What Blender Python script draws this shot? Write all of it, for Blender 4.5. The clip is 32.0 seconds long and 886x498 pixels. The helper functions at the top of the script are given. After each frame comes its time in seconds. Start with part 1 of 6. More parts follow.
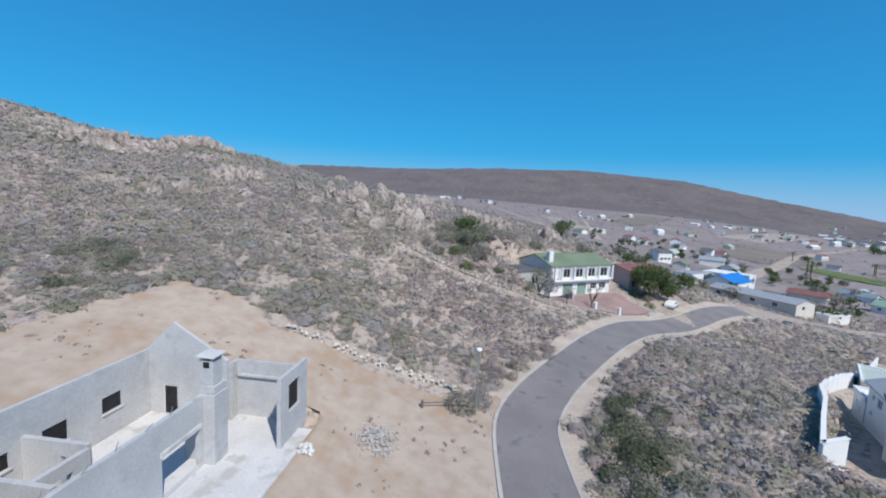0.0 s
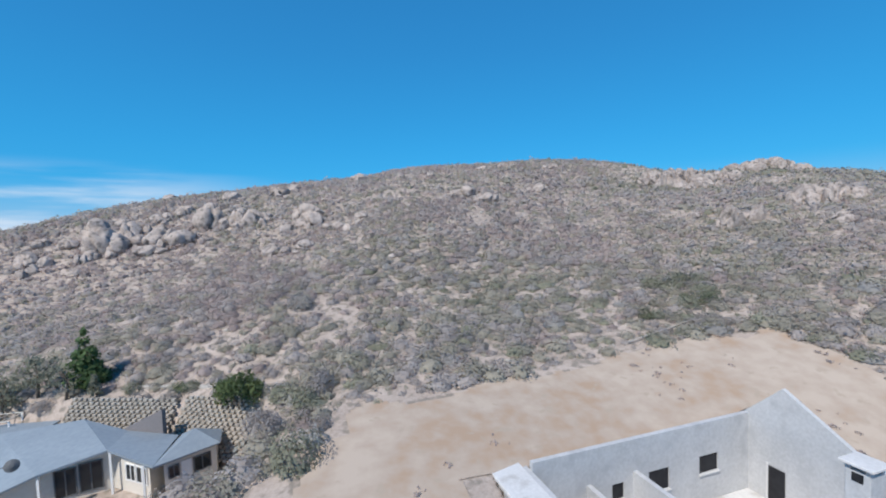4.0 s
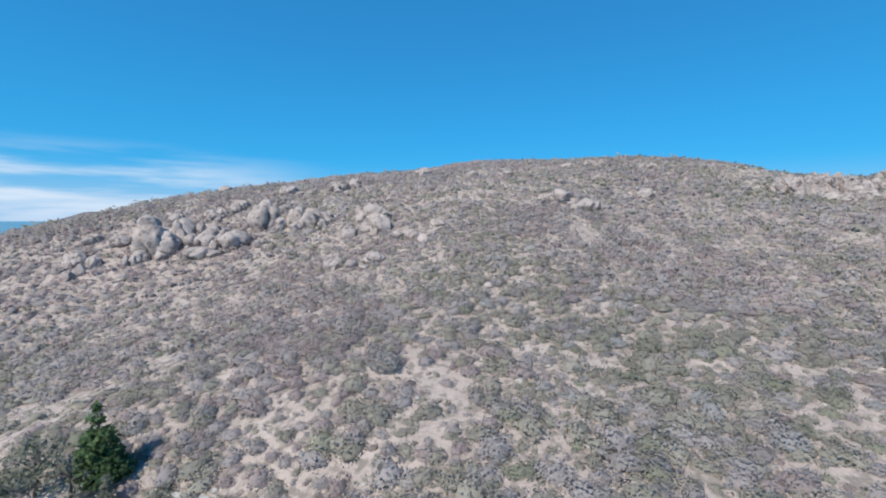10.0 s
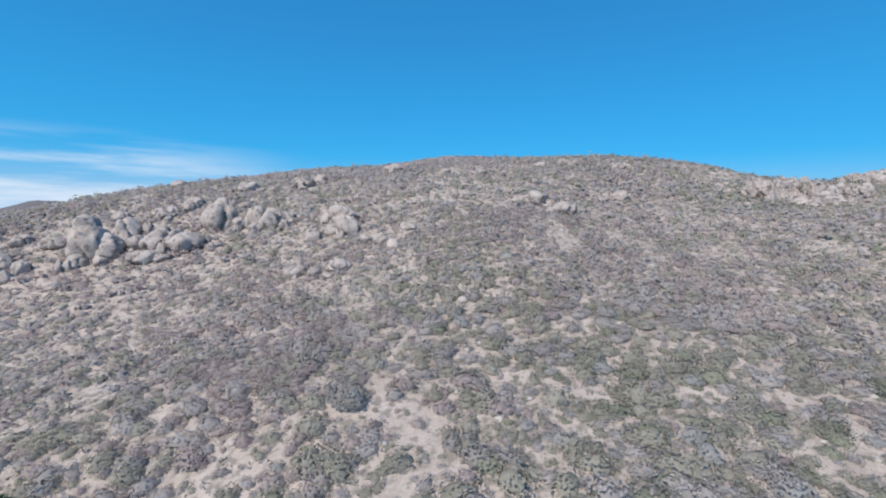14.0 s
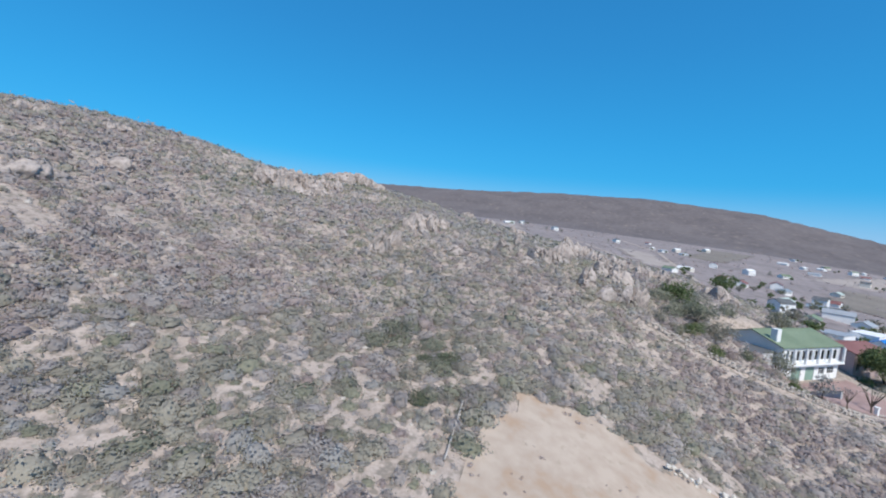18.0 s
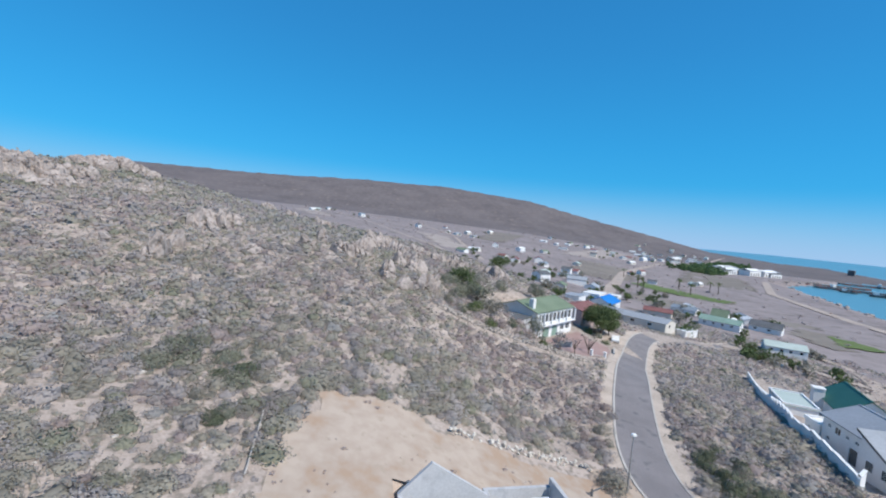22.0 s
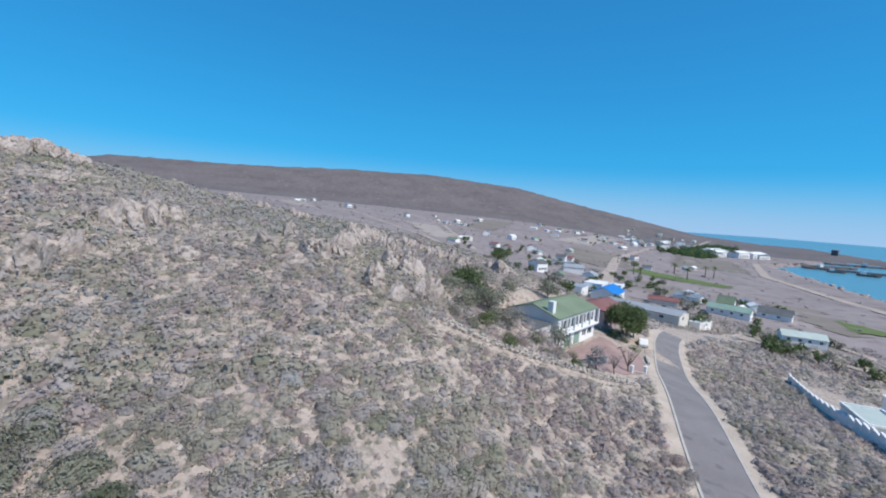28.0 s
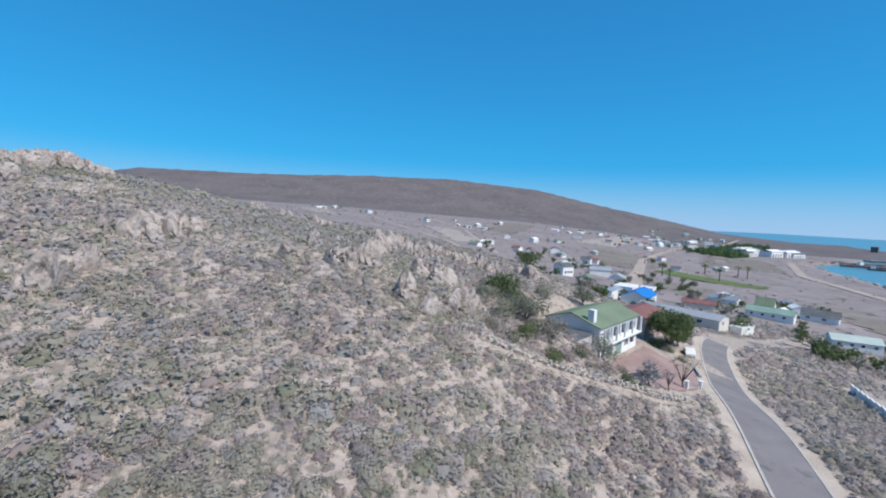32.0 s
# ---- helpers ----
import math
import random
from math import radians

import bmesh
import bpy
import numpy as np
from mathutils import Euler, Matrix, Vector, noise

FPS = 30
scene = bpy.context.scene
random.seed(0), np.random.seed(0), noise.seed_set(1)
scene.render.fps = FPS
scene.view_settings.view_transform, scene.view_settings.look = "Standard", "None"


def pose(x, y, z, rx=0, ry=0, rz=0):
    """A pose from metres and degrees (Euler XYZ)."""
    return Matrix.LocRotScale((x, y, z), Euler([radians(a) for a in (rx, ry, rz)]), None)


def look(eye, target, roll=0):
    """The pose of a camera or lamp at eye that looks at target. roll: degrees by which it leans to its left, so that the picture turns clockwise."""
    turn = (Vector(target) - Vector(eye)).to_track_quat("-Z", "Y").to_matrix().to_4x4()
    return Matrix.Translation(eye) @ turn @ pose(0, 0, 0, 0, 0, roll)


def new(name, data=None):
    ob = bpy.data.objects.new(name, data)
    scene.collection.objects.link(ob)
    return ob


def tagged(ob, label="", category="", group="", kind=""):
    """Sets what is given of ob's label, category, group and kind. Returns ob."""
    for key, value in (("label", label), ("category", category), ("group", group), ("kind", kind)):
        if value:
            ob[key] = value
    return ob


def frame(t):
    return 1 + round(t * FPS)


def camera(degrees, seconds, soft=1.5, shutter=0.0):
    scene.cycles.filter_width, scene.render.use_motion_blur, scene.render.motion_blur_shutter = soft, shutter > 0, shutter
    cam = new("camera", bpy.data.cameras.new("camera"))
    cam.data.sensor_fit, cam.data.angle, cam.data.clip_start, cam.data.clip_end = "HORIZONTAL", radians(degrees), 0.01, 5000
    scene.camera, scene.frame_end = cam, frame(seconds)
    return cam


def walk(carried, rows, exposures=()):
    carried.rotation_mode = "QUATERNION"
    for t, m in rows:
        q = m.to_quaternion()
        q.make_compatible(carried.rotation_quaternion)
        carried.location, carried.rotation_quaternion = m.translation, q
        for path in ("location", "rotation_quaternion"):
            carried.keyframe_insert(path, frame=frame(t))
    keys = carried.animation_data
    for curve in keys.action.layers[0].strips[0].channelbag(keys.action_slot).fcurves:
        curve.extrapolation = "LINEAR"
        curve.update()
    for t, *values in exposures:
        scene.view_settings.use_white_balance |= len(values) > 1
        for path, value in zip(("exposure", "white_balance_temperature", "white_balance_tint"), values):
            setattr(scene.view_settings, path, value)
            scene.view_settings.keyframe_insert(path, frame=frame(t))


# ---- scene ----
cam = camera(91.98, 32.0, soft=2.0)
PATH = [
    (0, (-1.90, -1.79, 19.17), (17.85, 0.37, 16.89), 2.98),
    (0.5, (-1.67, -2.05, 18.95), (18.07, 0.22, 16.71), 2.90),
    (1, (-1.21, -1.77, 18.53), (18.44, 1.28, 16.44), 2.01),
    (1.5, (-0.39, -0.26, 18.12), (18.53, 5.91, 16.22), 0.49),
    (2, (-0.62, 2.08, 18.57), (16.84, 11.63, 16.60), -0.45),
    (2.5, (0.19, 2.93, 18.86), (14.12, 17.18, 17.13), -2.27),
    (3, (0.94, 2.79, 18.93), (10.60, 20.26, 17.65), -1.63),
    (3.5, (0.63, 2.90, 19.14), (7.93, 21.48, 17.98), -2.24),
    (4, (-0.00, 3.28, 19.31), (6.31, 22.23, 18.19), -1.93),
    (4.5, (-0.40, 4.08, 19.51), (5.58, 23.12, 18.31), -1.73),
    (6.5, (-1.57, 11.16, 19.81), (2.99, 30.60, 18.66), -0.58),
    (7, (-1.92, 12.10, 20.11), (2.17, 31.64, 18.90), -0.48),
    (7.5, (-2.19, 12.98, 20.45), (1.70, 32.56, 19.18), -0.35),
    (8, (-2.36, 13.81, 20.81), (1.34, 33.42, 19.55), -0.20),
    (8.5, (-2.46, 14.60, 21.19), (1.38, 34.18, 19.87), -0.25),
    (9, (-2.54, 15.35, 21.61), (1.24, 34.95, 20.28), -0.18),
    (9.5, (-2.61, 16.06, 22.08), (1.30, 35.62, 20.64), -0.02),
    (10, (-2.64, 16.73, 22.52), (1.72, 36.19, 20.93), 0.09),
    (10.5, (-2.63, 17.37, 22.85), (2.00, 36.76, 21.19), 0.13),
    (11, (-2.60, 17.96, 23.12), (2.43, 37.25, 21.43), 0.19),
    (11.5, (-2.56, 18.47, 23.39), (2.63, 37.71, 21.69), 0.26),
    (12, (-2.50, 18.89, 23.67), (2.90, 38.06, 21.87), 0.26),
    (12.5, (-2.38, 19.23, 23.85), (2.82, 38.46, 22.04), 0.24),
    (13, (-2.23, 19.56, 23.92), (3.13, 38.73, 22.04), 0.31),
    (13.5, (-2.09, 19.87, 23.95), (3.52, 38.97, 22.02), 0.43),
    (15.5, (-1.25, 20.68, 24.21), (4.47, 39.74, 22.23), 0.75),
    (16, (-0.94, 20.80, 24.20), (5.02, 39.78, 22.19), 0.90),
    (16.5, (-0.20, 21.16, 23.82), (8.55, 39.05, 21.95), 1.79),
    (17, (-0.11, 21.69, 23.39), (13.62, 36.11, 21.71), 3.72),
    (17.5, (0.39, 23.20, 23.11), (17.71, 33.10, 21.82), 5.09),
    (18, (0.42, 24.45, 23.41), (19.83, 28.98, 21.89), 5.58),
    (18.5, (0.03, 24.77, 23.77), (19.94, 26.26, 22.49), 6.12),
    (19, (-0.88, 24.66, 24.43), (19.05, 23.45, 23.14), 6.44),
    (19.5, (-1.10, 24.45, 24.55), (18.71, 22.08, 23.32), 6.26),
    (20, (-1.34, 24.17, 24.62), (18.33, 20.73, 23.55), 5.72),
    (20.5, (-1.47, 23.91, 24.69), (18.08, 19.83, 23.56), 5.89),
    (21, (-1.51, 23.83, 24.83), (17.97, 19.45, 23.68), 5.62),
    (21.5, (-1.50, 23.76, 24.91), (17.91, 19.07, 23.75), 5.37),
    (22, (-1.29, 23.65, 24.93), (18.22, 19.44, 23.58), 5.11),
    (22.5, (-0.79, 23.49, 24.87), (18.56, 18.64, 23.47), 4.90),
    (23, (0.00, 23.28, 24.77), (19.26, 18.08, 23.29), 4.63),
    (23.5, (1.06, 22.99, 24.67), (20.23, 17.55, 23.03), 4.79),
    (24, (2.34, 22.63, 24.52), (21.36, 16.67, 22.87), 4.84),
    (24.5, (3.75, 22.19, 24.28), (22.75, 16.17, 22.66), 4.72),
    (26.5, (9.81, 21.53, 24.76), (28.90, 15.83, 22.96), 4.43),
    (27, (11.51, 21.73, 24.72), (30.74, 16.56, 22.92), 4.14),
    (27.5, (13.04, 21.93, 24.71), (32.38, 17.19, 22.91), 3.93),
    (28, (14.37, 22.12, 24.72), (33.71, 17.37, 22.89), 3.90),
    (28.5, (15.49, 22.28, 24.72), (34.98, 18.19, 22.90), 3.74),
    (29, (16.33, 22.39, 24.71), (35.79, 18.14, 22.91), 3.59),
    (29.5, (17.04, 22.53, 24.69), (36.45, 18.03, 22.96), 3.40),
    (30, (17.70, 22.75, 24.69), (37.28, 19.08, 22.93), 3.29),
    (30.5, (18.22, 22.96, 24.71), (37.86, 19.59, 22.96), 3.09),
    (31, (18.54, 23.08, 24.74), (38.20, 19.84, 23.00), 2.92),
    (31.5, (18.65, 23.05, 24.74), (38.31, 19.83, 22.99), 2.78),
    (32, (18.58, 22.88, 24.69), (38.14, 19.04, 23.00), 2.62),
]
walk(cam, [(t, look(eye, target, roll)) for t, eye, target, roll in PATH], [(0, 0.27), (3.2, 0.27), (4.2, 0.38), (8, 0.42), (32, 0.38)])

# ---- light ----
world = bpy.data.worlds.new("sky")
scene.world = world
world.use_nodes = True
wn = world.node_tree
sky = wn.nodes.new("ShaderNodeTexSky")
sky.sky_type = "NISHITA"
sky.sun_disc = False
sky.sun_elevation = radians(50)
sky.sun_rotation = radians(225)
sky.altitude = 0
sky.air_density, sky.dust_density, sky.ozone_density = 1.0, 0.1, 4.0
wn.nodes["Background"].inputs["Strength"].default_value = 0.10
tone = wn.nodes.new("ShaderNodeHueSaturation")
tone.inputs["Saturation"].default_value = 1.0
gain = wn.nodes.new("ShaderNodeMix")
gain.data_type, gain.blend_type = "RGBA", "MULTIPLY"
gain.inputs["Factor"].default_value = 1.0
gain.inputs["B"].default_value = (0.205, 0.775, 1.10, 1)
wn.links.new(sky.outputs[0], tone.inputs["Color"])
wn.links.new(tone.outputs[0], gain.inputs["A"])
even = wn.nodes.new("ShaderNodeValToRGB")
even.color_ramp.elements[0].color, even.color_ramp.elements[1].color = (0.04, 0.40, 0.79, 1), (0.018, 0.14, 0.40, 1)
even.color_ramp.elements.new(0.18).color = (0.028, 0.345, 0.735, 1)
even.color_ramp.elements.new(0.36).color = (0.027, 0.272, 0.635, 1)
even.color_ramp.elements.new(0.62).color = (0.024, 0.20, 0.52, 1)
deep = wn.nodes.new("ShaderNodeMix")
deep.data_type, deep.blend_type = "RGBA", "MULTIPLY"
deep.inputs["Factor"].default_value = 1.0
deep.inputs["B"].default_value = (8, 8, 8, 1)
wn.links.new(even.outputs[0], deep.inputs["A"])
calm = wn.nodes.new("ShaderNodeMix")
calm.data_type = "RGBA"
calm.inputs["Factor"].default_value = 0.7
wn.links.new(gain.outputs["Result"], calm.inputs["A"])
wn.links.new(deep.outputs["Result"], calm.inputs["B"])
# thin low cloud over the far end of the hill
place = wn.nodes.new("ShaderNodeTexCoord")
axes = wn.nodes.new("ShaderNodeSeparateXYZ")
wn.links.new(place.outputs["Generated"], axes.inputs[0])
wn.links.new(axes.outputs["Z"], even.inputs[0])


def sky_math(op, a, b=0.0, c=0.0):
    node = wn.nodes.new("ShaderNodeMath")
    node.operation = op
    for socket, v in zip(node.inputs, (a, b, c)):
        if isinstance(v, (int, float)):
            socket.default_value = v
        else:
            wn.links.new(v, socket)
    return node.outputs[0]


def sky_range(v, a, b):
    node = wn.nodes.new("ShaderNodeMapRange")
    node.interpolation_type = "SMOOTHSTEP"
    node.inputs["From Min"].default_value, node.inputs["From Max"].default_value = a, b
    wn.links.new(v, node.inputs["Value"])
    return node.outputs[0]


bearing = sky_math("ARCTAN2", axes.outputs["Y"], axes.outputs["X"])
streak = wn.nodes.new("ShaderNodeTexNoise")
streak.inputs["Scale"].default_value = 3.2
streak.inputs["Detail"].default_value = 6
stretch = wn.nodes.new("ShaderNodeVectorMath")
stretch.operation = "MULTIPLY"
stretch.inputs[1].default_value = (1.0, 1.0, 9.0)
wn.links.new(place.outputs["Generated"], stretch.inputs[0])
wn.links.new(stretch.outputs[0], streak.inputs["Vector"])
low = sky_math("MULTIPLY", sky_range(axes.outputs["Z"], 0.145, 0.05), sky_range(axes.outputs["Z"], -0.03, 0.01))
side = sky_math("MULTIPLY", sky_range(bearing, 1.55, 2.0), sky_range(bearing, 2.9, 2.4))
cloud = sky_math("MULTIPLY", sky_math("MULTIPLY", low, side), sky_range(streak.outputs["Fac"], 0.40, 0.66))
haze = wn.nodes.new("ShaderNodeMix")
haze.data_type = "RGBA"
wn.links.new(sky_math("MULTIPLY", sky_range(axes.outputs["Z"], 0.12, -0.03), 0.95), haze.inputs["Factor"])
wn.links.new(calm.outputs["Result"], haze.inputs["A"])
haze.inputs["B"].default_value = (2.9, 4.4, 6.5, 1)
veil = wn.nodes.new("ShaderNodeMix")
veil.data_type = "RGBA"
wn.links.new(cloud, veil.inputs["Factor"])
wn.links.new(haze.outputs["Result"], veil.inputs["A"])
veil.inputs["B"].default_value = (5.2, 6.1, 7.2, 1)
wn.links.new(veil.outputs["Result"], wn.nodes["Background"].inputs["Color"])
SUN_FROM = Vector((-0.56, -0.42, 0.80)).normalized()
sun = new("sun", bpy.data.lights.new("sun", "SUN"))
sun.data.energy = 3.4
sun.data.angle = radians(0.5)
sun.data.color = (1.0, 0.95, 0.88)
sun.rotation_euler = SUN_FROM.to_track_quat("Z", "Y").to_euler()
scene.view_settings.exposure = 0.4


# ---- materials ----
def shade(name, low, high, rough=0.9, scale=1.0, fine=12.0, bump=0.3, metal=0.0, mid=None, contrast=(0.35, 0.65), spots=None, spot_scale=30.0, spot_cut=(0.55, 0.62), random=0.0):
    """A surface whose colour wanders between low and high at two scales, with relief; spots: a third colour in flecks."""
    m = bpy.data.materials.new(name)
    m.use_nodes = True
    n, l = m.node_tree.nodes, m.node_tree.links
    bsdf = n["Principled BSDF"]
    bsdf.inputs["Roughness"].default_value = rough
    bsdf.inputs["Metallic"].default_value = metal
    bsdf.inputs["Specular IOR Level"].default_value = 0.25
    geo = n.new("ShaderNodeNewGeometry")
    big = n.new("ShaderNodeTexNoise")
    big.inputs["Scale"].default_value = scale
    big.inputs["Detail"].default_value = 4
    small = n.new("ShaderNodeTexNoise")
    small.inputs["Scale"].default_value = fine
    small.inputs["Detail"].default_value = 3
    for t in (big, small):
        l.new(geo.outputs["Position"], t.inputs["Vector"])
    add = n.new("ShaderNodeMath")
    add.operation = "MULTIPLY_ADD"
    l.new(small.outputs["Fac"], add.inputs[0])
    add.inputs[1].default_value = 0.45
    half = n.new("ShaderNodeMath")
    half.operation = "MULTIPLY"
    l.new(big.outputs["Fac"], half.inputs[0])
    half.inputs[1].default_value = 0.55
    l.new(half.outputs[0], add.inputs[2])
    value = add.outputs[0]
    if random:
        info = n.new("ShaderNodeObjectInfo")
        wander = n.new("ShaderNodeMath")
        wander.operation = "MULTIPLY_ADD"
        l.new(info.outputs["Random"], wander.inputs[0])
        wander.inputs[1].default_value = random
        l.new(value, wander.inputs[2])
        value = wander.outputs[0]
    ramp = n.new("ShaderNodeValToRGB")
    ramp.color_ramp.elements[0].position, ramp.color_ramp.elements[1].position = contrast
    ramp.color_ramp.elements[0].color, ramp.color_ramp.elements[1].color = (*low, 1), (*high, 1)
    if mid:
        e = ramp.color_ramp.elements.new(sum(contrast) / 2)
        e.color = (*mid, 1)
    l.new(value, ramp.inputs[0])
    colour = ramp.outputs[0]
    if spots:
        dots = n.new("ShaderNodeTexNoise")
        dots.inputs["Scale"].default_value = spot_scale
        dots.inputs["Detail"].default_value = 5
        l.new(geo.outputs["Position"], dots.inputs["Vector"])
        cut = n.new("ShaderNodeMapRange")
        cut.inputs["From Min"].default_value, cut.inputs["From Max"].default_value = spot_cut
        l.new(dots.outputs["Fac"], cut.inputs["Value"])
        mix = n.new("ShaderNodeMix")
        mix.data_type = "RGBA"
        l.new(cut.outputs[0], mix.inputs["Factor"])
        l.new(colour, mix.inputs["A"])
        mix.inputs["B"].default_value = (*spots, 1)
        colour = mix.outputs["Result"]
    l.new(colour, bsdf.inputs["Base Color"])
    if bump:
        b = n.new("ShaderNodeBump")
        b.inputs["Strength"].default_value = bump
        b.inputs["Distance"].default_value = 0.05
        l.new(small.outputs["Fac"], b.inputs["Height"])
        l.new(b.outputs[0], bsdf.inputs["Normal"])
    return m


SAND = shade("hill_sand", (0.345, 0.283, 0.24), (0.51, 0.428, 0.372), 0.95, 0.35, 6.0, 0.4, spots=(0.25, 0.215, 0.18), spot_scale=1.6, spot_cut=(0.50, 0.62))
PLAIN = shade("dry_plain", (0.225, 0.192, 0.186), (0.335, 0.286, 0.276), 0.95, 0.012, 0.12, 0.0, spots=(0.19, 0.16, 0.145), spot_scale=0.09, spot_cut=(0.56, 0.66))
# distant scrub, with aerial haze mixed into its colour as a lighter tone
FARHILL = shade("hazy_far_scrub", (0.122, 0.105, 0.104), (0.182, 0.158, 0.154), 0.95, 0.008, 0.06, 0.0, spots=(0.235, 0.195, 0.17), spot_scale=0.045, spot_cut=(0.60, 0.70))
LOT = shade("graded_sand", (0.395, 0.285, 0.205), (0.475, 0.39, 0.318), 0.95, 0.13, 0.9, 0.2, mid=(0.425, 0.34, 0.272), contrast=(0.40, 0.60), spots=(0.40, 0.325, 0.255), spot_scale=1.3, spot_cut=(0.62, 0.70))
VERGE = shade("verge_sand", (0.40, 0.33, 0.27), (0.56, 0.475, 0.40), 0.95, 0.4, 5.0, 0.3)
TAR = shade("asphalt", (0.182, 0.167, 0.168), (0.268, 0.246, 0.245), 0.9, 0.25, 14.0, 0.2, spots=(0.15, 0.145, 0.148), spot_scale=0.5, spot_cut=(0.60, 0.70))
KERB = shade("kerb_concrete", (0.40, 0.37, 0.335), (0.54, 0.505, 0.465), 0.9, 0.8, 12.0, 0.2)
PLASTER = shade("grey_plaster", (0.435, 0.435, 0.438), (0.56, 0.56, 0.563), 0.9, 0.5, 7.0, 0.15, spots=(0.43, 0.43, 0.437), spot_scale=1.1, spot_cut=(0.56, 0.68))
SLAB = shade("pale_screed", (0.55, 0.54, 0.53), (0.68, 0.67, 0.66), 0.9, 0.5, 7.0, 0.15, spots=(0.48, 0.46, 0.44), spot_scale=0.8, spot_cut=(0.55, 0.65))
WHITE = shade("white_paint", (0.72, 0.72, 0.71), (0.82, 0.82, 0.81), 0.8, 0.4, 5.0, 0.05)
CREAM = shade("cream_paint", (0.60, 0.56, 0.50), (0.70, 0.66, 0.60), 0.8, 0.4, 5.0, 0.05)
PINK = shade("pink_plaster", (0.42, 0.33, 0.33), (0.52, 0.42, 0.41), 0.85, 0.4, 5.0, 0.05)
GREENROOF = shade("green_sheet_roof", (0.155, 0.20, 0.125), (0.22, 0.27, 0.18), 0.6, 0.3, 4.0, 0.1)
TEALROOF = shade("teal_sheet_roof", (0.035, 0.13, 0.105), (0.055, 0.17, 0.135), 0.55, 0.3, 4.0, 0.05)
PALEROOF = shade("pale_green_roof", (0.40, 0.47, 0.43), (0.50, 0.57, 0.53), 0.7, 0.3, 4.0, 0.05)
GREYROOF = shade("grey_sheet_roof", (0.30, 0.32, 0.34), (0.38, 0.40, 0.43), 0.5, 0.2, 3.0, 0.05)
BLUEGREY = shade("blue_grey_roof", (0.215, 0.255, 0.295), (0.28, 0.325, 0.365), 0.55, 0.25, 4.0, 0.05)
DARKROOF = shade("dark_grey_roof", (0.10, 0.105, 0.11), (0.16, 0.165, 0.17), 0.7, 0.3, 4.0, 0.05)
REDROOF = shade("faded_red_roof", (0.20, 0.09, 0.085), (0.29, 0.145, 0.13), 0.7, 0.3, 4.0, 0.05)
BLUEROOF = shade("bright_blue_roof", (0.015, 0.16, 0.50), (0.03, 0.23, 0.62), 0.5, 0.3, 4.0, 0.05)
ROCK = shade("granite", (0.25, 0.21, 0.193), (0.50, 0.43, 0.398), 0.9, 0.5, 3.0, 0.6, mid=(0.41, 0.35, 0.312), spots=(0.18, 0.16, 0.145), spot_scale=1.2, spot_cut=(0.55, 0.66))
STONE = shade("pale_stone", (0.36, 0.32, 0.285), (0.56, 0.51, 0.46), 0.9, 1.5, 9.0, 0.4)
WHITESTONE = shade("white_stone", (0.48, 0.44, 0.385), (0.72, 0.67, 0.60), 0.9, 1.5, 9.0, 0.4)
PAVING = shade("red_brick_paving", (0.30, 0.20, 0.18), (0.40, 0.285, 0.26), 0.9, 0.5, 8.0, 0.15)


def scrub(name, low, mid, high, glow=0.42):
    """Thin dry foliage: colour wanders from bush to bush and twig to twig, some light passes through."""
    m = bpy.data.materials.new(name)
    m.use_nodes = True
    n, l = m.node_tree.nodes, m.node_tree.links
    bsdf = n["Principled BSDF"]
    bsdf.inputs["Roughness"].default_value = 0.95
    bsdf.inputs["Specular IOR Level"].default_value = 0.1
    tint = n.new("ShaderNodeAttribute")
    tint.attribute_name = "tint"
    geo = n.new("ShaderNodeNewGeometry")
    mix = n.new("ShaderNodeMath")
    mix.operation = "MULTIPLY_ADD"
    l.new(geo.outputs["Random Per Island"], mix.inputs[0])
    mix.inputs[1].default_value = 0.25
    part_of = n.new("ShaderNodeMath")
    part_of.operation = "MULTIPLY"
    l.new(tint.outputs["Fac"], part_of.inputs[0])
    part_of.inputs[1].default_value = 0.55
    grain = n.new("ShaderNodeTexNoise")
    grain.inputs["Scale"].default_value = 9.0
    grain.inputs["Detail"].default_value = 4
    grain.inputs["Roughness"].default_value = 0.75
    l.new(geo.outputs["Position"], grain.inputs["Vector"])
    fine = n.new("ShaderNodeMath")
    fine.operation = "MULTIPLY_ADD"
    l.new(grain.outputs["Fac"], fine.inputs[0])
    fine.inputs[1].default_value = 0.8
    fine.inputs[2].default_value = -0.3
    whole = n.new("ShaderNodeMath")
    l.new(part_of.outputs[0], whole.inputs[0])
    l.new(fine.outputs[0], whole.inputs[1])
    l.new(whole.outputs[0], mix.inputs[2])
    ramp = n.new("ShaderNodeValToRGB")
    ramp.color_ramp.elements[0].color, ramp.color_ramp.elements[1].color = (*low, 1), (*high, 1)
    ramp.color_ramp.elements.new(0.5).color = (*mid, 1)
    l.new(mix.outputs[0], ramp.inputs[0])
    l.new(ramp.outputs[0], bsdf.inputs["Base Color"])
    thin = n.new("ShaderNodeBsdfTranslucent")
    l.new(ramp.outputs[0], thin.inputs["Color"])
    both = n.new("ShaderNodeMixShader")
    both.inputs[0].default_value = glow
    l.new(bsdf.outputs[0], both.inputs[1])
    l.new(thin.outputs[0], both.inputs[2])
    l.new(both.outputs[0], n["Material Output"].inputs["Surface"])
    return m


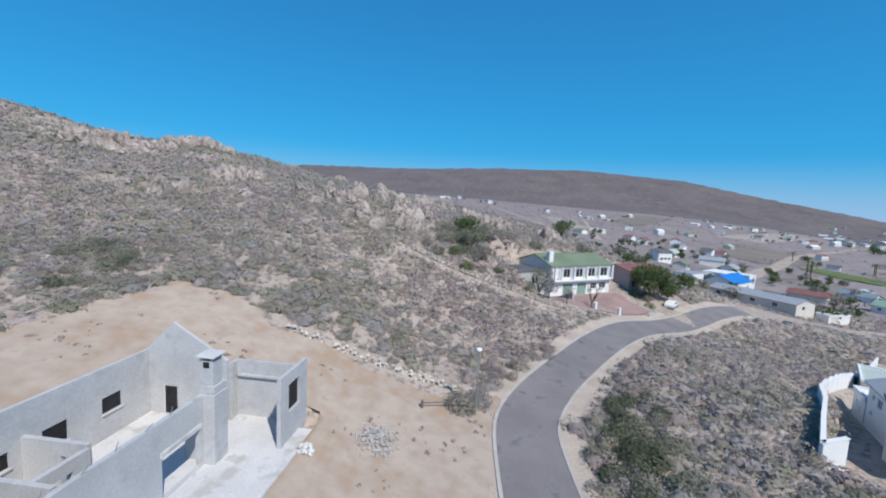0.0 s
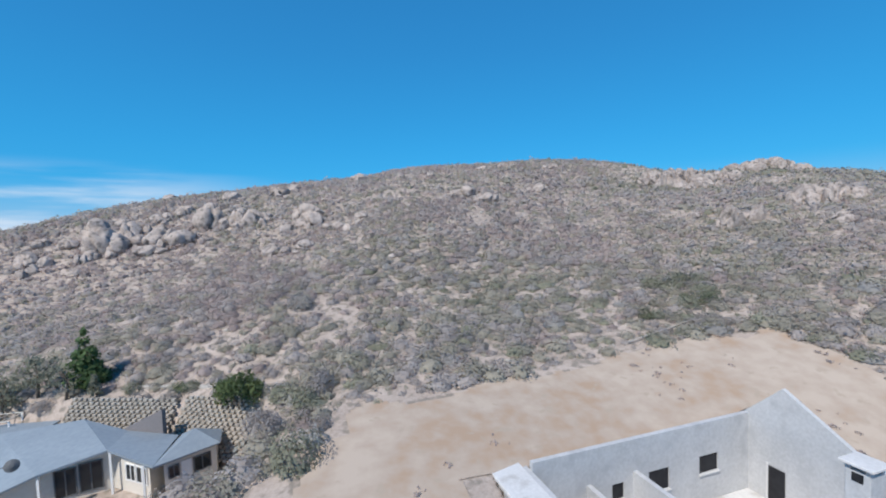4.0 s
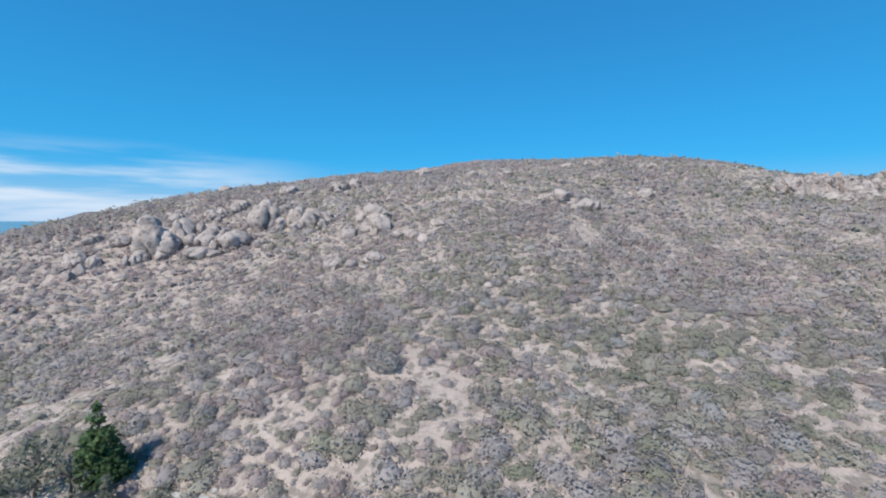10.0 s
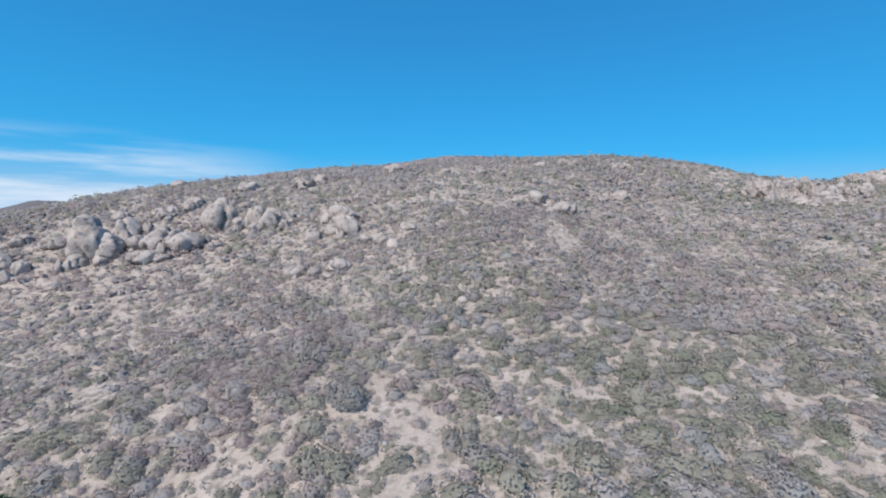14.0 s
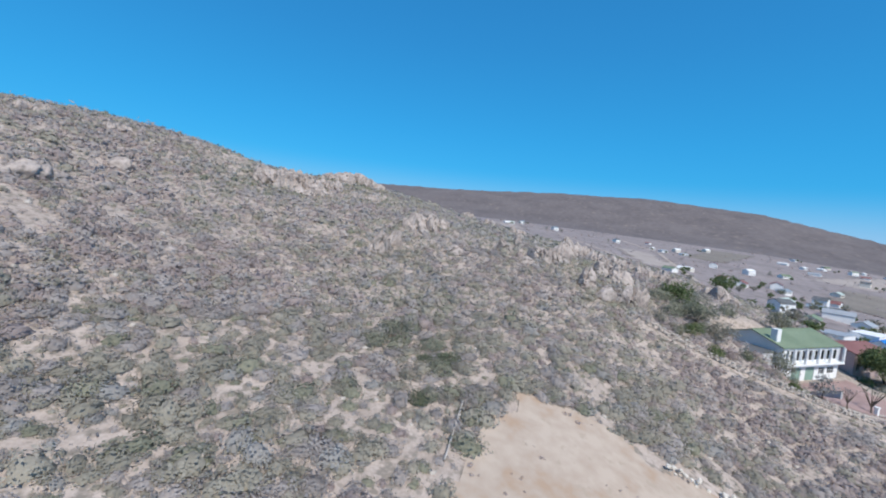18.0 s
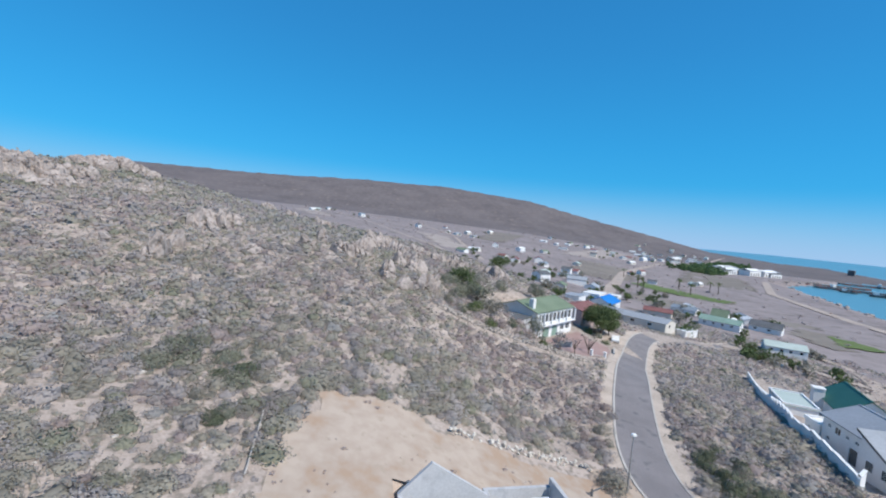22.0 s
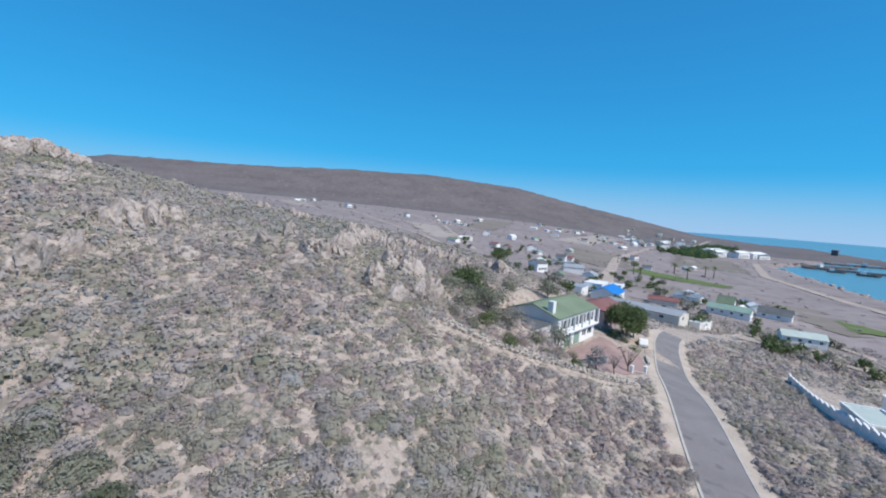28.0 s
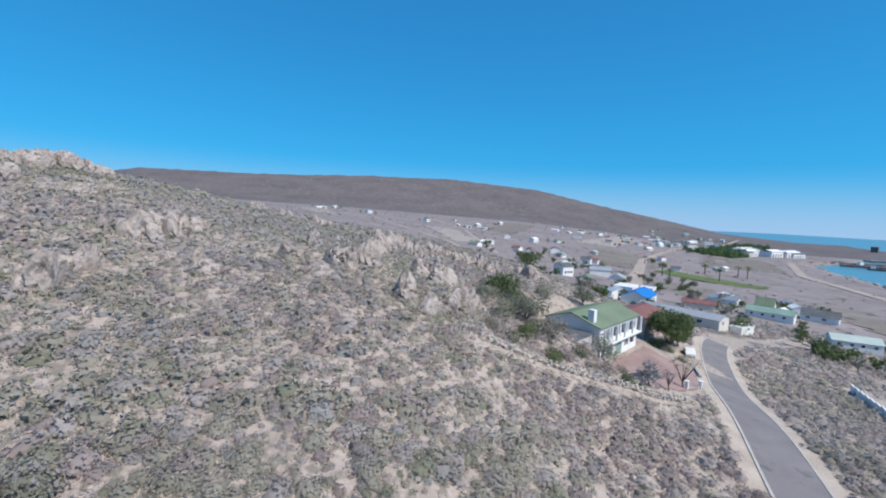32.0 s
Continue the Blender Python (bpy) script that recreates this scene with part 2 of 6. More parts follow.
SHRUB_GREY = scrub("grey_scrub", (0.313, 0.287, 0.274), (0.432, 0.394, 0.379), (0.551, 0.504, 0.481))
SHRUB_OLIVE = scrub("olive_scrub", (0.282, 0.267, 0.223), (0.388, 0.364, 0.307), (0.494, 0.459, 0.391))
SHRUB_GREEN = scrub("green_scrub", (0.234, 0.242, 0.184), (0.322, 0.322, 0.249), (0.403, 0.399, 0.309))
SHRUB_BROWN = scrub("brown_scrub", (0.319, 0.267, 0.254), (0.433, 0.365, 0.348), (0.535, 0.457, 0.433))
SHRUB_BLUE = scrub("blue_grey_scrub", (0.3, 0.29, 0.277), (0.402, 0.389, 0.375), (0.491, 0.475, 0.456))
SCRUBGREEN = scrub("dark_green_scrub", (0.14, 0.16, 0.105), (0.195, 0.215, 0.145), (0.25, 0.265, 0.18))
LEAF = scrub("tree_leaf", (0.11, 0.145, 0.065), (0.17, 0.215, 0.10), (0.235, 0.28, 0.135))
PINE = scrub("pine_leaf", (0.10, 0.155, 0.07), (0.15, 0.22, 0.10), (0.205, 0.285, 0.13))
BARK = shade("bark", (0.09, 0.07, 0.055), (0.17, 0.14, 0.115), 0.95, 1.0, 12.0, 0.4)
LAWN = shade("lawn", (0.10, 0.14, 0.045), (0.165, 0.21, 0.08), 0.95, 0.1, 1.5, 0.0)
# near-black that stands in for the shade inside openings, recesses and rooms
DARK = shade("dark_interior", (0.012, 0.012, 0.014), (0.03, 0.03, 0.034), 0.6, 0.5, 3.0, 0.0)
STEEL = shade("galvanised_steel", (0.30, 0.31, 0.32), (0.42, 0.43, 0.44), 0.5, 1.0, 8.0, 0.0, metal=0.6)
RUBBLE = shade("rubble", (0.34, 0.325, 0.315), (0.52, 0.50, 0.485), 0.95, 1.5, 9.0, 0.3)
DIRTROAD = shade("dirt_track", (0.36, 0.295, 0.25), (0.46, 0.385, 0.33), 0.95, 0.05, 0.6, 0.0)
PANEWORK = bpy.data.materials.new("window_glass")
PANEWORK.use_nodes = True
PANEWORK.node_tree.nodes["Principled BSDF"].inputs["Base Color"].default_value = (0.02, 0.025, 0.03, 1)
PANEWORK.node_tree.nodes["Principled BSDF"].inputs["Roughness"].default_value = 0.08
WATER = bpy.data.materials.new("sea_water")
WATER.use_nodes = True
wb = WATER.node_tree.nodes["Principled BSDF"]
wb.inputs["Base Color"].default_value = (0.12, 0.27, 0.33, 1)
wb.inputs["Roughness"].default_value = 0.28
wv = WATER.node_tree.nodes.new("ShaderNodeTexNoise")
wv.inputs["Scale"].default_value = 0.15
wg = WATER.node_tree.nodes.new("ShaderNodeNewGeometry")
wbump = WATER.node_tree.nodes.new("ShaderNodeBump")
wbump.inputs["Strength"].default_value = 0.25
WATER.node_tree.links.new(wg.outputs["Position"], wv.inputs["Vector"])
WATER.node_tree.links.new(wv.outputs["Fac"], wbump.inputs["Height"])
WATER.node_tree.links.new(wbump.outputs[0], wb.inputs["Normal"])


# ---- the lie of the land ----
KX = np.array((-140, -75, -40, -6, 18, 44, 75, 120, 175, 260.0))
KY = np.array((-240, -140, -75, -30, 0, 22, 44, 75, 120, 175.0))
LAND = np.array([
    (-26.0, -16.9, -11.9, -8.9, -7.1, -5.6, -4.1, -2.3, -1.2, -2.0),
    (-27.6, -15.2, -8.1, -3.9, -1.8, -0.5, 1.4, 6.6, 17.0, 15.5),
    (-28.4, -14.7, -6.4, -1.3, 1.9, 3.3, 4.1, 9.1, 25.2, 28.0),
    (-29.0, -14.9, -5.1, 0.7, 4.3, 9.1, 11.2, 15.4, 29.0, 35.8),
    (-29.0, -15.7, -4.8, 2.4, 2.5, 8.5, 12.5, 22.2, 33.0, 37.8),
    (-28.3, -17.4, -5.9, 2.3, 4.0, 12.5, 14.8, 23.3, 37.9, 40.4),
    (-26.5, -19.6, -7.8, 0.8, 11.8, 18.5, 21.3, 26.2, 37.6, 34.9),
    (-23.4, -17.7, -6.1, 7.5, 14.0, 17.6, 22.7, 28.6, 22.2, 26.5),
    (-22.2, -15.7, -9.2, 7.2, 14.4, 17.7, 20.2, 21.5, 17.0, 18.1),
    (-24.1, -15.1, -7.1, -1.8, 4.0, 7.6, 9.9, 10.9, 10.3, 8.4),
])
HUB = (2.0, 17.0)
# far ground: azimuth, height at the foot of the far hill, height of its crest
FAR_AZ = np.radians((-180, -110, -75, -60, -50, -44, -37, -31, -23, -12, -1, 11, 24, 40, 108, 112, 117, 122, 126, 180))
FAR_FOOT = np.array((-30, -43, -43.5, -43.4, -43, -41, -30, -12, 6, 17, 27, 36, 42, 20, -10, -14, -25, -43, -50, -50.0))
FAR_CREST = np.array((-60, -44, -44, -43.6, -43.4, -20, 45, 95, 172, 214, 212, 184, 170, 20, -10, 25, 34, -40, -60, -60.0))


def hermite(k, v):
    """Knot weights of a cubic through the knots k, for each of v."""
    v = np.clip(v, k[0], k[-1] - 1e-6)
    i = np.clip(np.searchsorted(k, v, side="right") - 1, 0, len(k) - 2)
    h = k[i + 1] - k[i]
    s = (v - k[i]) / h
    rows = np.arange(len(v))
    w = np.zeros((len(v), len(k)))
    w[rows, i] += 2 * s**3 - 3 * s**2 + 1
    w[rows, i + 1] += -2 * s**3 + 3 * s**2
    for j, c in ((i, (s**3 - 2 * s**2 + s) * h), (i + 1, (s**3 - s**2) * h)):
        a, b = np.maximum(j - 1, 0), np.minimum(j + 1, len(k) - 1)
        np.add.at(w, (rows, b), c / (k[b] - k[a]))
        np.add.at(w, (rows, a), -c / (k[b] - k[a]))
    return w


def step01(a, b, v):
    s = np.clip((v - a) / (b - a), 0, 1)
    return s * s * (3 - 2 * s)


def ground(x, y):
    """Height of the land at arrays x, y."""
    x, y = np.atleast_1d(np.asarray(x, float)), np.atleast_1d(np.asarray(y, float))
    near = np.einsum("ni,ij,nj->n", hermite(KX, x), LAND, hermite(KY, y))
    near = near - 3.5 * np.exp(-(((x + 11) / 12) ** 2) - ((y - 32) / 12) ** 2)
    # levelled floors of the unfinished house and of the house in the hollow
    for x0, x1, y0, y1, floor in ((7.7, 23.9, 8.6, 19.95, 4.1),):
        edge = np.minimum(np.minimum(x - x0, x1 - x), np.minimum(y - y0, y1 - y))
        m = step01(-0.12, 0.06, edge)
        near = near * (1 - m) + np.minimum(near, floor) * m
    # the hollow of the bungalow, its back cut at a slope
    up = (x + 2.2) * 0.452 + (y - 30.9) * 0.893
    m = np.minimum(np.minimum(step01(-24.4, -23.9, x), step01(-2.6, -3.4, x)), np.minimum(step01(25.6, 26.1, y), np.clip((2.6 - up) / 2.4, 0, 1)))
    near = near * (1 - m) + np.minimum(near, 4.4) * m
    # the villa's levelled terrace
    lx, ly = (x - 76.3) * 0.566 - (y + 13.2) * 0.824, (x - 76.3) * 0.824 + (y + 13.2) * 0.566
    edge = np.minimum(np.minimum(lx + 8.5, 17.5 - lx), np.minimum(ly + 7.5, 11 - ly))
    m = step01(-3.0, 0.2, edge)
    near = near * (1 - m) + np.minimum(near, 2.7) * m
    # yards cut in behind the boundary wall below the road
    al, inw = (x - 27.2) * 0.779 - (y + 24.2) * 0.627, -(x - 27.2) * 0.627 - (y + 24.2) * 0.779
    edge = np.minimum(np.minimum(al - 0.6, 30 - al), np.minimum(inw - 0.6, 26 - inw))
    m = step01(-0.5, 0.4, edge)
    near = near * (1 - m) + np.minimum(near, 1.0 - 0.06 * al) * m
    near = near + 2.0 * np.exp(-(((x - 84) / 13) ** 2) - ((y - 99) / 15) ** 2) - 2.0 * np.exp(-(((x - 54) / 17) ** 2) - ((y - 127) / 22) ** 2) + 1.6 * np.exp(-(((x - 102) / 14) ** 2) - ((y - 76) / 14) ** 2)
    near = near - 1.0 * np.exp(-(((x - 25) / 26) ** 2) - ((y - 125) / 22) ** 2)
    dx, dy = x - HUB[0], y - HUB[1]
    r, az = np.hypot(dx, dy), np.arctan2(dy, dx)
    foot, crest = np.interp(az, FAR_AZ, FAR_FOOT), np.interp(az, FAR_AZ, FAR_CREST)
    out = np.maximum(np.maximum(KX[0] - x, x - KX[-1]), np.maximum(KY[0] - y, y - KY[-1]))
    rise = step01(1500, 2500, r)
    s = np.clip((r - 250) / 1250, 0, 1)
    plain = near * (1 - s) + foot * s
    back = np.radians(32) < az
    back &= az < np.radians(112)
    plain = np.where(back, near - np.maximum(out, 0) * 0.25, plain)
    far = plain * (1 - rise) + crest * rise
    far = far - step01(2600, 4300, r) * (np.maximum(crest, 0) + 60)
    z = np.where(out > 0, np.maximum(far, -60), near)
    mix = step01(0, 60, out)
    z = np.where((out > 0) & (out < 60), near * (1 - mix) + np.maximum(far, -60) * mix, z)
    # the bay
    bay = bay_mask(x, y)
    return z * (1 - bay) + (-52) * bay


def inside(px, py, poly):
    c = np.zeros(px.shape, bool)
    n = len(poly)
    for i in range(n):
        (x1, y1), (x2, y2) = poly[i], poly[(i + 1) % n]
        hit = (y1 > py) != (y2 > py)
        c ^= hit & (px < (x2 - x1) * (py - y1) / ((y2 - y1) + 1e-12) + x1)
    return c


BAY = ((654, -750), (573, -692), (451, -585), (395, -540), (331, -485), (230, -407), (-100, -300), (-900, -400), (-900, -1300), (300, -1150), (616, -1196), (731, -1287), (824, -1312), (855, -1240), (768, -1043), (690, -870))
SEA_EDGE = ((4700, -4500), (3525, -3622), (2410, -2787), (1848, -2303), (1592, -2174), (1249, -1861), (1078, -1749), (893, -1574), (701, -1362), (300, -1260), (-900, -1420), (-900, -4900), (4900, -4900))


def bay_mask(x, y):
    return (inside(x, y, BAY) | inside(x, y, SEA_EDGE)).astype(float)


def gz(x, y):
    return float(ground([x], [y])[0])


# ---- building helpers ----
def mesh_ob(name, verts, faces, material, parent=None, smooth=False, mats=None, index=None):
    me = bpy.data.meshes.new(name)
    me.from_pydata(verts, [], faces)
    for m in mats or [material]:
        me.materials.append(m)
    if index is not None:
        me.polygons.foreach_set("material_index", index)
    if smooth:
        me.polygons.foreach_set("use_smooth", [True] * len(me.polygons))
    me.update()
    ob = new(name, me)
    if parent:
        ob.parent = parent
    return ob


def part(name, bm, material, parent, label=""):
    """Links a bmesh as one mesh object under a thing or a part."""
    me = bpy.data.meshes.new(name)
    bm.to_mesh(me)
    bm.free()
    me.materials.append(material)
    ob = new(name, me)
    ob.parent = parent
    if label:
        ob["label"] = label
    return ob


def box(bm, x0, x1, y0, y1, z0, z1, bevel=0.0):
    r = bmesh.ops.create_cube(bm, size=1, matrix=Matrix.Translation(((x0 + x1) / 2, (y0 + y1) / 2, (z0 + z1) / 2)) @ Matrix.Diagonal((x1 - x0, y1 - y0, z1 - z0, 1)))
    if bevel:
        edges = list({e for v in r["verts"] for e in v.link_edges})
        bmesh.ops.bevel(bm, geom=edges, offset=bevel, segments=1, affect="EDGES")
    return bm


def boxes(*specs, bevel=0.0):
    bm = bmesh.new()
    for s in specs:
        box(bm, *s, bevel=bevel)
    return bm


def prism(bm, outline, y0, y1):
    """A solid with the outline (x, z) drawn out from y0 to y1."""
    a = [bm.verts.new((x, y0, z)) for x, z in outline]
    b = [bm.verts.new((x, y1, z)) for x, z in outline]
    n = len(a)
    bm.faces.new(a)
    bm.faces.new(b[::-1])
    for i in range(n):
        bm.faces.new((a[i], b[i], b[(i + 1) % n], a[(i + 1) % n]))
    bmesh.ops.recalc_face_normals(bm, faces=bm.faces)
    return bm


def holed_wall(bm, length, z0, z1, thick, holes, y=0.0):
    """One solid wall along x from 0 to length, its face at y, thickness towards +y, with openings (x0, x1, z0, z1) through it."""
    xs = sorted({0.0, length, *(v for h in holes for v in h[:2])})
    zs = sorted({z0, z1, *(v for h in holes for v in h[2:])})
    solid = {(i, j) for i in range(len(xs) - 1) for j in range(len(zs) - 1)
             if not any(h[0] < (xs[i] + xs[i + 1]) / 2 < h[1] and h[2] < (zs[j] + zs[j + 1]) / 2 < h[3] for h in holes)}
    made = {}

    def vert(i, j, k):
        if (i, j, k) not in made:
            made[i, j, k] = bm.verts.new((xs[i], y + k * thick, zs[j]))
        return made[i, j, k]

    for i, j in solid:
        bm.faces.new([vert(i, j, 0), vert(i + 1, j, 0), vert(i + 1, j + 1, 0), vert(i, j + 1, 0)])
        bm.faces.new([vert(i, j, 1), vert(i, j + 1, 1), vert(i + 1, j + 1, 1), vert(i + 1, j, 1)])
        for (di, dj), (a, b) in {(-1, 0): ((i, j + 1), (i, j)), (1, 0): ((i + 1, j), (i + 1, j + 1)), (0, -1): ((i, j), (i + 1, j)), (0, 1): ((i + 1, j + 1), (i, j + 1))}.items():
            if (i + di, j + dj) not in solid:
                bm.faces.new([vert(*a, 0), vert(*a, 1), vert(*b, 1), vert(*b, 0)])
    bmesh.ops.recalc_face_normals(bm, faces=bm.faces)
    return bm


def thing(name, x, y, z, turn, label, category, group="", kind=""):
    ob = new(name)
    ob.matrix_basis = pose(x, y, z, 0, 0, turn)
    return tagged(ob, label, category, group, kind)


def strip(name, line, left, right, material, lift, step=1.5, thick=0.0):
    """A band that follows a line of points on the land, from left to right of it."""
    pts = np.array(line, float)
    seg = np.hypot(*np.diff(pts, axis=0).T)
    at = np.r_[0, np.cumsum(seg)]
    s = np.arange(0, at[-1] + step, step).clip(0, at[-1])
    x, y = np.interp(s, at, pts[:, 0]), np.interp(s, at, pts[:, 1])
    for _ in range(4):
        x[1:-1], y[1:-1] = (x[:-2] + 2 * x[1:-1] + x[2:]) / 4, (y[:-2] + 2 * y[1:-1] + y[2:]) / 4
    tx, ty = np.gradient(x), np.gradient(y)
    n = np.hypot(tx, ty)
    nx, ny = -ty / n, tx / n
    cols = np.linspace(left, right, max(2, int(abs(left - right) / 1.2) + 2))
    gx = x[:, None] + nx[:, None] * cols
    gy = y[:, None] + ny[:, None] * cols
    gzv = ground(gx.ravel(), gy.ravel()).reshape(gx.shape) + lift
    v = np.stack([gx, gy, gzv], -1).reshape(-1, 3)
    k = len(cols)
    f = [(i * k + j, i * k + j + 1, (i + 1) * k + j + 1, (i + 1) * k + j) for i in range(len(x) - 1) for j in range(k - 1)]
    f = [q[::-1] for q in f] if left < right else f
    verts = v.tolist()
    if thick:
        m = len(verts)
        verts += [(a, b, c - thick) for a, b, c in verts]
        for i in range(len(x) - 1):
            f.append((i * k, (i + 1) * k, m + (i + 1) * k, m + i * k))
            f.append((i * k + k - 1, m + i * k + k - 1, m + (i + 1) * k + k - 1, (i + 1) * k + k - 1))
    return mesh_ob(name, verts, f, material)


def patch(name, outline, material, lift, step=1.0, ragged=0.5):
    """A sheet laid on the land inside an outline, with an uneven edge."""
    p = np.array(outline, float)
    xs, ys = np.arange(p[:, 0].min() - 1, p[:, 0].max() + 1, step), np.arange(p[:, 1].min() - 1, p[:, 1].max() + 1, step)
    gx, gy = np.meshgrid(xs, ys, indexing="ij")
    wx = np.array([noise.noise(Vector((a * 0.35, b * 0.35, 3.1))) for a, b in zip(gx.ravel(), gy.ravel())]).reshape(gx.shape)
    wy = np.array([noise.noise(Vector((a * 0.35, b * 0.35, 8.7))) for a, b in zip(gx.ravel(), gy.ravel())]).reshape(gx.shape)
    keep = inside(gx + wx * ragged * 2, gy + wy * ragged * 2, outline)
    keep &= ~((gx > 6.2) & (gx < 24.0) & (gy > 8.8) & (gy < 19.92))
    z = ground(gx.ravel(), gy.ravel()).reshape(gx.shape) + lift
    ident = np.arange(gx.size).reshape(gx.shape)
    f = [(ident[i, j], ident[i + 1, j], ident[i + 1, j + 1], ident[i, j + 1]) for i in range(len(xs) - 1) for j in range(len(ys) - 1) if keep[i, j] and keep[i + 1, j] and keep[i + 1, j + 1] and keep[i, j + 1]]
    used = sorted({v for q in f for v in q})
    where = {v: i for i, v in enumerate(used)}
    flat = np.stack([gx, gy, z], -1).reshape(-1, 3)
    return mesh_ob(name, flat[used].tolist(), [tuple(where[v] for v in q) for q in f], material, smooth=True)


# ---- land, sea, road ----
def build_ground():
    radii = np.r_[1.0, np.geomspace(4, 4700, 210)]
    az = np.radians(np.r_[np.arange(-80, 135, 0.6), np.arange(135, 280, 5)])
    r, a = np.meshgrid(radii, az, indexing="ij")
    x, y = HUB[0] + r * np.cos(a), HUB[1] + r * np.sin(a)
    z = ground(x.ravel(), y.ravel()).reshape(x.shape)
    wob = np.array([noise.fractal(Vector((u * 0.05, v * 0.05, 0.3)), 0.9, 2.1, 4) for u, v in zip(x.ravel(), y.ravel())]).reshape(x.shape)
    hard = step01(60, 140, r)
    z = z + wob * (hard * 0.6 + step01(1400, 2300, r) * 4 * step01(-40, 40, z))
    nr, na = x.shape
    ident = np.arange(nr * na).reshape(nr, na)
    quads = np.stack([ident[:-1, :], ident[1:, :], np.roll(ident, -1, 1)[1:, :], np.roll(ident, -1, 1)[:-1, :]], -1).reshape(-1, 4)
    rc = ((r[:-1] + r[1:]) / 2).ravel()
    ac = np.degrees(a[:-1]).ravel()
    index = np.where(((rc > 1450) & (ac < 60)) | ((rc > 300) & (ac > 95) & (ac < 150)), 2, np.where((rc > 215) & (ac < 26) & (ac > -80), 1, 0))
    verts = np.stack([x, y, z], -1).reshape(-1, 3)
    ob = mesh_ob("ground", verts.tolist(), quads.tolist(), None, smooth=True, mats=[SAND, PLAIN, FARHILL], index=index.tolist())
    return tagged(ob, "sandy hillside falling to a dry coastal plain", "ground", kind="structure")


build_ground()
water = mesh_ob("water", [(-4800, -4800, -45), (4800, -4800, -45), (4800, 4800, -45), (-4800, 4800, -45)], [(0, 1, 2, 3)], WATER)
tagged(water, "calm blue sea and harbour bay", "sea", kind="structure")
ROAD_LINE = ((4, -8.5), (14, -6.6), (22, -5.7), (30.5, -5.2), (37, -7.9), (43, -11.6), (48.5, -15.2), (54, -19.1), (61, -24.2), (70, -31.0), (81, -39.9), (91, -48.2), (99, -56), (108, -66), (119, -82), (129, -102), (138, -122), (143, -140))
tagged(strip("road", ROAD_LINE, 2.3, -2.3, TAR, 0.06), "grey tarred road with worn patches", "road", kind="structure")
tagged(strip("kerb", ROAD_LINE, 2.55, 2.3, KERB, 0.14, thick=0.2), "pale concrete kerb along the uphill road edge", "kerb", kind="structure")
tagged(strip("kerb", ROAD_LINE, -2.3, -2.5, KERB, 0.10, thick=0.2), "low concrete edging of the road", "kerb", kind="structure")
tagged(strip("verge", ROAD_LINE, 4.2, 2.55, VERGE, 0.045), "bare sandy verge beside the road", "verge", kind="structure")
tagged(strip("verge", ROAD_LINE, -2.5, -3.7, VERGE, 0.045), "bare sandy verge beside the road", "verge", kind="structure")
LOT_LINE = ((-1, 22), (1.5, 27), (8, 27.6), (19, 28), (27, 27), (32.3, 25.4), (32.5, 20), (31.5, 15), (31.8, 6), (33, 0), (34, -4), (21, -3.2), (10, -5), (4, 6), (-1, 16))
tagged(patch("graded_lot", LOT_LINE, LOT, 0.06, 0.3, 1.0), "bare graded building plot of orange sand", "plot", kind="structure")


# ---- scrub ----


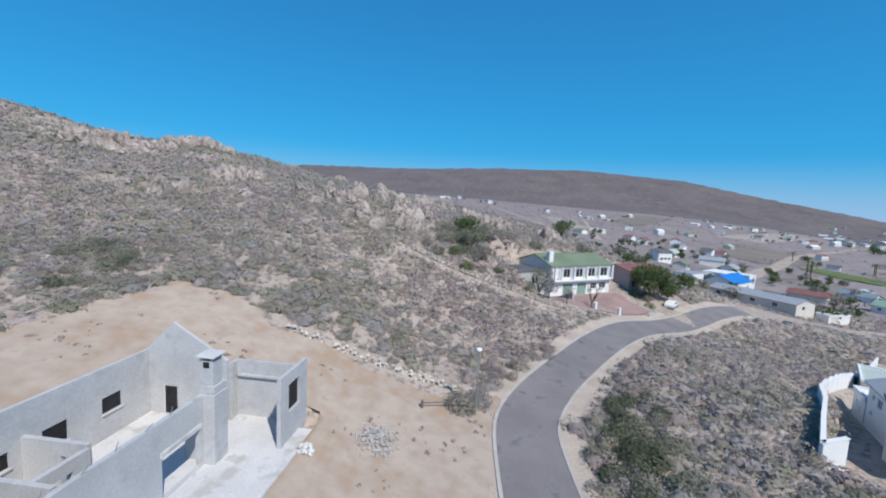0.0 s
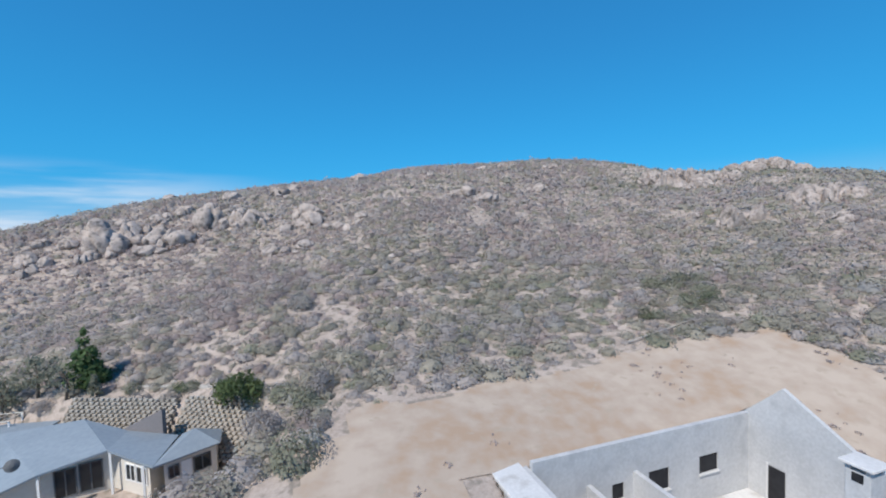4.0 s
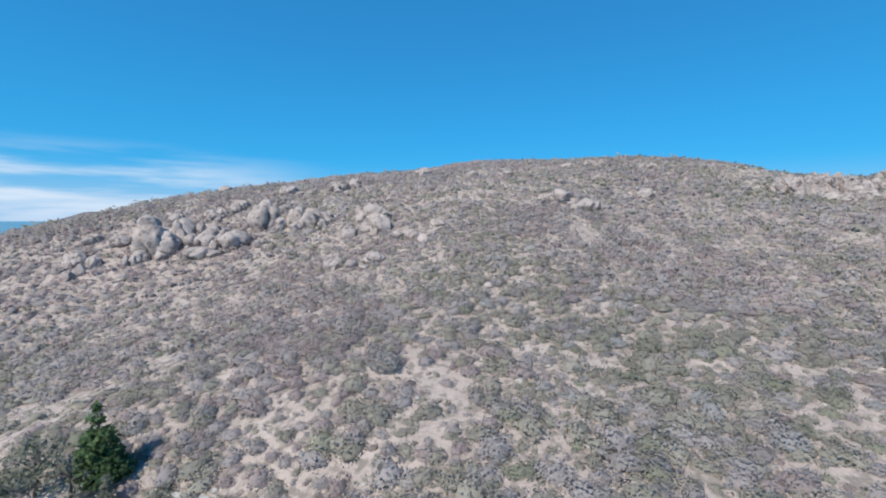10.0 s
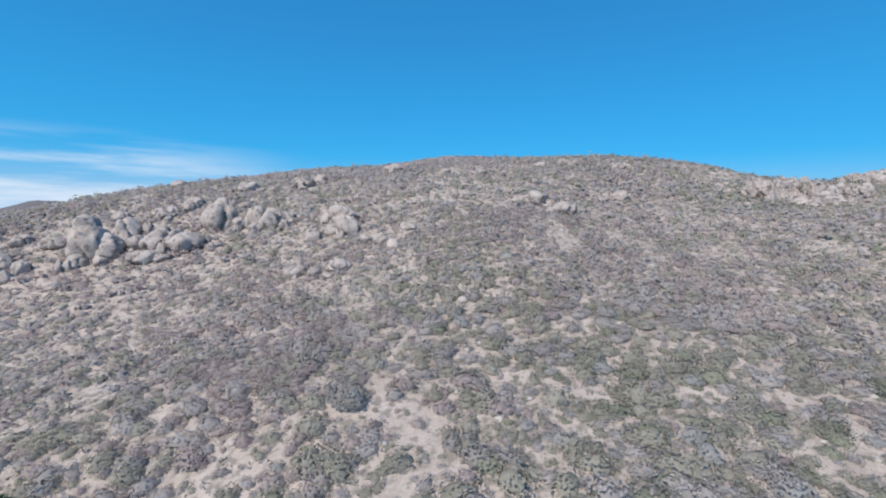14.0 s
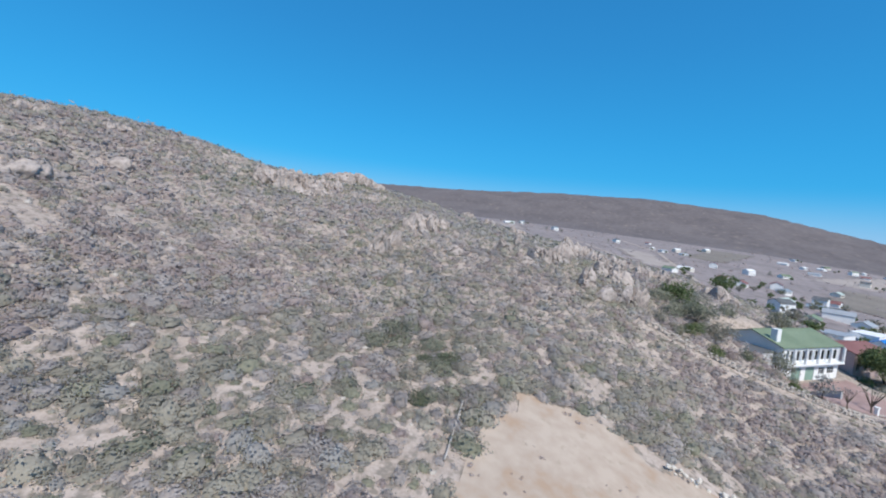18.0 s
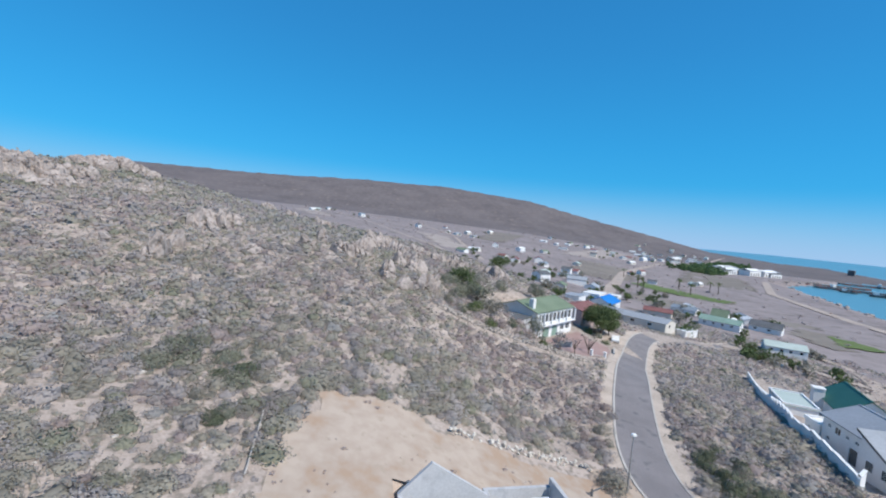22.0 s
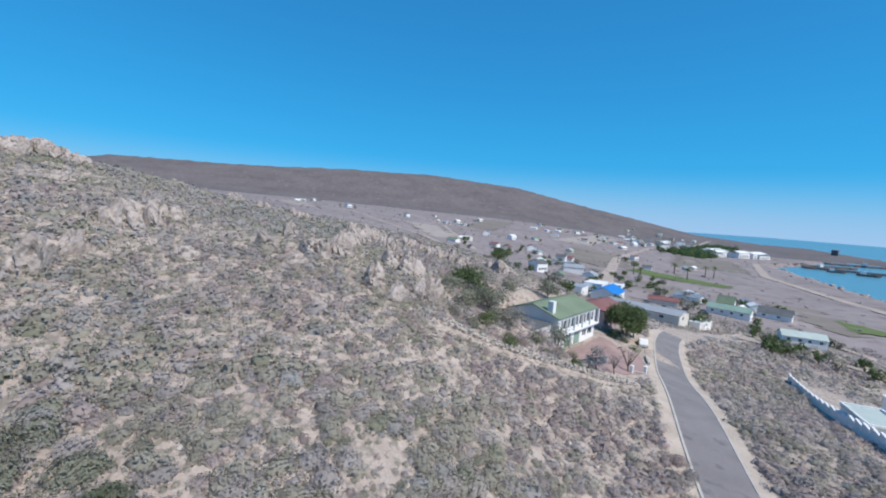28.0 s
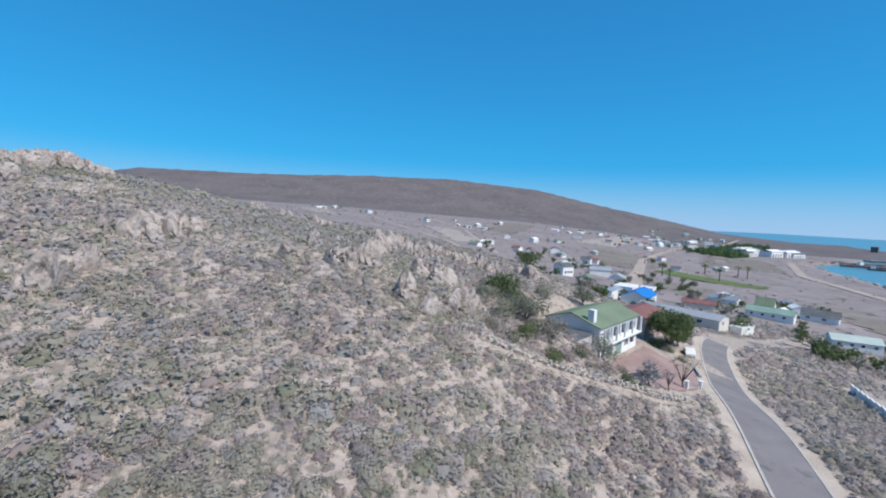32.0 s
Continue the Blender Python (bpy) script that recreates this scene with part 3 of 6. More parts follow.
def shrub_shape(leaves, size, seed, heart=0.45, core=0):
    """One scrub bush, about 1 m in radius: a lumpy dome of dense twigs under leafy sprigs. core: how finely the dome is cut, 0 for none. Returns verts, tris, normals."""
    g = np.random.default_rng(seed)
    lumps = g.normal(size=(7, 3))
    lumps[:, 2] = np.abs(lumps[:, 2]) * 0.8
    lumps /= np.linalg.norm(lumps, axis=1)[:, None]

    strength, lean = g.uniform(0.55, 1.1, 7), g.uniform(0.0, 0.35)
    stretch = g.uniform(0.78, 1.25)

    def reach_of(d):
        return (0.62 + 0.46 * np.max(np.clip(d @ lumps.T, 0, 1) ** 3.5 * strength, axis=1)) * (1 + lean * d[:, 0])

    d = g.normal(size=(leaves, 3))
    d /= np.linalg.norm(d, axis=1)[:, None]
    d[:, 2] = np.abs(d[:, 2]) + 0.08
    depth = 1 - (1 - heart) * g.uniform(0, 1, leaves) ** 1.6
    c = d * (reach_of(d) * depth * g.uniform(0.95, 1.12, leaves))[:, None] * (1, 1, 0.85)
    w = g.normal(size=(leaves, 3))
    w -= (w * d).sum(1)[:, None] * d
    w /= np.linalg.norm(w, axis=1)[:, None] + 1e-9
    u = np.cross(d, w)
    w = w * 0.9 + d * g.uniform(0.05, 0.45, leaves)[:, None]
    s = size * g.uniform(0.5, 1.5, leaves)[:, None]
    v = np.stack([c - u * s * 0.75, c + u * s * 0.75, c + w * s * 1.5], 1).reshape(-1, 3)
    # every sprig faces outward
    out = np.einsum("ij,ij->i", np.cross(v[1::3] - v[0::3], v[2::3] - v[0::3]), d) < 0
    t = np.arange(leaves * 3).reshape(-1, 3)
    t[out] = t[out][:, ::-1]
    face = np.cross(v[t[:, 1]] - v[t[:, 0]], v[t[:, 2]] - v[t[:, 0]])
    nrm = np.repeat(face / (np.linalg.norm(face, axis=1)[:, None] + 1e-9) + d * 0.9, 3, axis=0)
    if core:
        bm = bmesh.new()
        bmesh.ops.create_icosphere(bm, subdivisions=core, radius=1)
        p = np.array([q.co[:] for q in bm.verts])
        f = np.array([[q.index for q in face.verts] for face in bm.faces])
        bm.free()
        f = f[p[f][:, :, 2].max(1) > 0.0]
        p = p * (reach_of(p) * g.uniform(0.58, 0.84, len(p)))[:, None] * (1, 1, 0.85)
        p[:, 2] = np.maximum(p[:, 2], -0.15)
        f = f + len(v)
        nrm = np.vstack([nrm, p + (0, 0, 0.2)])
        v, t = np.vstack([v, p]), np.vstack([t, f])
    return v * (stretch, 1 / stretch, 1), t, nrm


def stuff_mesh(name, verts, tris, material, label, category, tint=None, normals=None):
    me = bpy.data.meshes.new(name)
    me.vertices.add(len(verts))
    me.vertices.foreach_set("co", verts.astype(np.float32).ravel())
    me.loops.add(tris.size)
    me.loops.foreach_set("vertex_index", tris.astype(np.int32).ravel())
    me.polygons.add(len(tris))
    me.polygons.foreach_set("loop_start", np.arange(0, tris.size, 3, dtype=np.int32))
    me.materials.append(material)
    me.polygons.foreach_set("use_smooth", np.ones(len(tris), bool))
    me.update(calc_edges=True)
    if tint is not None:
        me.attributes.new("tint", "FLOAT", "POINT").data.foreach_set("value", tint.astype(np.float32))
    if normals is not None:
        me.normals_split_custom_set_from_vertices(normals.astype(np.float32))
    ob = new(name, me)
    return tagged(ob, label, category, kind="stuff")


def scatter(places, radii, heights, shapes, g):
    """Many bushes as one set of triangles."""
    vs, ts, hue, nrm, base = [], [], [], [], 0
    pick = g.integers(0, len(shapes), len(places))
    turn = g.uniform(0, 6.283, len(places))
    for k, (sv, st, sn) in enumerate(shapes):
        sel = np.where(pick == k)[0]
        if not len(sel):
            continue
        c, s = np.cos(turn[sel]), np.sin(turn[sel])
        x = sv[None, :, 0] * c[:, None] - sv[None, :, 1] * s[:, None]
        y = sv[None, :, 0] * s[:, None] + sv[None, :, 1] * c[:, None]
        v = np.stack([x * radii[sel, None], y * radii[sel, None], sv[None, :, 2] * heights[sel, None]], -1) + places[sel, None, :]
        n = sv.shape[0]
        ts.append((st[None] + (np.arange(len(sel)) * n)[:, None, None] + base).reshape(-1, 3))
        vs.append(v.reshape(-1, 3))
        hue.append(np.repeat(g.uniform(0, 1, len(sel)), n))
        nx = sn[None, :, 0] * c[:, None] - sn[None, :, 1] * s[:, None]
        ny = sn[None, :, 0] * s[:, None] + sn[None, :, 1] * c[:, None]
        up = np.stack([nx, ny, np.broadcast_to(sn[None, :, 2], nx.shape)], -1)
        nrm.append((up / (np.linalg.norm(up, axis=-1, keepdims=True) + 1e-9)).reshape(-1, 3))
        base += n * len(sel)
    return np.vstack(vs), np.vstack(ts), np.concatenate(hue), np.vstack(nrm)


def line_gap(x, y, line):
    """Distance of points from a line of points."""
    best = np.full(x.shape, 1e9)
    for (x1, y1), (x2, y2) in zip(line[:-1], line[1:]):
        t = np.clip(((x - x1) * (x2 - x1) + (y - y1) * (y2 - y1)) / ((x2 - x1) ** 2 + (y2 - y1) ** 2), 0, 1)
        best = np.minimum(best, np.hypot(x - x1 - t * (x2 - x1), y - y1 - t * (y2 - y1)))
    return best


CLEARED = []  # outlines without scrub
CLEARED.append(LOT_LINE)
CLEARED.append(((30.6, 16.5), (32.6, 16.5), (34.6, 4), (34.8, -1), (32.6, -1)))
CLEARED.append(((-25, 26.5), (-4, 26.5), (-2, 33), (-9, 39), (-15, 42), (-25, 44)))
CLEARED.append(((60, -14), (66, -7), (75, -9.5), (84, -9), (100, -16), (112, -40), (92, -46), (70, -30)))
CLEARED.append(((58.4, 11), (61.2, 11), (61.0, -15), (57.8, -15)))
CLEARED.append(((27, -25), (30, -40), (50, -66), (80, -84), (88, -78), (52, -43)))


def grow(spacing, near, far, az0, az1, leaves, size, kinds, seed, rad=(0.35, 1.0), bare=0.0, core=1):
    """Bushes spread over the slope between two distances, each in a loose cell of its own, in patches."""
    g = np.random.default_rng(seed)
    gx, gy = np.meshgrid(np.arange(-far, far, spacing), np.arange(-far, far, spacing * 0.87), indexing="ij")
    gx[:, ::2] += spacing / 2
    gx, gy = gx.ravel(), gy.ravel()
    gx, gy = gx + g.uniform(-0.46, 0.46, gx.size) * spacing, gy + g.uniform(-0.46, 0.46, gy.size) * spacing
    r, a = np.hypot(gx, gy), np.degrees(np.arctan2(gy, gx))
    ok = (r > near) & (r < far) & (a > az0) & (a < az1)
    x, y = HUB[0] + gx[ok], HUB[1] + gy[ok]
    ok = line_gap(x, y, ROAD_LINE) > 4.0
    for o in CLEARED:
        ok &= ~inside(x, y, o)
    x, y = x[ok], y[ok]
    patchy = np.array([0.7 * noise.noise(Vector((u * 0.07, v * 0.07, 1.7))) + noise.noise(Vector((u * 0.24, v * 0.24, 5.0))) for u, v in zip(x, y)])
    open_sand = 0.34 * np.exp(-(((x - 46) / 12) ** 2) - ((y - 3) / 10) ** 2) + 0.20 * np.exp(-(((x + 6) / 11) ** 2) - ((y - 50) / 7) ** 2) + 0.24 * np.exp(-(((x - 9) / 13) ** 2) - ((y - 31) / 7) ** 2) - 0.30 * step01(45, 75, y) * step01(30, -10, x) - 0.22 * step01(40, 60, x) * step01(8, 22, y) - 0.18 * step01(28, 45, x) - 0.16 * step01(35, 50, y) * step01(25, 42, x)
    ok = patchy * 0.50 + g.uniform(-0.30, 0.75, len(x)) > bare + open_sand
    x, y, patchy = x[ok], y[ok], patchy[ok]
    kindness = np.array([noise.noise(Vector((u * 0.05, v * 0.05, 9.3))) for u, v in zip(x, y)]) * 0.45 + g.normal(0, 0.27, len(x))
    kindness -= 0.30 * step01(34, 58, y) * step01(70, 45, x) + 0.22 * step01(14, 2, y) * step01(20, 30, x)
    z = ground(x, y) - 0.05
    radius = rad[0] + (rad[1] - rad[0]) * np.clip(g.uniform(0, 1, len(x)) ** 2.6 + 0.25 * patchy, 0, 1)
    height = radius ** 0.8 * g.uniform(0.60, 0.98, len(x))
    shapes = [shrub_shape(leaves, size, seed * 10 + k, 0.78, core) for k in range(14)]
    for lo, hi, name, material, label in kinds:
        sel = (kindness >= lo) & (kindness < hi)
        if sel.sum() < 3:
            continue
        v, t, hue, nrm = scatter(np.stack([x[sel], y[sel], z[sel]], -1), radius[sel], height[sel], shapes, g)
        stuff_mesh(name, v, t, material, label, "shrubs", hue, nrm)


KINDS = (
    (-9, -0.40, "brown_scrub", SHRUB_BROWN, "dry brown scrub bushes on the sandy hillside"),
    (-0.40, -0.11, "grey_scrub", SHRUB_GREY, "grey dry scrub bushes on the sandy hillside"),
    (-0.11, 0.27, "olive_scrub", SHRUB_OLIVE, "olive scrub bushes on the sandy hillside"),
    (0.27, 0.38, "blue_grey_scrub", SHRUB_BLUE, "pale blue-grey scrub bushes on the sandy hillside"),
    (0.38, 9, "green_scrub", SHRUB_GREEN, "green scrub bushes on the sandy hillside"),
)
TUFTS = ((-9, 0.0, "dry_tufts", SHRUB_GREY, "small grey dry tufts on the sand"), (0.0, 9, "olive_tufts", SHRUB_OLIVE, "small olive tufts on the sand"))
grow(0.78, 8, 42, -78, 150, 230, 0.08, KINDS, 11, (0.27, 1.32), -0.19, 2)
grow(0.82, 42, 66, -78, 150, 56, 0.14, KINDS, 15, (0.31, 1.3), -0.16, 1)
grow(0.52, 8, 54, -78, 150, 6, 0.55, TUFTS, 14, (0.08, 0.24), 0.14, 0)
grow(1.10, 66, 118, -70, 150, 18, 0.22, KINDS, 12, (0.42, 1.4), -0.20, 1)
grow(2.1, 118, 240, -62, 140, 8, 0.30, KINDS, 13, (0.75, 1.9), -0.26, 1)


def litter(count, seed):
    """Small pale stones strewn over the slope."""
    g = np.random.default_rng(seed)
    r, a = np.sqrt(g.uniform(8**2, 100**2, count)), np.radians(g.uniform(-60, 140, count))
    x, y = HUB[0] + r * np.cos(a), HUB[1] + r * np.sin(a)
    ok = line_gap(x, y, ROAD_LINE) > 4.0
    for o in CLEARED:
        ok &= ~inside(x, y, o)
    x, y = x[ok], y[ok]
    shapes = []
    for k in range(4):
        bm = bmesh.new()
        bmesh.ops.create_icosphere(bm, subdivisions=1, radius=1)
        v = np.array([p.co[:] for p in bm.verts]) * g.uniform(0.55, 1.25, (len(bm.verts), 1))
        shapes.append((v, np.array([[p.index for p in f.verts] for f in bm.faces]), v))
        bm.free()
    size = 0.06 + 0.30 * g.uniform(0, 1, len(x)) ** 3
    v, t, hue, nrm = scatter(np.stack([x, y, ground(x, y)], -1), size, size * g.uniform(0.5, 0.9, len(x)), shapes, g)
    stuff_mesh("stones", v, t, STONE, "pale stones strewn between the shrubs", "stones")


litter(2600, 19)


def lot_tufts(count, seed):
    """Sparse dry tufts left standing on the graded plot, thickest in loose drifts."""
    g = np.random.default_rng(seed)
    xs, ys = [p[0] for p in LOT_LINE], [p[1] for p in LOT_LINE]
    x, y = g.uniform(min(xs), max(xs), count), g.uniform(min(ys), max(ys), count)
    ok = inside(x, y, LOT_LINE) & ~((x > 8) & (x < 24.5) & (y > 8) & (y < 21.5))
    ok &= np.array([noise.noise(Vector((u * 0.22, v * 0.22, 3.1))) for u, v in zip(x, y)]) > 0.12
    x, y = x[ok], y[ok]
    size = 0.07 + 0.2 * g.uniform(0, 1, len(x)) ** 2
    v, t, hue, nrm = scatter(np.stack([x, y, ground(x, y) + 0.05], -1), size, size * 0.7, [shrub_shape(26, 0.3, 700 + k, 0.5) for k in range(4)], g)
    stuff_mesh("plot_tufts", v, t, SHRUB_BROWN, "sparse dry tufts on the graded plot", "shrubs", hue, nrm)


lot_tufts(900, 23)


# ---- boulders ----
rock_count = 0


def one_rock(x, y, width, height, g, sink=0.16, cuts_made=4, mass=None):
    """One block: a rounded dome split by deep cracks, or, with many cuts, a jagged shard."""
    jagged = cuts_made > 4
    bm = bmesh.new()
    bmesh.ops.create_icosphere(bm, subdivisions=4 if width > 1.2 and not mass or width > 3 else 3, radius=1)
    off = Vector((g.uniform(0, 50), g.uniform(0, 50), g.uniform(0, 50)))
    if jagged:
        cuts = [(Vector((g.uniform(-1, 1), g.uniform(-1, 1), g.uniform(-0.1, 0.55))).normalized(), g.uniform(0.52, 0.88)) for _ in range(cuts_made)]
    else:
        cuts = [(Vector((g.uniform(-1, 1), g.uniform(-1, 1), g.uniform(-0.2, 0.7))).normalized(), g.uniform(0.66, 0.92)) for _ in range(cuts_made)]
    cracks = [(Vector((g.uniform(-1, 1), g.uniform(-1, 1), g.uniform(-0.5, 0.5))).normalized(), g.uniform(-0.55, 0.55), g.uniform(0.16, 0.42), g.uniform(0.05, 0.09)) for _ in range(3)]
    sy = g.uniform(0.65, 1.0)
    for v in bm.verts:
        p = v.co.normalized()
        v.co = p * (1 + 0.22 * noise.noise(p * 1.5 + off) + (0.10 if jagged else 0.04) * noise.noise(p * 4.0 + off))
        for nrm, far in cuts:
            d = v.co.dot(nrm)
            if d > far:
                v.co -= nrm * (d - far) * 0.94
        wave = 0.14 * noise.noise(p * 2.2 - off)
        for nrm, at, deep, wide in cracks:
            v.co *= 1 - deep * math.exp(-(((v.co.dot(nrm) - at + wave) / wide) ** 2))
        v.co *= 1 + (0.075 if jagged else 0.022) * noise.noise(p * 9.0 + off)
        if jagged:
            v.co.x *= 1 - 0.14 * max(0.0, v.co.z)
            v.co.y *= 1 - 0.14 * max(0.0, v.co.z)
        v.co.x *= width / 2 * 1.14
        v.co.y *= width / 2 * sy * 1.14
        v.co.z = (v.co.z * 0.68 + 0.35) * height
    me = bpy.data.meshes.new("boulder")
    bm.to_mesh(me)
    bm.free()
    me.materials.append(ROCK)
    me.polygons.foreach_set("use_smooth", [not jagged] * len(me.polygons))
    ob = new("boulder", me)
    ob.matrix_basis = pose(x, y, gz(x, y) - sink * height, g.uniform(-16, 16) if jagged else g.uniform(-9, 9), g.uniform(-16, 16) if jagged else g.uniform(-9, 9), g.uniform(0, 360))
    if mass:
        ob.name = "block"
        ob.parent = mass
        return
    size = "huge" if width > 4 else "large" if width > 2 else "small"
    tall = "upright" if height > width * 0.95 else "blocky" if height > width * 0.55 else "low flat"
    tagged(ob, f"{size} {tall} weathered pinkish-grey granite boulder on the scrub slope", "boulder", "granite boulders on the hill")


def boulder(x, y, width, height):
    """A weathered granite boulder, part sunk in the slope; a big one comes with broken blocks round it."""
    global rock_count
    rock_count += 1
    g = random.Random(rock_count * 7)
    craggy = 9 if x > 50 else 4
    if width < 2.6:
        one_rock(x, y, width * (1.5 if craggy > 4 else 1.1), height * (1.25 if craggy > 4 else 1.0), g, 0.16, craggy)
        return
    if craggy > 4:
        # a weathered outcrop: leaning slabs and broken blocks
        mass = tagged(new("rock_outcrop"), "craggy outcrop of broken pinkish-grey granite blocks in the scrub", "outcrop", "granite outcrops on the hill")
        for k in range(8 + int(width * 1.5)):
            a = g.uniform(0, 6.283)
            r = width * 0.7 * math.sqrt(g.uniform(0, 1))
            bw = width * g.uniform(0.3, 0.68)
            one_rock(x + r * math.cos(a), y + r * math.sin(a) * 0.8, bw, min(height * g.uniform(0.9, 1.5) * (1 - 0.5 * r / width), bw * (0.85 if y > 55 else 1.1)), g, 0.12, craggy, mass)
        return
    one_rock(x, y, width * 1.1, height * 0.9, g)
    for k in range(2):
        one_rock(x + g.uniform(-0.7, 0.7) * width, y + g.uniform(-0.7, 0.1) * width, width * g.uniform(0.3, 0.6), height * g.uniform(0.3, 0.55), g)


boulder(-32.6, 93.2, 5.5, 6.7)
boulder(-30.6, 92.1, 4.1, 4.1)
boulder(-29.8, 97.9, 4.6, 3.5)
boulder(-30.1, 95.2, 3.2, 2.9)
boulder(-23.5, 92.3, 4.6, 4.0)
boulder(-20.1, 91.2, 4.7, 2.9)
boulder(-25.1, 89.2, 3.9, 1.8)
boulder(-27.4, 93.6, 2.7, 2.2)
boulder(-16.5, 97.5, 4.7, 5.3)
boulder(-11.4, 95.5, 4.0, 3.8)
boulder(-8.9, 94.9, 3.8, 3.4)
boulder(-6.3, 95.5, 2.8, 2.1)
boulder(2.0, 88.1, 4.5, 4.0)
boulder(2.8, 83.8, 3.1, 2.7)
boulder(0.2, 90.2, 3.0, 2.5)
boulder(-2.5, 85.0, 2.3, 2.2)
boulder(10.2, 76.7, 2.8, 1.6)
boulder(4.6, 78.2, 1.9, 1.1)
boulder(6.2, 76.1, 1.7, 1.3)
boulder(7.4, 73.1, 1.9, 1.4)
boulder(-4.2, 74.3, 2.6, 2.2)
boulder(0.8, 72.0, 2.7, 1.5)
boulder(-2.2, 72.8, 1.8, 1.2)
boulder(-14.8, 116.4, 3.6, 2.4)
boulder(-23.1, 108.1, 3.6, 2.0)
boulder(-33.3, 104.7, 2.4, 1.8)
boulder(-27.0, 103.9, 3.0, 1.9)
boulder(-25.4, 104.4, 2.1, 1.7)
boulder(31.0, 81.3, 4.1, 2.3)
boulder(33.8, 76.6, 3.9, 1.9)
boulder(47.8, 81.5, 2.9, 2.0)
boulder(36.8, 72.8, 1.6, 0.9)
boulder(16.2, 124.9, 4.3, 2.4)
boulder(-0.5, 119.8, 3.2, 1.9)
boulder(-4.4, 115.7, 4.3, 2.4)
boulder(52.6, 105.2, 3.5, 1.4)
boulder(44.8, 103.8, 2.8, 1.2)
boulder(61.4, 99.3, 2.7, 1.0)
boulder(73.0, 94.3, 2.8, 1.6)
boulder(33.3, 58.0, 1.0, 0.7)
boulder(-43.0, 92.2, 2.9, 2.6)
boulder(-39.9, 90.5, 2.1, 2.0)
boulder(-40.4, 88.4, 1.7, 1.8)
boulder(-41.5, 87.4, 1.9, 1.5)
boulder(-35.2, 89.5, 1.5, 1.8)
boulder(-34.0, 89.7, 1.8, 1.6)
boulder(-39.1, 97.1, 3.0, 1.7)
boulder(-44.4, 99.7, 2.9, 1.5)
boulder(-30.8, 129.2, 3.6, 1.9)
boulder(-30.5, 156.5, 3.7, 1.9)
boulder(30.0, 101.0, 2.1, 1.1)
boulder(23.8, 105.8, 2.4, 1.3)
boulder(73.6, 75.9, 5.7, 4.7)
boulder(79.2, 76.8, 6.6, 5.5)
boulder(79.9, 73.9, 5.5, 4.4)
boulder(115.2, 95.4, 4.4, 3.1)
boulder(117.3, 92.2, 7.8, 4.7)
boulder(96.8, 76.5, 4.5, 2.5)
boulder(75.5, 70.5, 5.2, 1.8)
boulder(78.7, 67.8, 3.0, 1.6)
boulder(19.2, 57.3, 1.3, 0.6)
boulder(10.9, 56.6, 0.8, 0.6)
boulder(17.2, 73.5, 1.8, 0.7)
boulder(71.1, 44.5, 4.9, 3.7)
boulder(70.3, 46.0, 2.9, 2.3)
boulder(75.5, 42.8, 2.9, 1.9)
boulder(60.2, 46.0, 2.2, 2.1)
boulder(56.1, 46.4, 2.4, 2.7)
boulder(70.1, 23.7, 3.3, 3.7)
boulder(71.8, 22.2, 2.5, 3.0)
boulder(81.5, 20.1, 2.2, 3.2)
boulder(114.1, 15.9, 6.1, 4.4)
boulder(97.6, 12.7, 4.4, 4.1)
boulder(128.6, 12.0, 4.4, 3.6)
boulder(62.8, 18.5, 2.2, 2.5)
boulder(63.3, 17.6, 1.5, 2.0)
boulder(74.2, 13.1, 4.4, 2.5)
boulder(83.7, 10.2, 2.5, 1.9)
boulder(61.9, 15.7, 2.0, 1.6)
boulder(64.7, 12.2, 2.5, 2.4)
boulder(65.4, 10.8, 1.8, 2.2)
boulder(108.2, 1.3, 3.2, 3.7)
boulder(111.3, -2.0, 4.5, 4.1)
boulder(106.6, -3.7, 3.8, 3.1)
boulder(112.5, -18.5, 5.4, 4.7)
boulder(115.5, -16.4, 3.6, 3.1)
boulder(68.1, 30.6, 1.5, 2.3)
boulder(76.4, 28.9, 1.8, 1.9)
boulder(68.7, 25.9, 2.4, 1.7)
boulder(64.1, 26.6, 1.7, 1.1)
boulder(120.5, 4.7, 3.9, 2.4)
boulder(116.6, 1.2, 3.1, 2.6)
boulder(137.6, 48.9, 3.7, 2.7)
boulder(137.8, 48.1, 3.0, 2.3)
boulder(136.0, 32.8, 4.0, 2.6)
boulder(134.5, 41.4, 3.2, 2.3)
boulder(56.7, 52.6, 1.7, 0.9)
boulder(62.3, 37.4, 2.2, 1.1)
boulder(101.0, 72.0, 6.0, 3.4)
boulder(98.5, 75.0, 5.0, 3.2)
boulder(104.0, 68.0, 4.0, 1.8)
boulder(86.5, 71.5, 4.5, 2.2)
boulder(91.6, 18.1, 3.5, 2.7)
boulder(89.7, 13.2, 2.8, 2.2)
boulder(87.8, 61.5, 2.7, 1.8)
boulder(59.6, 47.5, 1.2, 0.8)
boulder(53.8, 23.5, 1.4, 0.9)
boulder(64.5, 15.3, 1.3, 1.0)


# ---- trees and plants ----
def limb(bm, a, b, ra, rb, sides=6):
    a, b = Vector(a), Vector(b)
    q = (b - a).to_track_quat("Z", "Y").to_matrix()
    rings = []
    for c, r in ((a, ra), (b, rb)):
        rings.append([bm.verts.new(c + q @ Vector((r * math.cos(k * 6.283 / sides), r * math.sin(k * 6.283 / sides), 0))) for k in range(sides)])
    for k in range(sides):
        bm.faces.new((rings[0][k], rings[0][(k + 1) % sides], rings[1][(k + 1) % sides], rings[1][k]))


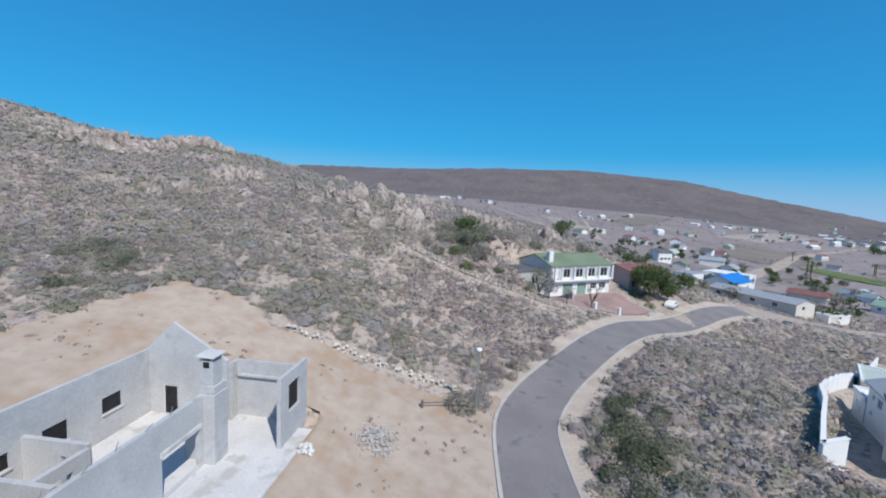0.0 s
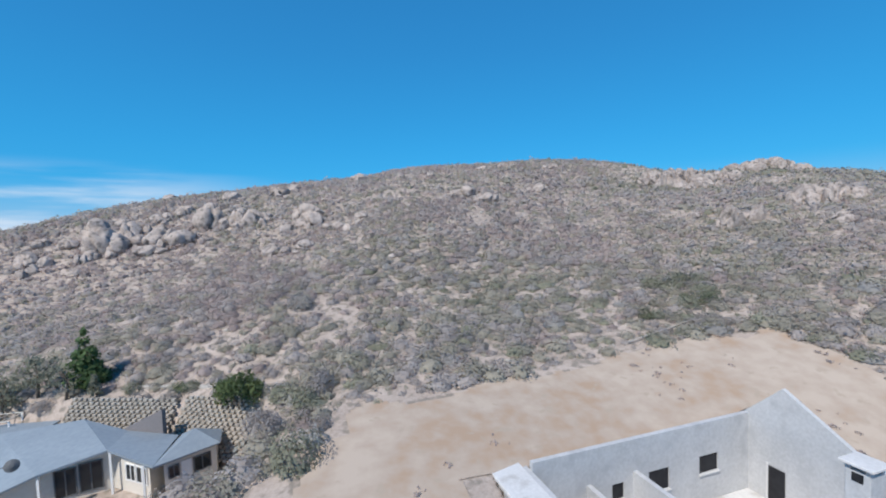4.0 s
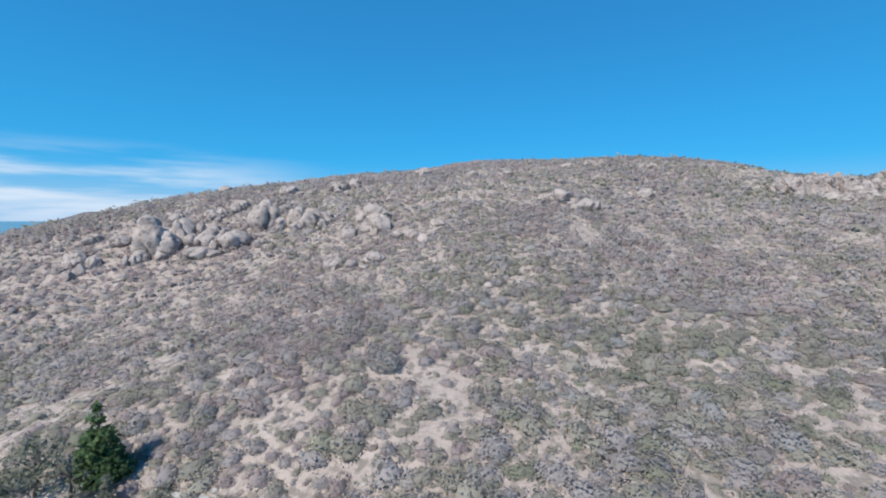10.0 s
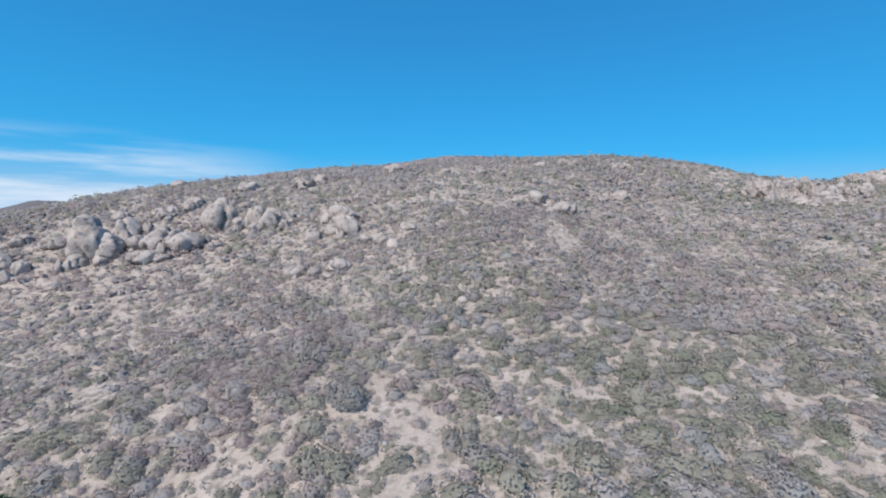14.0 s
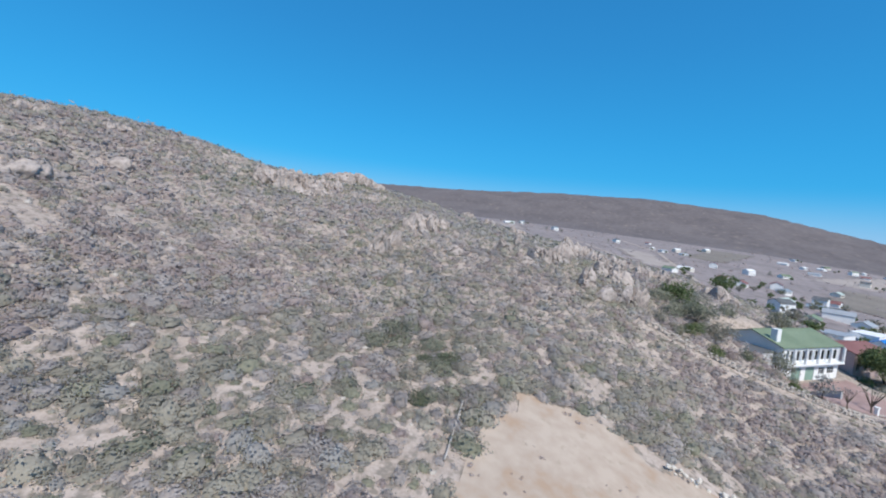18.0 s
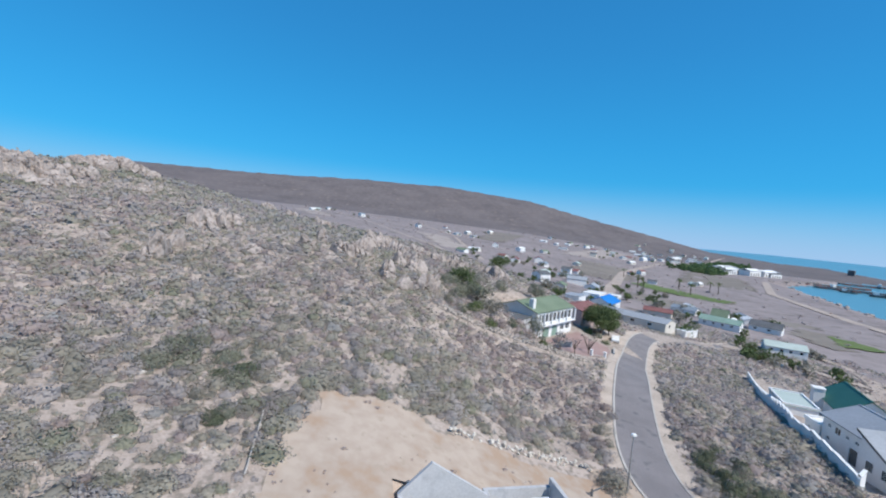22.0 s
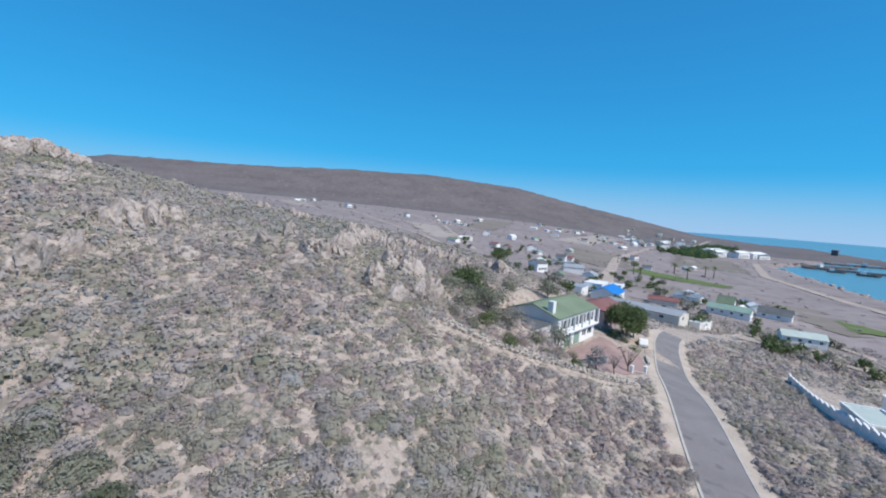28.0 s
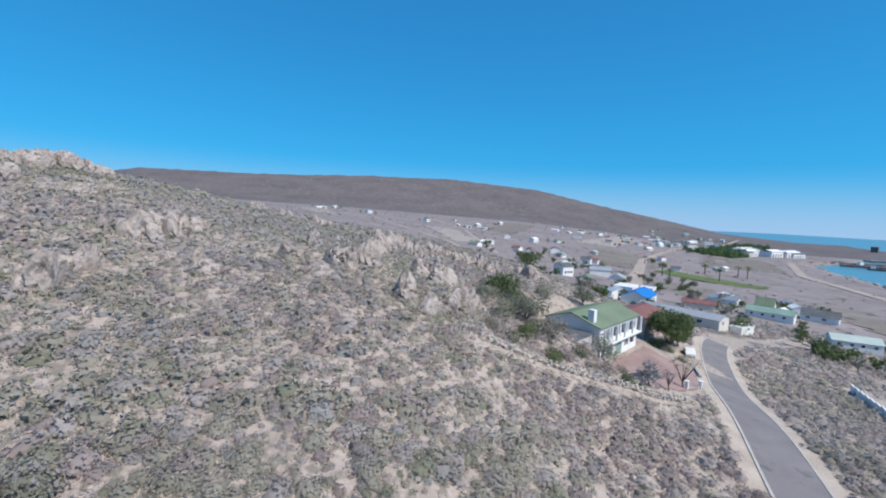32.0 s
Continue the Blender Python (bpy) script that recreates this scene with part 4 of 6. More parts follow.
def leaf_cloud(g, balls, count, size):
    """Leaf clumps scattered over a set of balls (centre, radius)."""
    vs = []
    for c, r in balls:
        n = max(8, int(count * r * r))
        d = g.normal(size=(n, 3))
        d /= np.linalg.norm(d, axis=1)[:, None]
        p = np.array(c) + d * r * g.uniform(0.45, 1.08, n)[:, None] * (1, 1, 0.85)
        u = g.normal(size=(n, 3))
        u /= np.linalg.norm(u, axis=1)[:, None]
        w = np.cross(u, d + 0.4 * g.normal(size=(n, 3)))
        s = size * g.uniform(0.6, 1.4, n)[:, None]
        vs.append(np.stack([p - u * s, p + u * s, p + w * s * 1.4], 1).reshape(-1, 3))
    v = np.vstack(vs)
    return v, np.arange(len(v)).reshape(-1, 3)


def tri_part(name, v, t, material, parent, label=""):
    ob = stuff_mesh(name, v, t, material, label, "")
    del ob["kind"]
    ob.parent = parent
    return ob


def tree(name, x, y, height, spread, seed, leaf, label, category="tree", trunk=0.35, density=60, size=0.16, form="round", group=""):
    g = np.random.default_rng(seed)
    top = thing(name, x, y, gz(x, y) - 0.05, 0, label, category, group)
    bm = bmesh.new()
    stem = height * trunk
    r0 = 0.035 * height
    limb(bm, (0, 0, 0), (0.05 * height, 0, stem), r0, r0 * 0.7)
    balls = []
    if form == "cone":
        limb(bm, (0.05 * height, 0, stem), (0, 0, height * 0.95), r0 * 0.7, 0.02)
        for k in range(44):
            h = g.uniform(0.06, 0.97)
            rr = spread * (1.02 - h) * g.uniform(0.55, 1.0)
            a = g.uniform(0, 6.283)
            balls.append(((rr * math.cos(a) * 0.75, rr * math.sin(a) * 0.75, h * height), max(0.16, spread * 0.36 * (1.15 - h))))
    else:
        for k in range(10 if form == "round" else 9):
            a = k * 2.4 + g.uniform(-0.4, 0.4)
            rr = spread * g.uniform(0.35, 0.75)
            hz = g.uniform(0.35, 0.9) if form == "round" else g.uniform(0.7, 0.95)
            end = (rr * math.cos(a), rr * math.sin(a), height * hz)
            limb(bm, (0.05 * height, 0, stem), end, r0 * 0.5, r0 * 0.15, 5)
            balls.append((end, spread * (0.45 if form == "round" else 0.3) * g.uniform(0.75, 1.15)))
        balls.append(((0, 0, height * 0.8), spread * 0.5))
    part("trunk", bm, BARK, top)
    if density:
        v, t = leaf_cloud(g, balls, density, size)
        tri_part("crown", v, t, leaf, top)
    return top


def garden_bush(x, y, radius, seed, leaf, label, height=None, group="garden bushes"):
    v, t, nrm = shrub_shape(1100, 0.06, seed, 0.6)
    v = v * (radius, radius, (height or radius * 1.1))
    ob = stuff_mesh("garden_bush", v, t, leaf, label, "bush")
    ob["kind"] = "thing"
    del ob["kind"]
    ob["group"] = group
    ob.matrix_basis = pose(x, y, gz(x, y), 0, 0, seed * 37 % 360)
    return ob


def palm(x, y, height, seed, label):
    g = np.random.default_rng(seed)
    top = thing("palm_tree", x, y, gz(x, y) - 0.1, 0, label, "palm tree", "palms by the lawn")
    bm = bmesh.new()
    limb(bm, (0, 0, 0), (0.2, 0.1, height), height * 0.045, height * 0.035, 7)
    part("trunk", bm, BARK, top)
    bm = bmesh.new()
    for k in range(16):
        a = k * 0.3927 + g.uniform(-0.1, 0.1)
        lift = g.uniform(-0.1, 0.9)
        last = None
        for s in range(5):
            d = s / 4 * height * 0.42
            p = Vector((0.2 + d * math.cos(a), 0.1 + d * math.sin(a), height + lift * d - (s / 4) ** 2 * height * 0.34))
            wv = Vector((-math.sin(a), math.cos(a), 0)) * height * 0.05 * (1 - s / 5)
            row = (bm.verts.new(p - wv), bm.verts.new(p + wv))
            if last:
                bm.faces.new((last[0], last[1], row[1], row[0]))
            last = row
    part("fronds", bm, LEAF, top)


# ---- houses ----
def window(parent, x0, x1, z0, z1, y, frame=WHITE, bars=1, deep=0.09):
    """A framed pane set in an opening of a wall whose face is at y."""
    w = part("window", boxes((x0, x1, y + deep, y + deep + 0.02, z0, z1)), PANEWORK, parent, "dark window glass")
    f = 0.06
    cells = [(x0, x1, y + deep - 0.05, y + deep - 0.004, z0, z0 + f), (x0, x1, y + deep - 0.05, y + deep - 0.004, z1 - f, z1)]
    for k in range(bars + 2):
        c = x0 + (x1 - x0) * k / (bars + 1)
        c = min(max(c, x0 + f / 2), x1 - f / 2)
        cells.append((c - f / 2, c + f / 2, y + deep - 0.05, y + deep - 0.004, z0 + f, z1 - f))
    part("window_frame", boxes(*cells), frame, w, "painted window frame")
    return w


def door(parent, x0, x1, z0, z1, y, material):
    d = part("door", boxes((x0, x1, y + 0.1, y + 0.15, z0, z1)), material, parent, "panelled door")
    part("door_handle", boxes((x1 - 0.16, x1 - 0.08, y + 0.04, y + 0.096, z0 + 0.95, z0 + 1.05)), STEEL, d, "metal handle")
    return d


def gable_roof(parent, length, width, h, rise, material, over=0.35, thick=0.14, name="roof"):
    """Two sheets along x, with the ridge over the middle of the width, ribs down the slope."""
    bm = bmesh.new()
    y0, y1, ym = -over, width + over, width / 2
    drop = rise * over / (width / 2)
    prism_pts = [(y0, h - drop), (ym, h + rise), (y1, h - drop), (y1, h - drop + thick), (ym, h + rise + thick), (y0, h - drop + thick)]
    a = [bm.verts.new((-over, y, z)) for y, z in prism_pts]
    b = [bm.verts.new((length + over, y, z)) for y, z in prism_pts]
    for i in range(6):
        bm.faces.new((a[i], b[i], b[(i + 1) % 6], a[(i + 1) % 6]))
    bm.faces.new((a[0], a[1], a[4], a[5]))
    bm.faces.new((a[1], a[2], a[3], a[4]))
    bm.faces.new((b[1], b[0], b[5], b[4]))
    bm.faces.new((b[2], b[1], b[4], b[3]))
    bmesh.ops.recalc_face_normals(bm, faces=bm.faces)
    roof = part(name, bm, material, parent)
    bm = bmesh.new()
    box(bm, -over - 0.03, length + over + 0.03, ym - 0.12, ym + 0.12, h + rise + thick - 0.05, h + rise + thick + 0.05)
    part("ridge_cap", bm, material, roof)
    return roof


def house(name, x, y, turn, length, width, h, rise, wall, roof, label, front=(), side=(), doors=(), z=None, plinth=2.0, flat=False, chimney=None, parapet=False, frame=WHITE, group="", bars=1, gable_wall=True):
    """A house whose front runs along local x at y = 0 and faces -y. front, side (the end at x = length): openings."""
    zz = z if z is not None else gz(x, y)
    top = thing(name, x, y, zz, turn, label, "house", group)
    t = 0.22
    bm = bmesh.new()
    holes = list(front) + [d[:4] for d in doors]
    holed_wall(bm, length, -plinth, h, t, holes)
    part("wall", bm, wall, top)
    bm = bmesh.new()
    box(bm, 0, length, width - t, width, -plinth, h)
    part("wall", bm, wall, top)
    for xx, holes_side in ((0.0, ()), (length - t, side)):
        bm = bmesh.new()
        holed_wall(bm, width - 2 * t, -plinth, h, t, [(a, b, c, d) for a, b, c, d in holes_side])
        if rise and gable_wall and not flat:
            prism(bm, [(-t, h), (width - t, h), (width / 2 - t, h + rise)], 0, t)
        bmesh.ops.transform(bm, matrix=Matrix(((0, -1, 0, xx + t), (1, 0, 0, t), (0, 0, 1, 0), (0, 0, 0, 1))), verts=bm.verts)
        bmesh.ops.recalc_face_normals(bm, faces=bm.faces)
        part("wall", bm, wall, top)
    for o in front:
        window(top, *o, 0.0, frame, bars)
    for a, b, c, d in side:
        w = part("window", boxes((length - 0.12, length - 0.10, a + t, b + t, c, d)), PANEWORK, top, "dark window glass")
        part("window_frame", boxes((length - 0.095, length - 0.05, a + t, a + t + 0.06, c, d), (length - 0.095, length - 0.05, b + t - 0.06, b + t, c, d), (length - 0.095, length - 0.05, a + t + 0.06, b + t - 0.06, d - 0.06, d), (length - 0.095, length - 0.05, a + t + 0.06, b + t - 0.06, c, c + 0.06)), frame, w, "painted window frame")
    for o in doors:
        door(top, *o[:4], 0.0, o[4])
    part("floor", boxes((t, length - t, t, width - t, -0.1, 0.0)), DARK, top)
    if flat:
        part("roof", boxes((-0.15, length + 0.15, -0.15, width + 0.15, h, h + 0.22), bevel=0.02), roof, top)
        if parapet:
            part("parapet", boxes((-0.15, length + 0.15, -0.15, 0.08, h + 0.22, h + 0.5), (-0.15, length + 0.15, width - 0.08, width + 0.15, h + 0.22, h + 0.5), (-0.15, 0.08, 0.08, width - 0.08, h + 0.22, h + 0.5), (length - 0.08, length + 0.15, 0.08, width - 0.08, h + 0.22, h + 0.5)), wall, top)
    else:
        gable_roof(top, length, width, h, rise, roof)
    if chimney:
        cx, cy, cw, ch = chimney
        c = part("chimney", boxes((cx, cx + cw, cy, cy + cw, h * 0.5, ch), bevel=0.02), wall, top)
        part("chimney_cap", boxes((cx - 0.08, cx + cw + 0.08, cy - 0.08, cy + cw + 0.08, ch, ch + 0.1)), KERB, c)
    return top


TEALPALE = shade("soft_green_roof", (0.20, 0.30, 0.25), (0.27, 0.38, 0.32), 0.7, 0.3, 4.0, 0.05)
# the villa above the road bend
villa = house("villa", 76.3, -13.2, -55.5, 15.2, 9.5, 5.6, 1.55, WHITE, GREENROOF,
              "white two-storey villa with a green sheet roof and balcony windows", z=2.7, plinth=1.5,
              front=[(2.2, 4.6, 3.35, 5.0), (5.2, 7.8, 3.35, 5.0), (8.4, 11.0, 3.35, 5.0), (11.6, 14.4, 3.35, 5.0), (10.1, 11.7, 0.9, 2.1), (12.4, 14.2, 0.9, 2.1)],
              doors=[(3.0, 5.4, 0.0, 2.2, TEALPALE), (6.6, 8.9, 0.0, 2.2, TEALPALE)], side=[(2.5, 4.5, 3.4, 4.8)], bars=2)
part("balcony_slab", boxes((0, 15.2, -0.9, 0.0, 2.75, 3.0), bevel=0.02), WHITE, villa)
for px in (0.1, 1.7, 4.75, 7.95, 11.15, 14.8):
    part("balcony_post", boxes((px, px + 0.3, -0.85, -0.55, 3.0, 5.45)), WHITE, villa)
part("chimney", boxes((0.3, 1.3, 1.2, 2.2, 3.0, 8.1), bevel=0.03), WHITE, villa, "white plastered chimney")
# annex wall lies in shade; the grey plaster colour stands in for that
house("villa_annex", 73.05, -6.7, -55.5, 6.9, 7.0, 4.5, 0.4, PLASTER, DARKROOF, "low annex beside the villa, walls grey to stand for shade, dark flat roof", z=2.7, plinth=1.5, front=[(0.8, 2.0, 2.6, 3.6), (3.6, 5.2, 2.4, 3.6)], flat=True)
part("drip_edge", boxes((15.56, 15.66, -0.3, 9.8, 5.3, 5.45)), WHITE, villa)
pink = house("house", 90.2, -31.2, -55.5, 10.5, 7.0, 4.4, 0.9, PINK, REDROOF, "pink plastered house with a faded red roof and white gable",
             z=1.9, front=[(1.0, 2.2, 1.0, 2.6), (3.4, 4.6, 1.0, 2.6), (5.8, 7.0, 1.0, 2.6), (8.2, 9.4, 1.0, 2.6)], side=[(1.0, 2.0, 1.0, 2.6), (3.2, 4.2, 1.0, 2.6)])
part("gable_band", boxes((10.52, 10.7, -0.3, 7.3, 3.9, 4.5)), WHITE, pink)
blue = house("house", 183, -102, -48, 18.5, 11.5, 4.0, 2.7, WHITE, BLUEROOF, "white bungalow with a bright blue roof", front=[(2, 3.6, 1, 2.3), (6.5, 8.0, 1, 2.3), (13.5, 15, 1, 2.3)], side=[(2.5, 4.2, 1, 2.4), (7.2, 8.8, 1, 2.4)])
house("house", 203, -108, -48, 13, 9, 5.4, 0.4, WHITE, WHITE, "white flat-roofed house behind the blue-roofed one", front=[(1.5, 3.0, 2.8, 4.2), (5.5, 7.5, 2.8, 4.2)], flat=True)
house("house", 189, -88, -48, 11, 8, 4.4, 0.4, WHITE, GREYROOF, "white flat-roofed house beside the blue-roofed one", front=[(2, 3.5, 1.2, 2.6)], flat=True)
house("house", 200, -117, -48, 7.5, 6, 6.0, 0, WHITE, WHITE, "white flat-roofed block beside a blue-roofed bungalow", flat=True, parapet=True, front=[(1, 2, 3.6, 4.8), (3, 4, 3.6, 4.8), (5, 6, 3.6, 4.8)])
house("house", 201, -100, -48, 9, 7, 3.6, 1.2, WHITE, GREYROOF, "white cottage with a grey roof up the street", front=[(1.5, 3, 1, 2.3)])
house("house", 166.5, -84.2, 209, 29, 10, 2.9, 1.3, CREAM, GREYROOF, "long low house with a pale grey sheet roof", front=[(3, 4.6, 1, 2.2), (9, 10.6, 1, 2.2), (15, 16.6, 1, 2.2), (22, 23.6, 1, 2.2)], side=[(3, 4.5, 1, 2.2)])
house("annex", 142.5, -109, -70, 9, 4, 2.2, 0, WHITE, WHITE, "white walled garage annex at a street corner", flat=True, parapet=True, doors=[(1, 3.6, 0, 2.0, CREAM)])
house("house", 186, -156, 213, 18, 8, 2.8, 1.9, WHITE, TEALPALE, "long white cottage row with a soft green roof", front=[(2, 3.2, 1, 2.1), (6, 7.2, 1, 2.1), (10, 11.2, 1, 2.1), (14, 15.2, 1, 2.1)], side=[(3.2, 4.6, 1, 2.3)])
house("house", 205, -182, 213, 8, 6.5, 3.0, 3.4, WHITE, GREENROOF, "white steep-gabled cottage with a green roof", side=[(2.2, 3.6, 1, 2.2)])
house("house", 186, -188, 213, 14, 9, 2.8, 2.4, WHITE, DARKROOF, "white-gabled house with a dark grey roof", front=[(2, 3.5, 1, 2.1), (8, 9.5, 1, 2.1)], side=[(2.5, 4, 1, 2.2)])
house("house", 141.5, -147.5, 231, 14, 7.5, 2.7, 1.6, WHITE, PALEROOF, "white cottage with a pale green roof by the dirt track", front=[(1.5, 2.6, 0.9, 2.0), (5, 6.1, 0.9, 2.0), (8, 9.1, 0.9, 2.0), (11.5, 12.6, 0.9, 2.0)], side=[(1.4, 2.4, 0.9, 2.0), (3.6, 4.6, 0.9, 2.0)])

# the walled houses below the road
house("house", 41.3, -38.3, 157, 7.2, 8, 3.9, 1.6, WHITE, GREYROOF, "pale house with a grey sheet roof behind a boundary wall", z=0.3, plinth=3,
      front=[(0.9, 1.5, 2.6, 3.1), (0.9, 1.5, 1.0, 1.5), (2.2, 3.2, 2.3, 3.2), (4.1, 4.6, 2.5, 3.0), (5.6, 6.2, 2.6, 3.0)], doors=[(4.9, 6.2, 0.0, 1.9, DARKROOF)])
house("annex", 44.4, -39.6, 157, 3.1, 6, 2.3, 0, WHITE, WHITE, "pale flat-roofed annex beside a grey-roofed house", z=-0.2, plinth=3, flat=True, parapet=True, front=[(0.8, 1.2, 1.4, 1.8), (1.9, 2.2, 0.9, 1.4)])
lean = thing("house", 34.4, -34.2, 0.6, 161.6, "pale house with a single-slope grey sheet roof and two barred windows", "house")
bm = bmesh.new()
prism(bm, [(0, -3), (4.9, -3), (4.9, 2.45), (0, 4.75)], 0, 9)
part("wall", bm, WHITE, lean)
bm = bmesh.new()
prism(bm, [(-0.3, 4.9), (5.3, 2.27), (5.3, 2.42), (-0.3, 5.05)], -0.35, 9.35)
roof_sheet = part("roof", bm, GREYROOF, lean)
bm = bmesh.new()
prism(bm, [(-0.3, 4.82), (5.34, 2.18), (5.34, 2.46), (-0.3, 5.1)], -0.40, -0.351)
part("barge_board", bm, DARKROOF, roof_sheet, "dark barge board")
for wx in (1.0, 3.0):
    glass = part("window", boxes((wx, wx + 0.9, -0.03, -0.004, 1.0, 2.0)), PANEWORK, lean, "dark window glass")
    part("window_frame", boxes((wx - 0.05, wx, -0.05, 0, 0.95, 2.05), (wx + 0.9, wx + 0.95, -0.05, 0, 0.95, 2.05), (wx, wx + 0.9, -0.05, 0, 0.95, 1.0), (wx, wx + 0.9, -0.05, 0, 2.0, 2.05)), WHITE, glass)
    part("bars", boxes(*[(wx + 0.2 * k - 0.015, wx + 0.2 * k + 0.015, -0.05, -0.032, 1.0, 2.0) for k in range(1, 5)]), WHITE, glass)
house("garage", 60.6, -52.8, 145, 7.6, 4.7, 3.3, 0, WHITE, PALEROOF, "long white garage with a pale green flat roof", z=-3.9, plinth=4, flat=True, parapet=True)
teal = house("house", 63.6, -68, 142, 11.2, 8, 3.5, 2.7, WHITE, TEALROOF, "white house with a steep teal green roof", z=-5.5, plinth=3, front=[(6.5, 7.6, 1, 2.2), (9, 10.0, 1, 2.2)])
part("tower", boxes((2.6, 4.3, -1.7, 0.0, -2, 5.0), bevel=0.03), WHITE, teal, "white plastered stair tower")
part("tower_cap", boxes((2.45, 4.45, -1.85, 0.1, 5.0, 5.15)), WHITE, teal)


def boundary_wall(points, height, label, thick=0.22):
    """White plastered wall in straight panels that step down the slope, with piers and coping."""
    top = tagged(new("boundary_wall"), label, "wall")
    for (x1, y1), (x2, y2) in zip(points[:-1], points[1:]):
        n = max(1, round(math.hypot(x2 - x1, y2 - y1) / 3.0))
        for k in range(n):
            a, b = k / n, (k + 1) / n
            p, q = (x1 + (x2 - x1) * a, y1 + (y2 - y1) * a), (x1 + (x2 - x1) * b, y1 + (y2 - y1) * b)
            zt = max(gz(*p), gz(*q)) + height
            zb = min(gz(*p), gz(*q)) - 0.5
            d = math.hypot(q[0] - p[0], q[1] - p[1])
            m = Matrix.Translation((p[0], p[1], 0)) @ Matrix.Rotation(math.atan2(q[1] - p[1], q[0] - p[0]), 4, "Z")
            bm = boxes((0, d, -thick / 2, thick / 2, zb, zt))
            bmesh.ops.transform(bm, matrix=m, verts=bm.verts)
            panel = part("panel", bm, WHITE, top)
            bm = boxes((-0.02, d + 0.02, -thick / 2 - 0.05, thick / 2 + 0.05, zt, zt + 0.08))
            bmesh.ops.transform(bm, matrix=m, verts=bm.verts)
            part("coping", bm, WHITE, panel)
            bm = boxes((-0.14, 0.14, -0.14, 0.14, zb, zt - 0.02), bevel=0.02)
            bmesh.ops.transform(bm, matrix=m, verts=bm.verts)
            part("pier", bm, WHITE, top)
    return top


boundary_wall(((85.3, -76), (72.5, -64), (61.5, -53.6), (51.3, -43.6), (42.4, -34.9), (38.2, -32.3), (33.1, -28.5), (28.6, -25.3), (29.6, -27.6)), 1.2, "white plastered boundary wall stepping down the slope")
boundary_wall(((118, -128), (128, -134), (134, -140)), 0.9, "low white garden wall beside the dirt track")

# ---- drive, stone walls, garden of the villa ----
DRIVE = ((75.5, -13.5), (85.0, -27.5), (79.5, -32.5), (74.0, -29.0), (66.0, -22.5), (62.0, -16.0), (61.2, -9.5), (63.5, -5.5), (70, -6.5))
tagged(patch("paved_drive", DRIVE, PAVING, 0.07, 0.5, 0.15), "reddish brick-paved drive in front of the villa", "paving", kind="structure")


def rubble_wall(points, height, width, stone, label, seed, material=STONE, rows=3):
    """A dry-stone wall: every stone a part, laid in uneven rows."""
    g = random.Random(seed)
    top = tagged(new("stone_wall"), label, "stone wall")
    shapes = []
    for k in range(6):
        bm = bmesh.new()
        bmesh.ops.create_icosphere(bm, subdivisions=1, radius=0.5)
        for v in bm.verts:
            v.co *= g.uniform(0.75, 1.15)
        me = bpy.data.meshes.new("stone")
        bm.to_mesh(me)
        bm.free()
        me.materials.append(material)
        shapes.append(me)
    for (x1, y1), (x2, y2) in zip(points[:-1], points[1:]):
        n = max(1, int(math.hypot(x2 - x1, y2 - y1) / (stone * 0.85)))
        for k in range(n):
            for row in range(rows):
                a = (k + g.uniform(0, 0.6)) / n
                x, y = x1 + (x2 - x1) * a + g.uniform(-width, width) / 2, y1 + (y2 - y1) * a + g.uniform(-width, width) / 2
                ob = new("stone", shapes[g.randrange(6)])
                ob.parent = top
                s = stone * g.uniform(0.75, 1.3)
                ob.matrix_basis = pose(x, y, gz(x, y) + (row + 0.35) * height / rows, g.uniform(0, 40), g.uniform(0, 40), g.uniform(0, 360)) @ Matrix.Diagonal((s, s, s * 0.75, 1))
    return top


rubble_wall(((59.9, 10.4), (59.9, 5.4), (59.7, 0.9), (59.7, -6.0), (58.9, -9.8), (59.1, -15)), 0.85, 0.3, 0.36, "long pale dry-stone wall edging the villa garden", 3)
rubble_wall(((31.6, 14.8), (31.9, 12.0)), 0.5, 0.8, 0.34, "heap of white stones at the plot's edge", 4, rows=2, material=WHITESTONE)
rubble_wall(((32.1, 11.0), (32.6, 8.6)), 0.5, 0.8, 0.33, "heap of white stones at the plot's edge", 5, rows=2, material=WHITESTONE)
rubble_wall(((32.6, 8.2), (33.2, 5.0), (33.6, 2.0), (33.4, 0.2)), 0.5, 0.8, 0.31, "rough row of stones between plot and scrub", 6, rows=2, material=WHITESTONE)


def garden_retainer(points, height, label):
    """A plain grey concrete retaining wall with coping."""
    top = tagged(new("retaining_wall"), label, "wall")
    for (x1, y1), (x2, y2) in zip(points[:-1], points[1:]):
        d = math.hypot(x2 - x1, y2 - y1)
        m = Matrix.Translation((x1, y1, 0)) @ Matrix.Rotation(math.atan2(y2 - y1, x2 - x1), 4, "Z")
        z1, z2 = gz(x1, y1), gz(x2, y2)
        bm = bmesh.new()
        prism(bm, [(0, z1 - 0.5), (d, z2 - 0.5), (d, z2 + height), (0, z1 + height)], -0.14, 0.14)
        bmesh.ops.transform(bm, matrix=m, verts=bm.verts)
        body = part("panel", bm, PLASTER, top)
        bm = bmesh.new()
        prism(bm, [(0, z1 + height), (d, z2 + height), (d, z2 + height + 0.08), (0, z1 + height + 0.08)], -0.19, 0.19)
        bmesh.ops.transform(bm, matrix=m, verts=bm.verts)
        part("coping", bm, KERB, body)


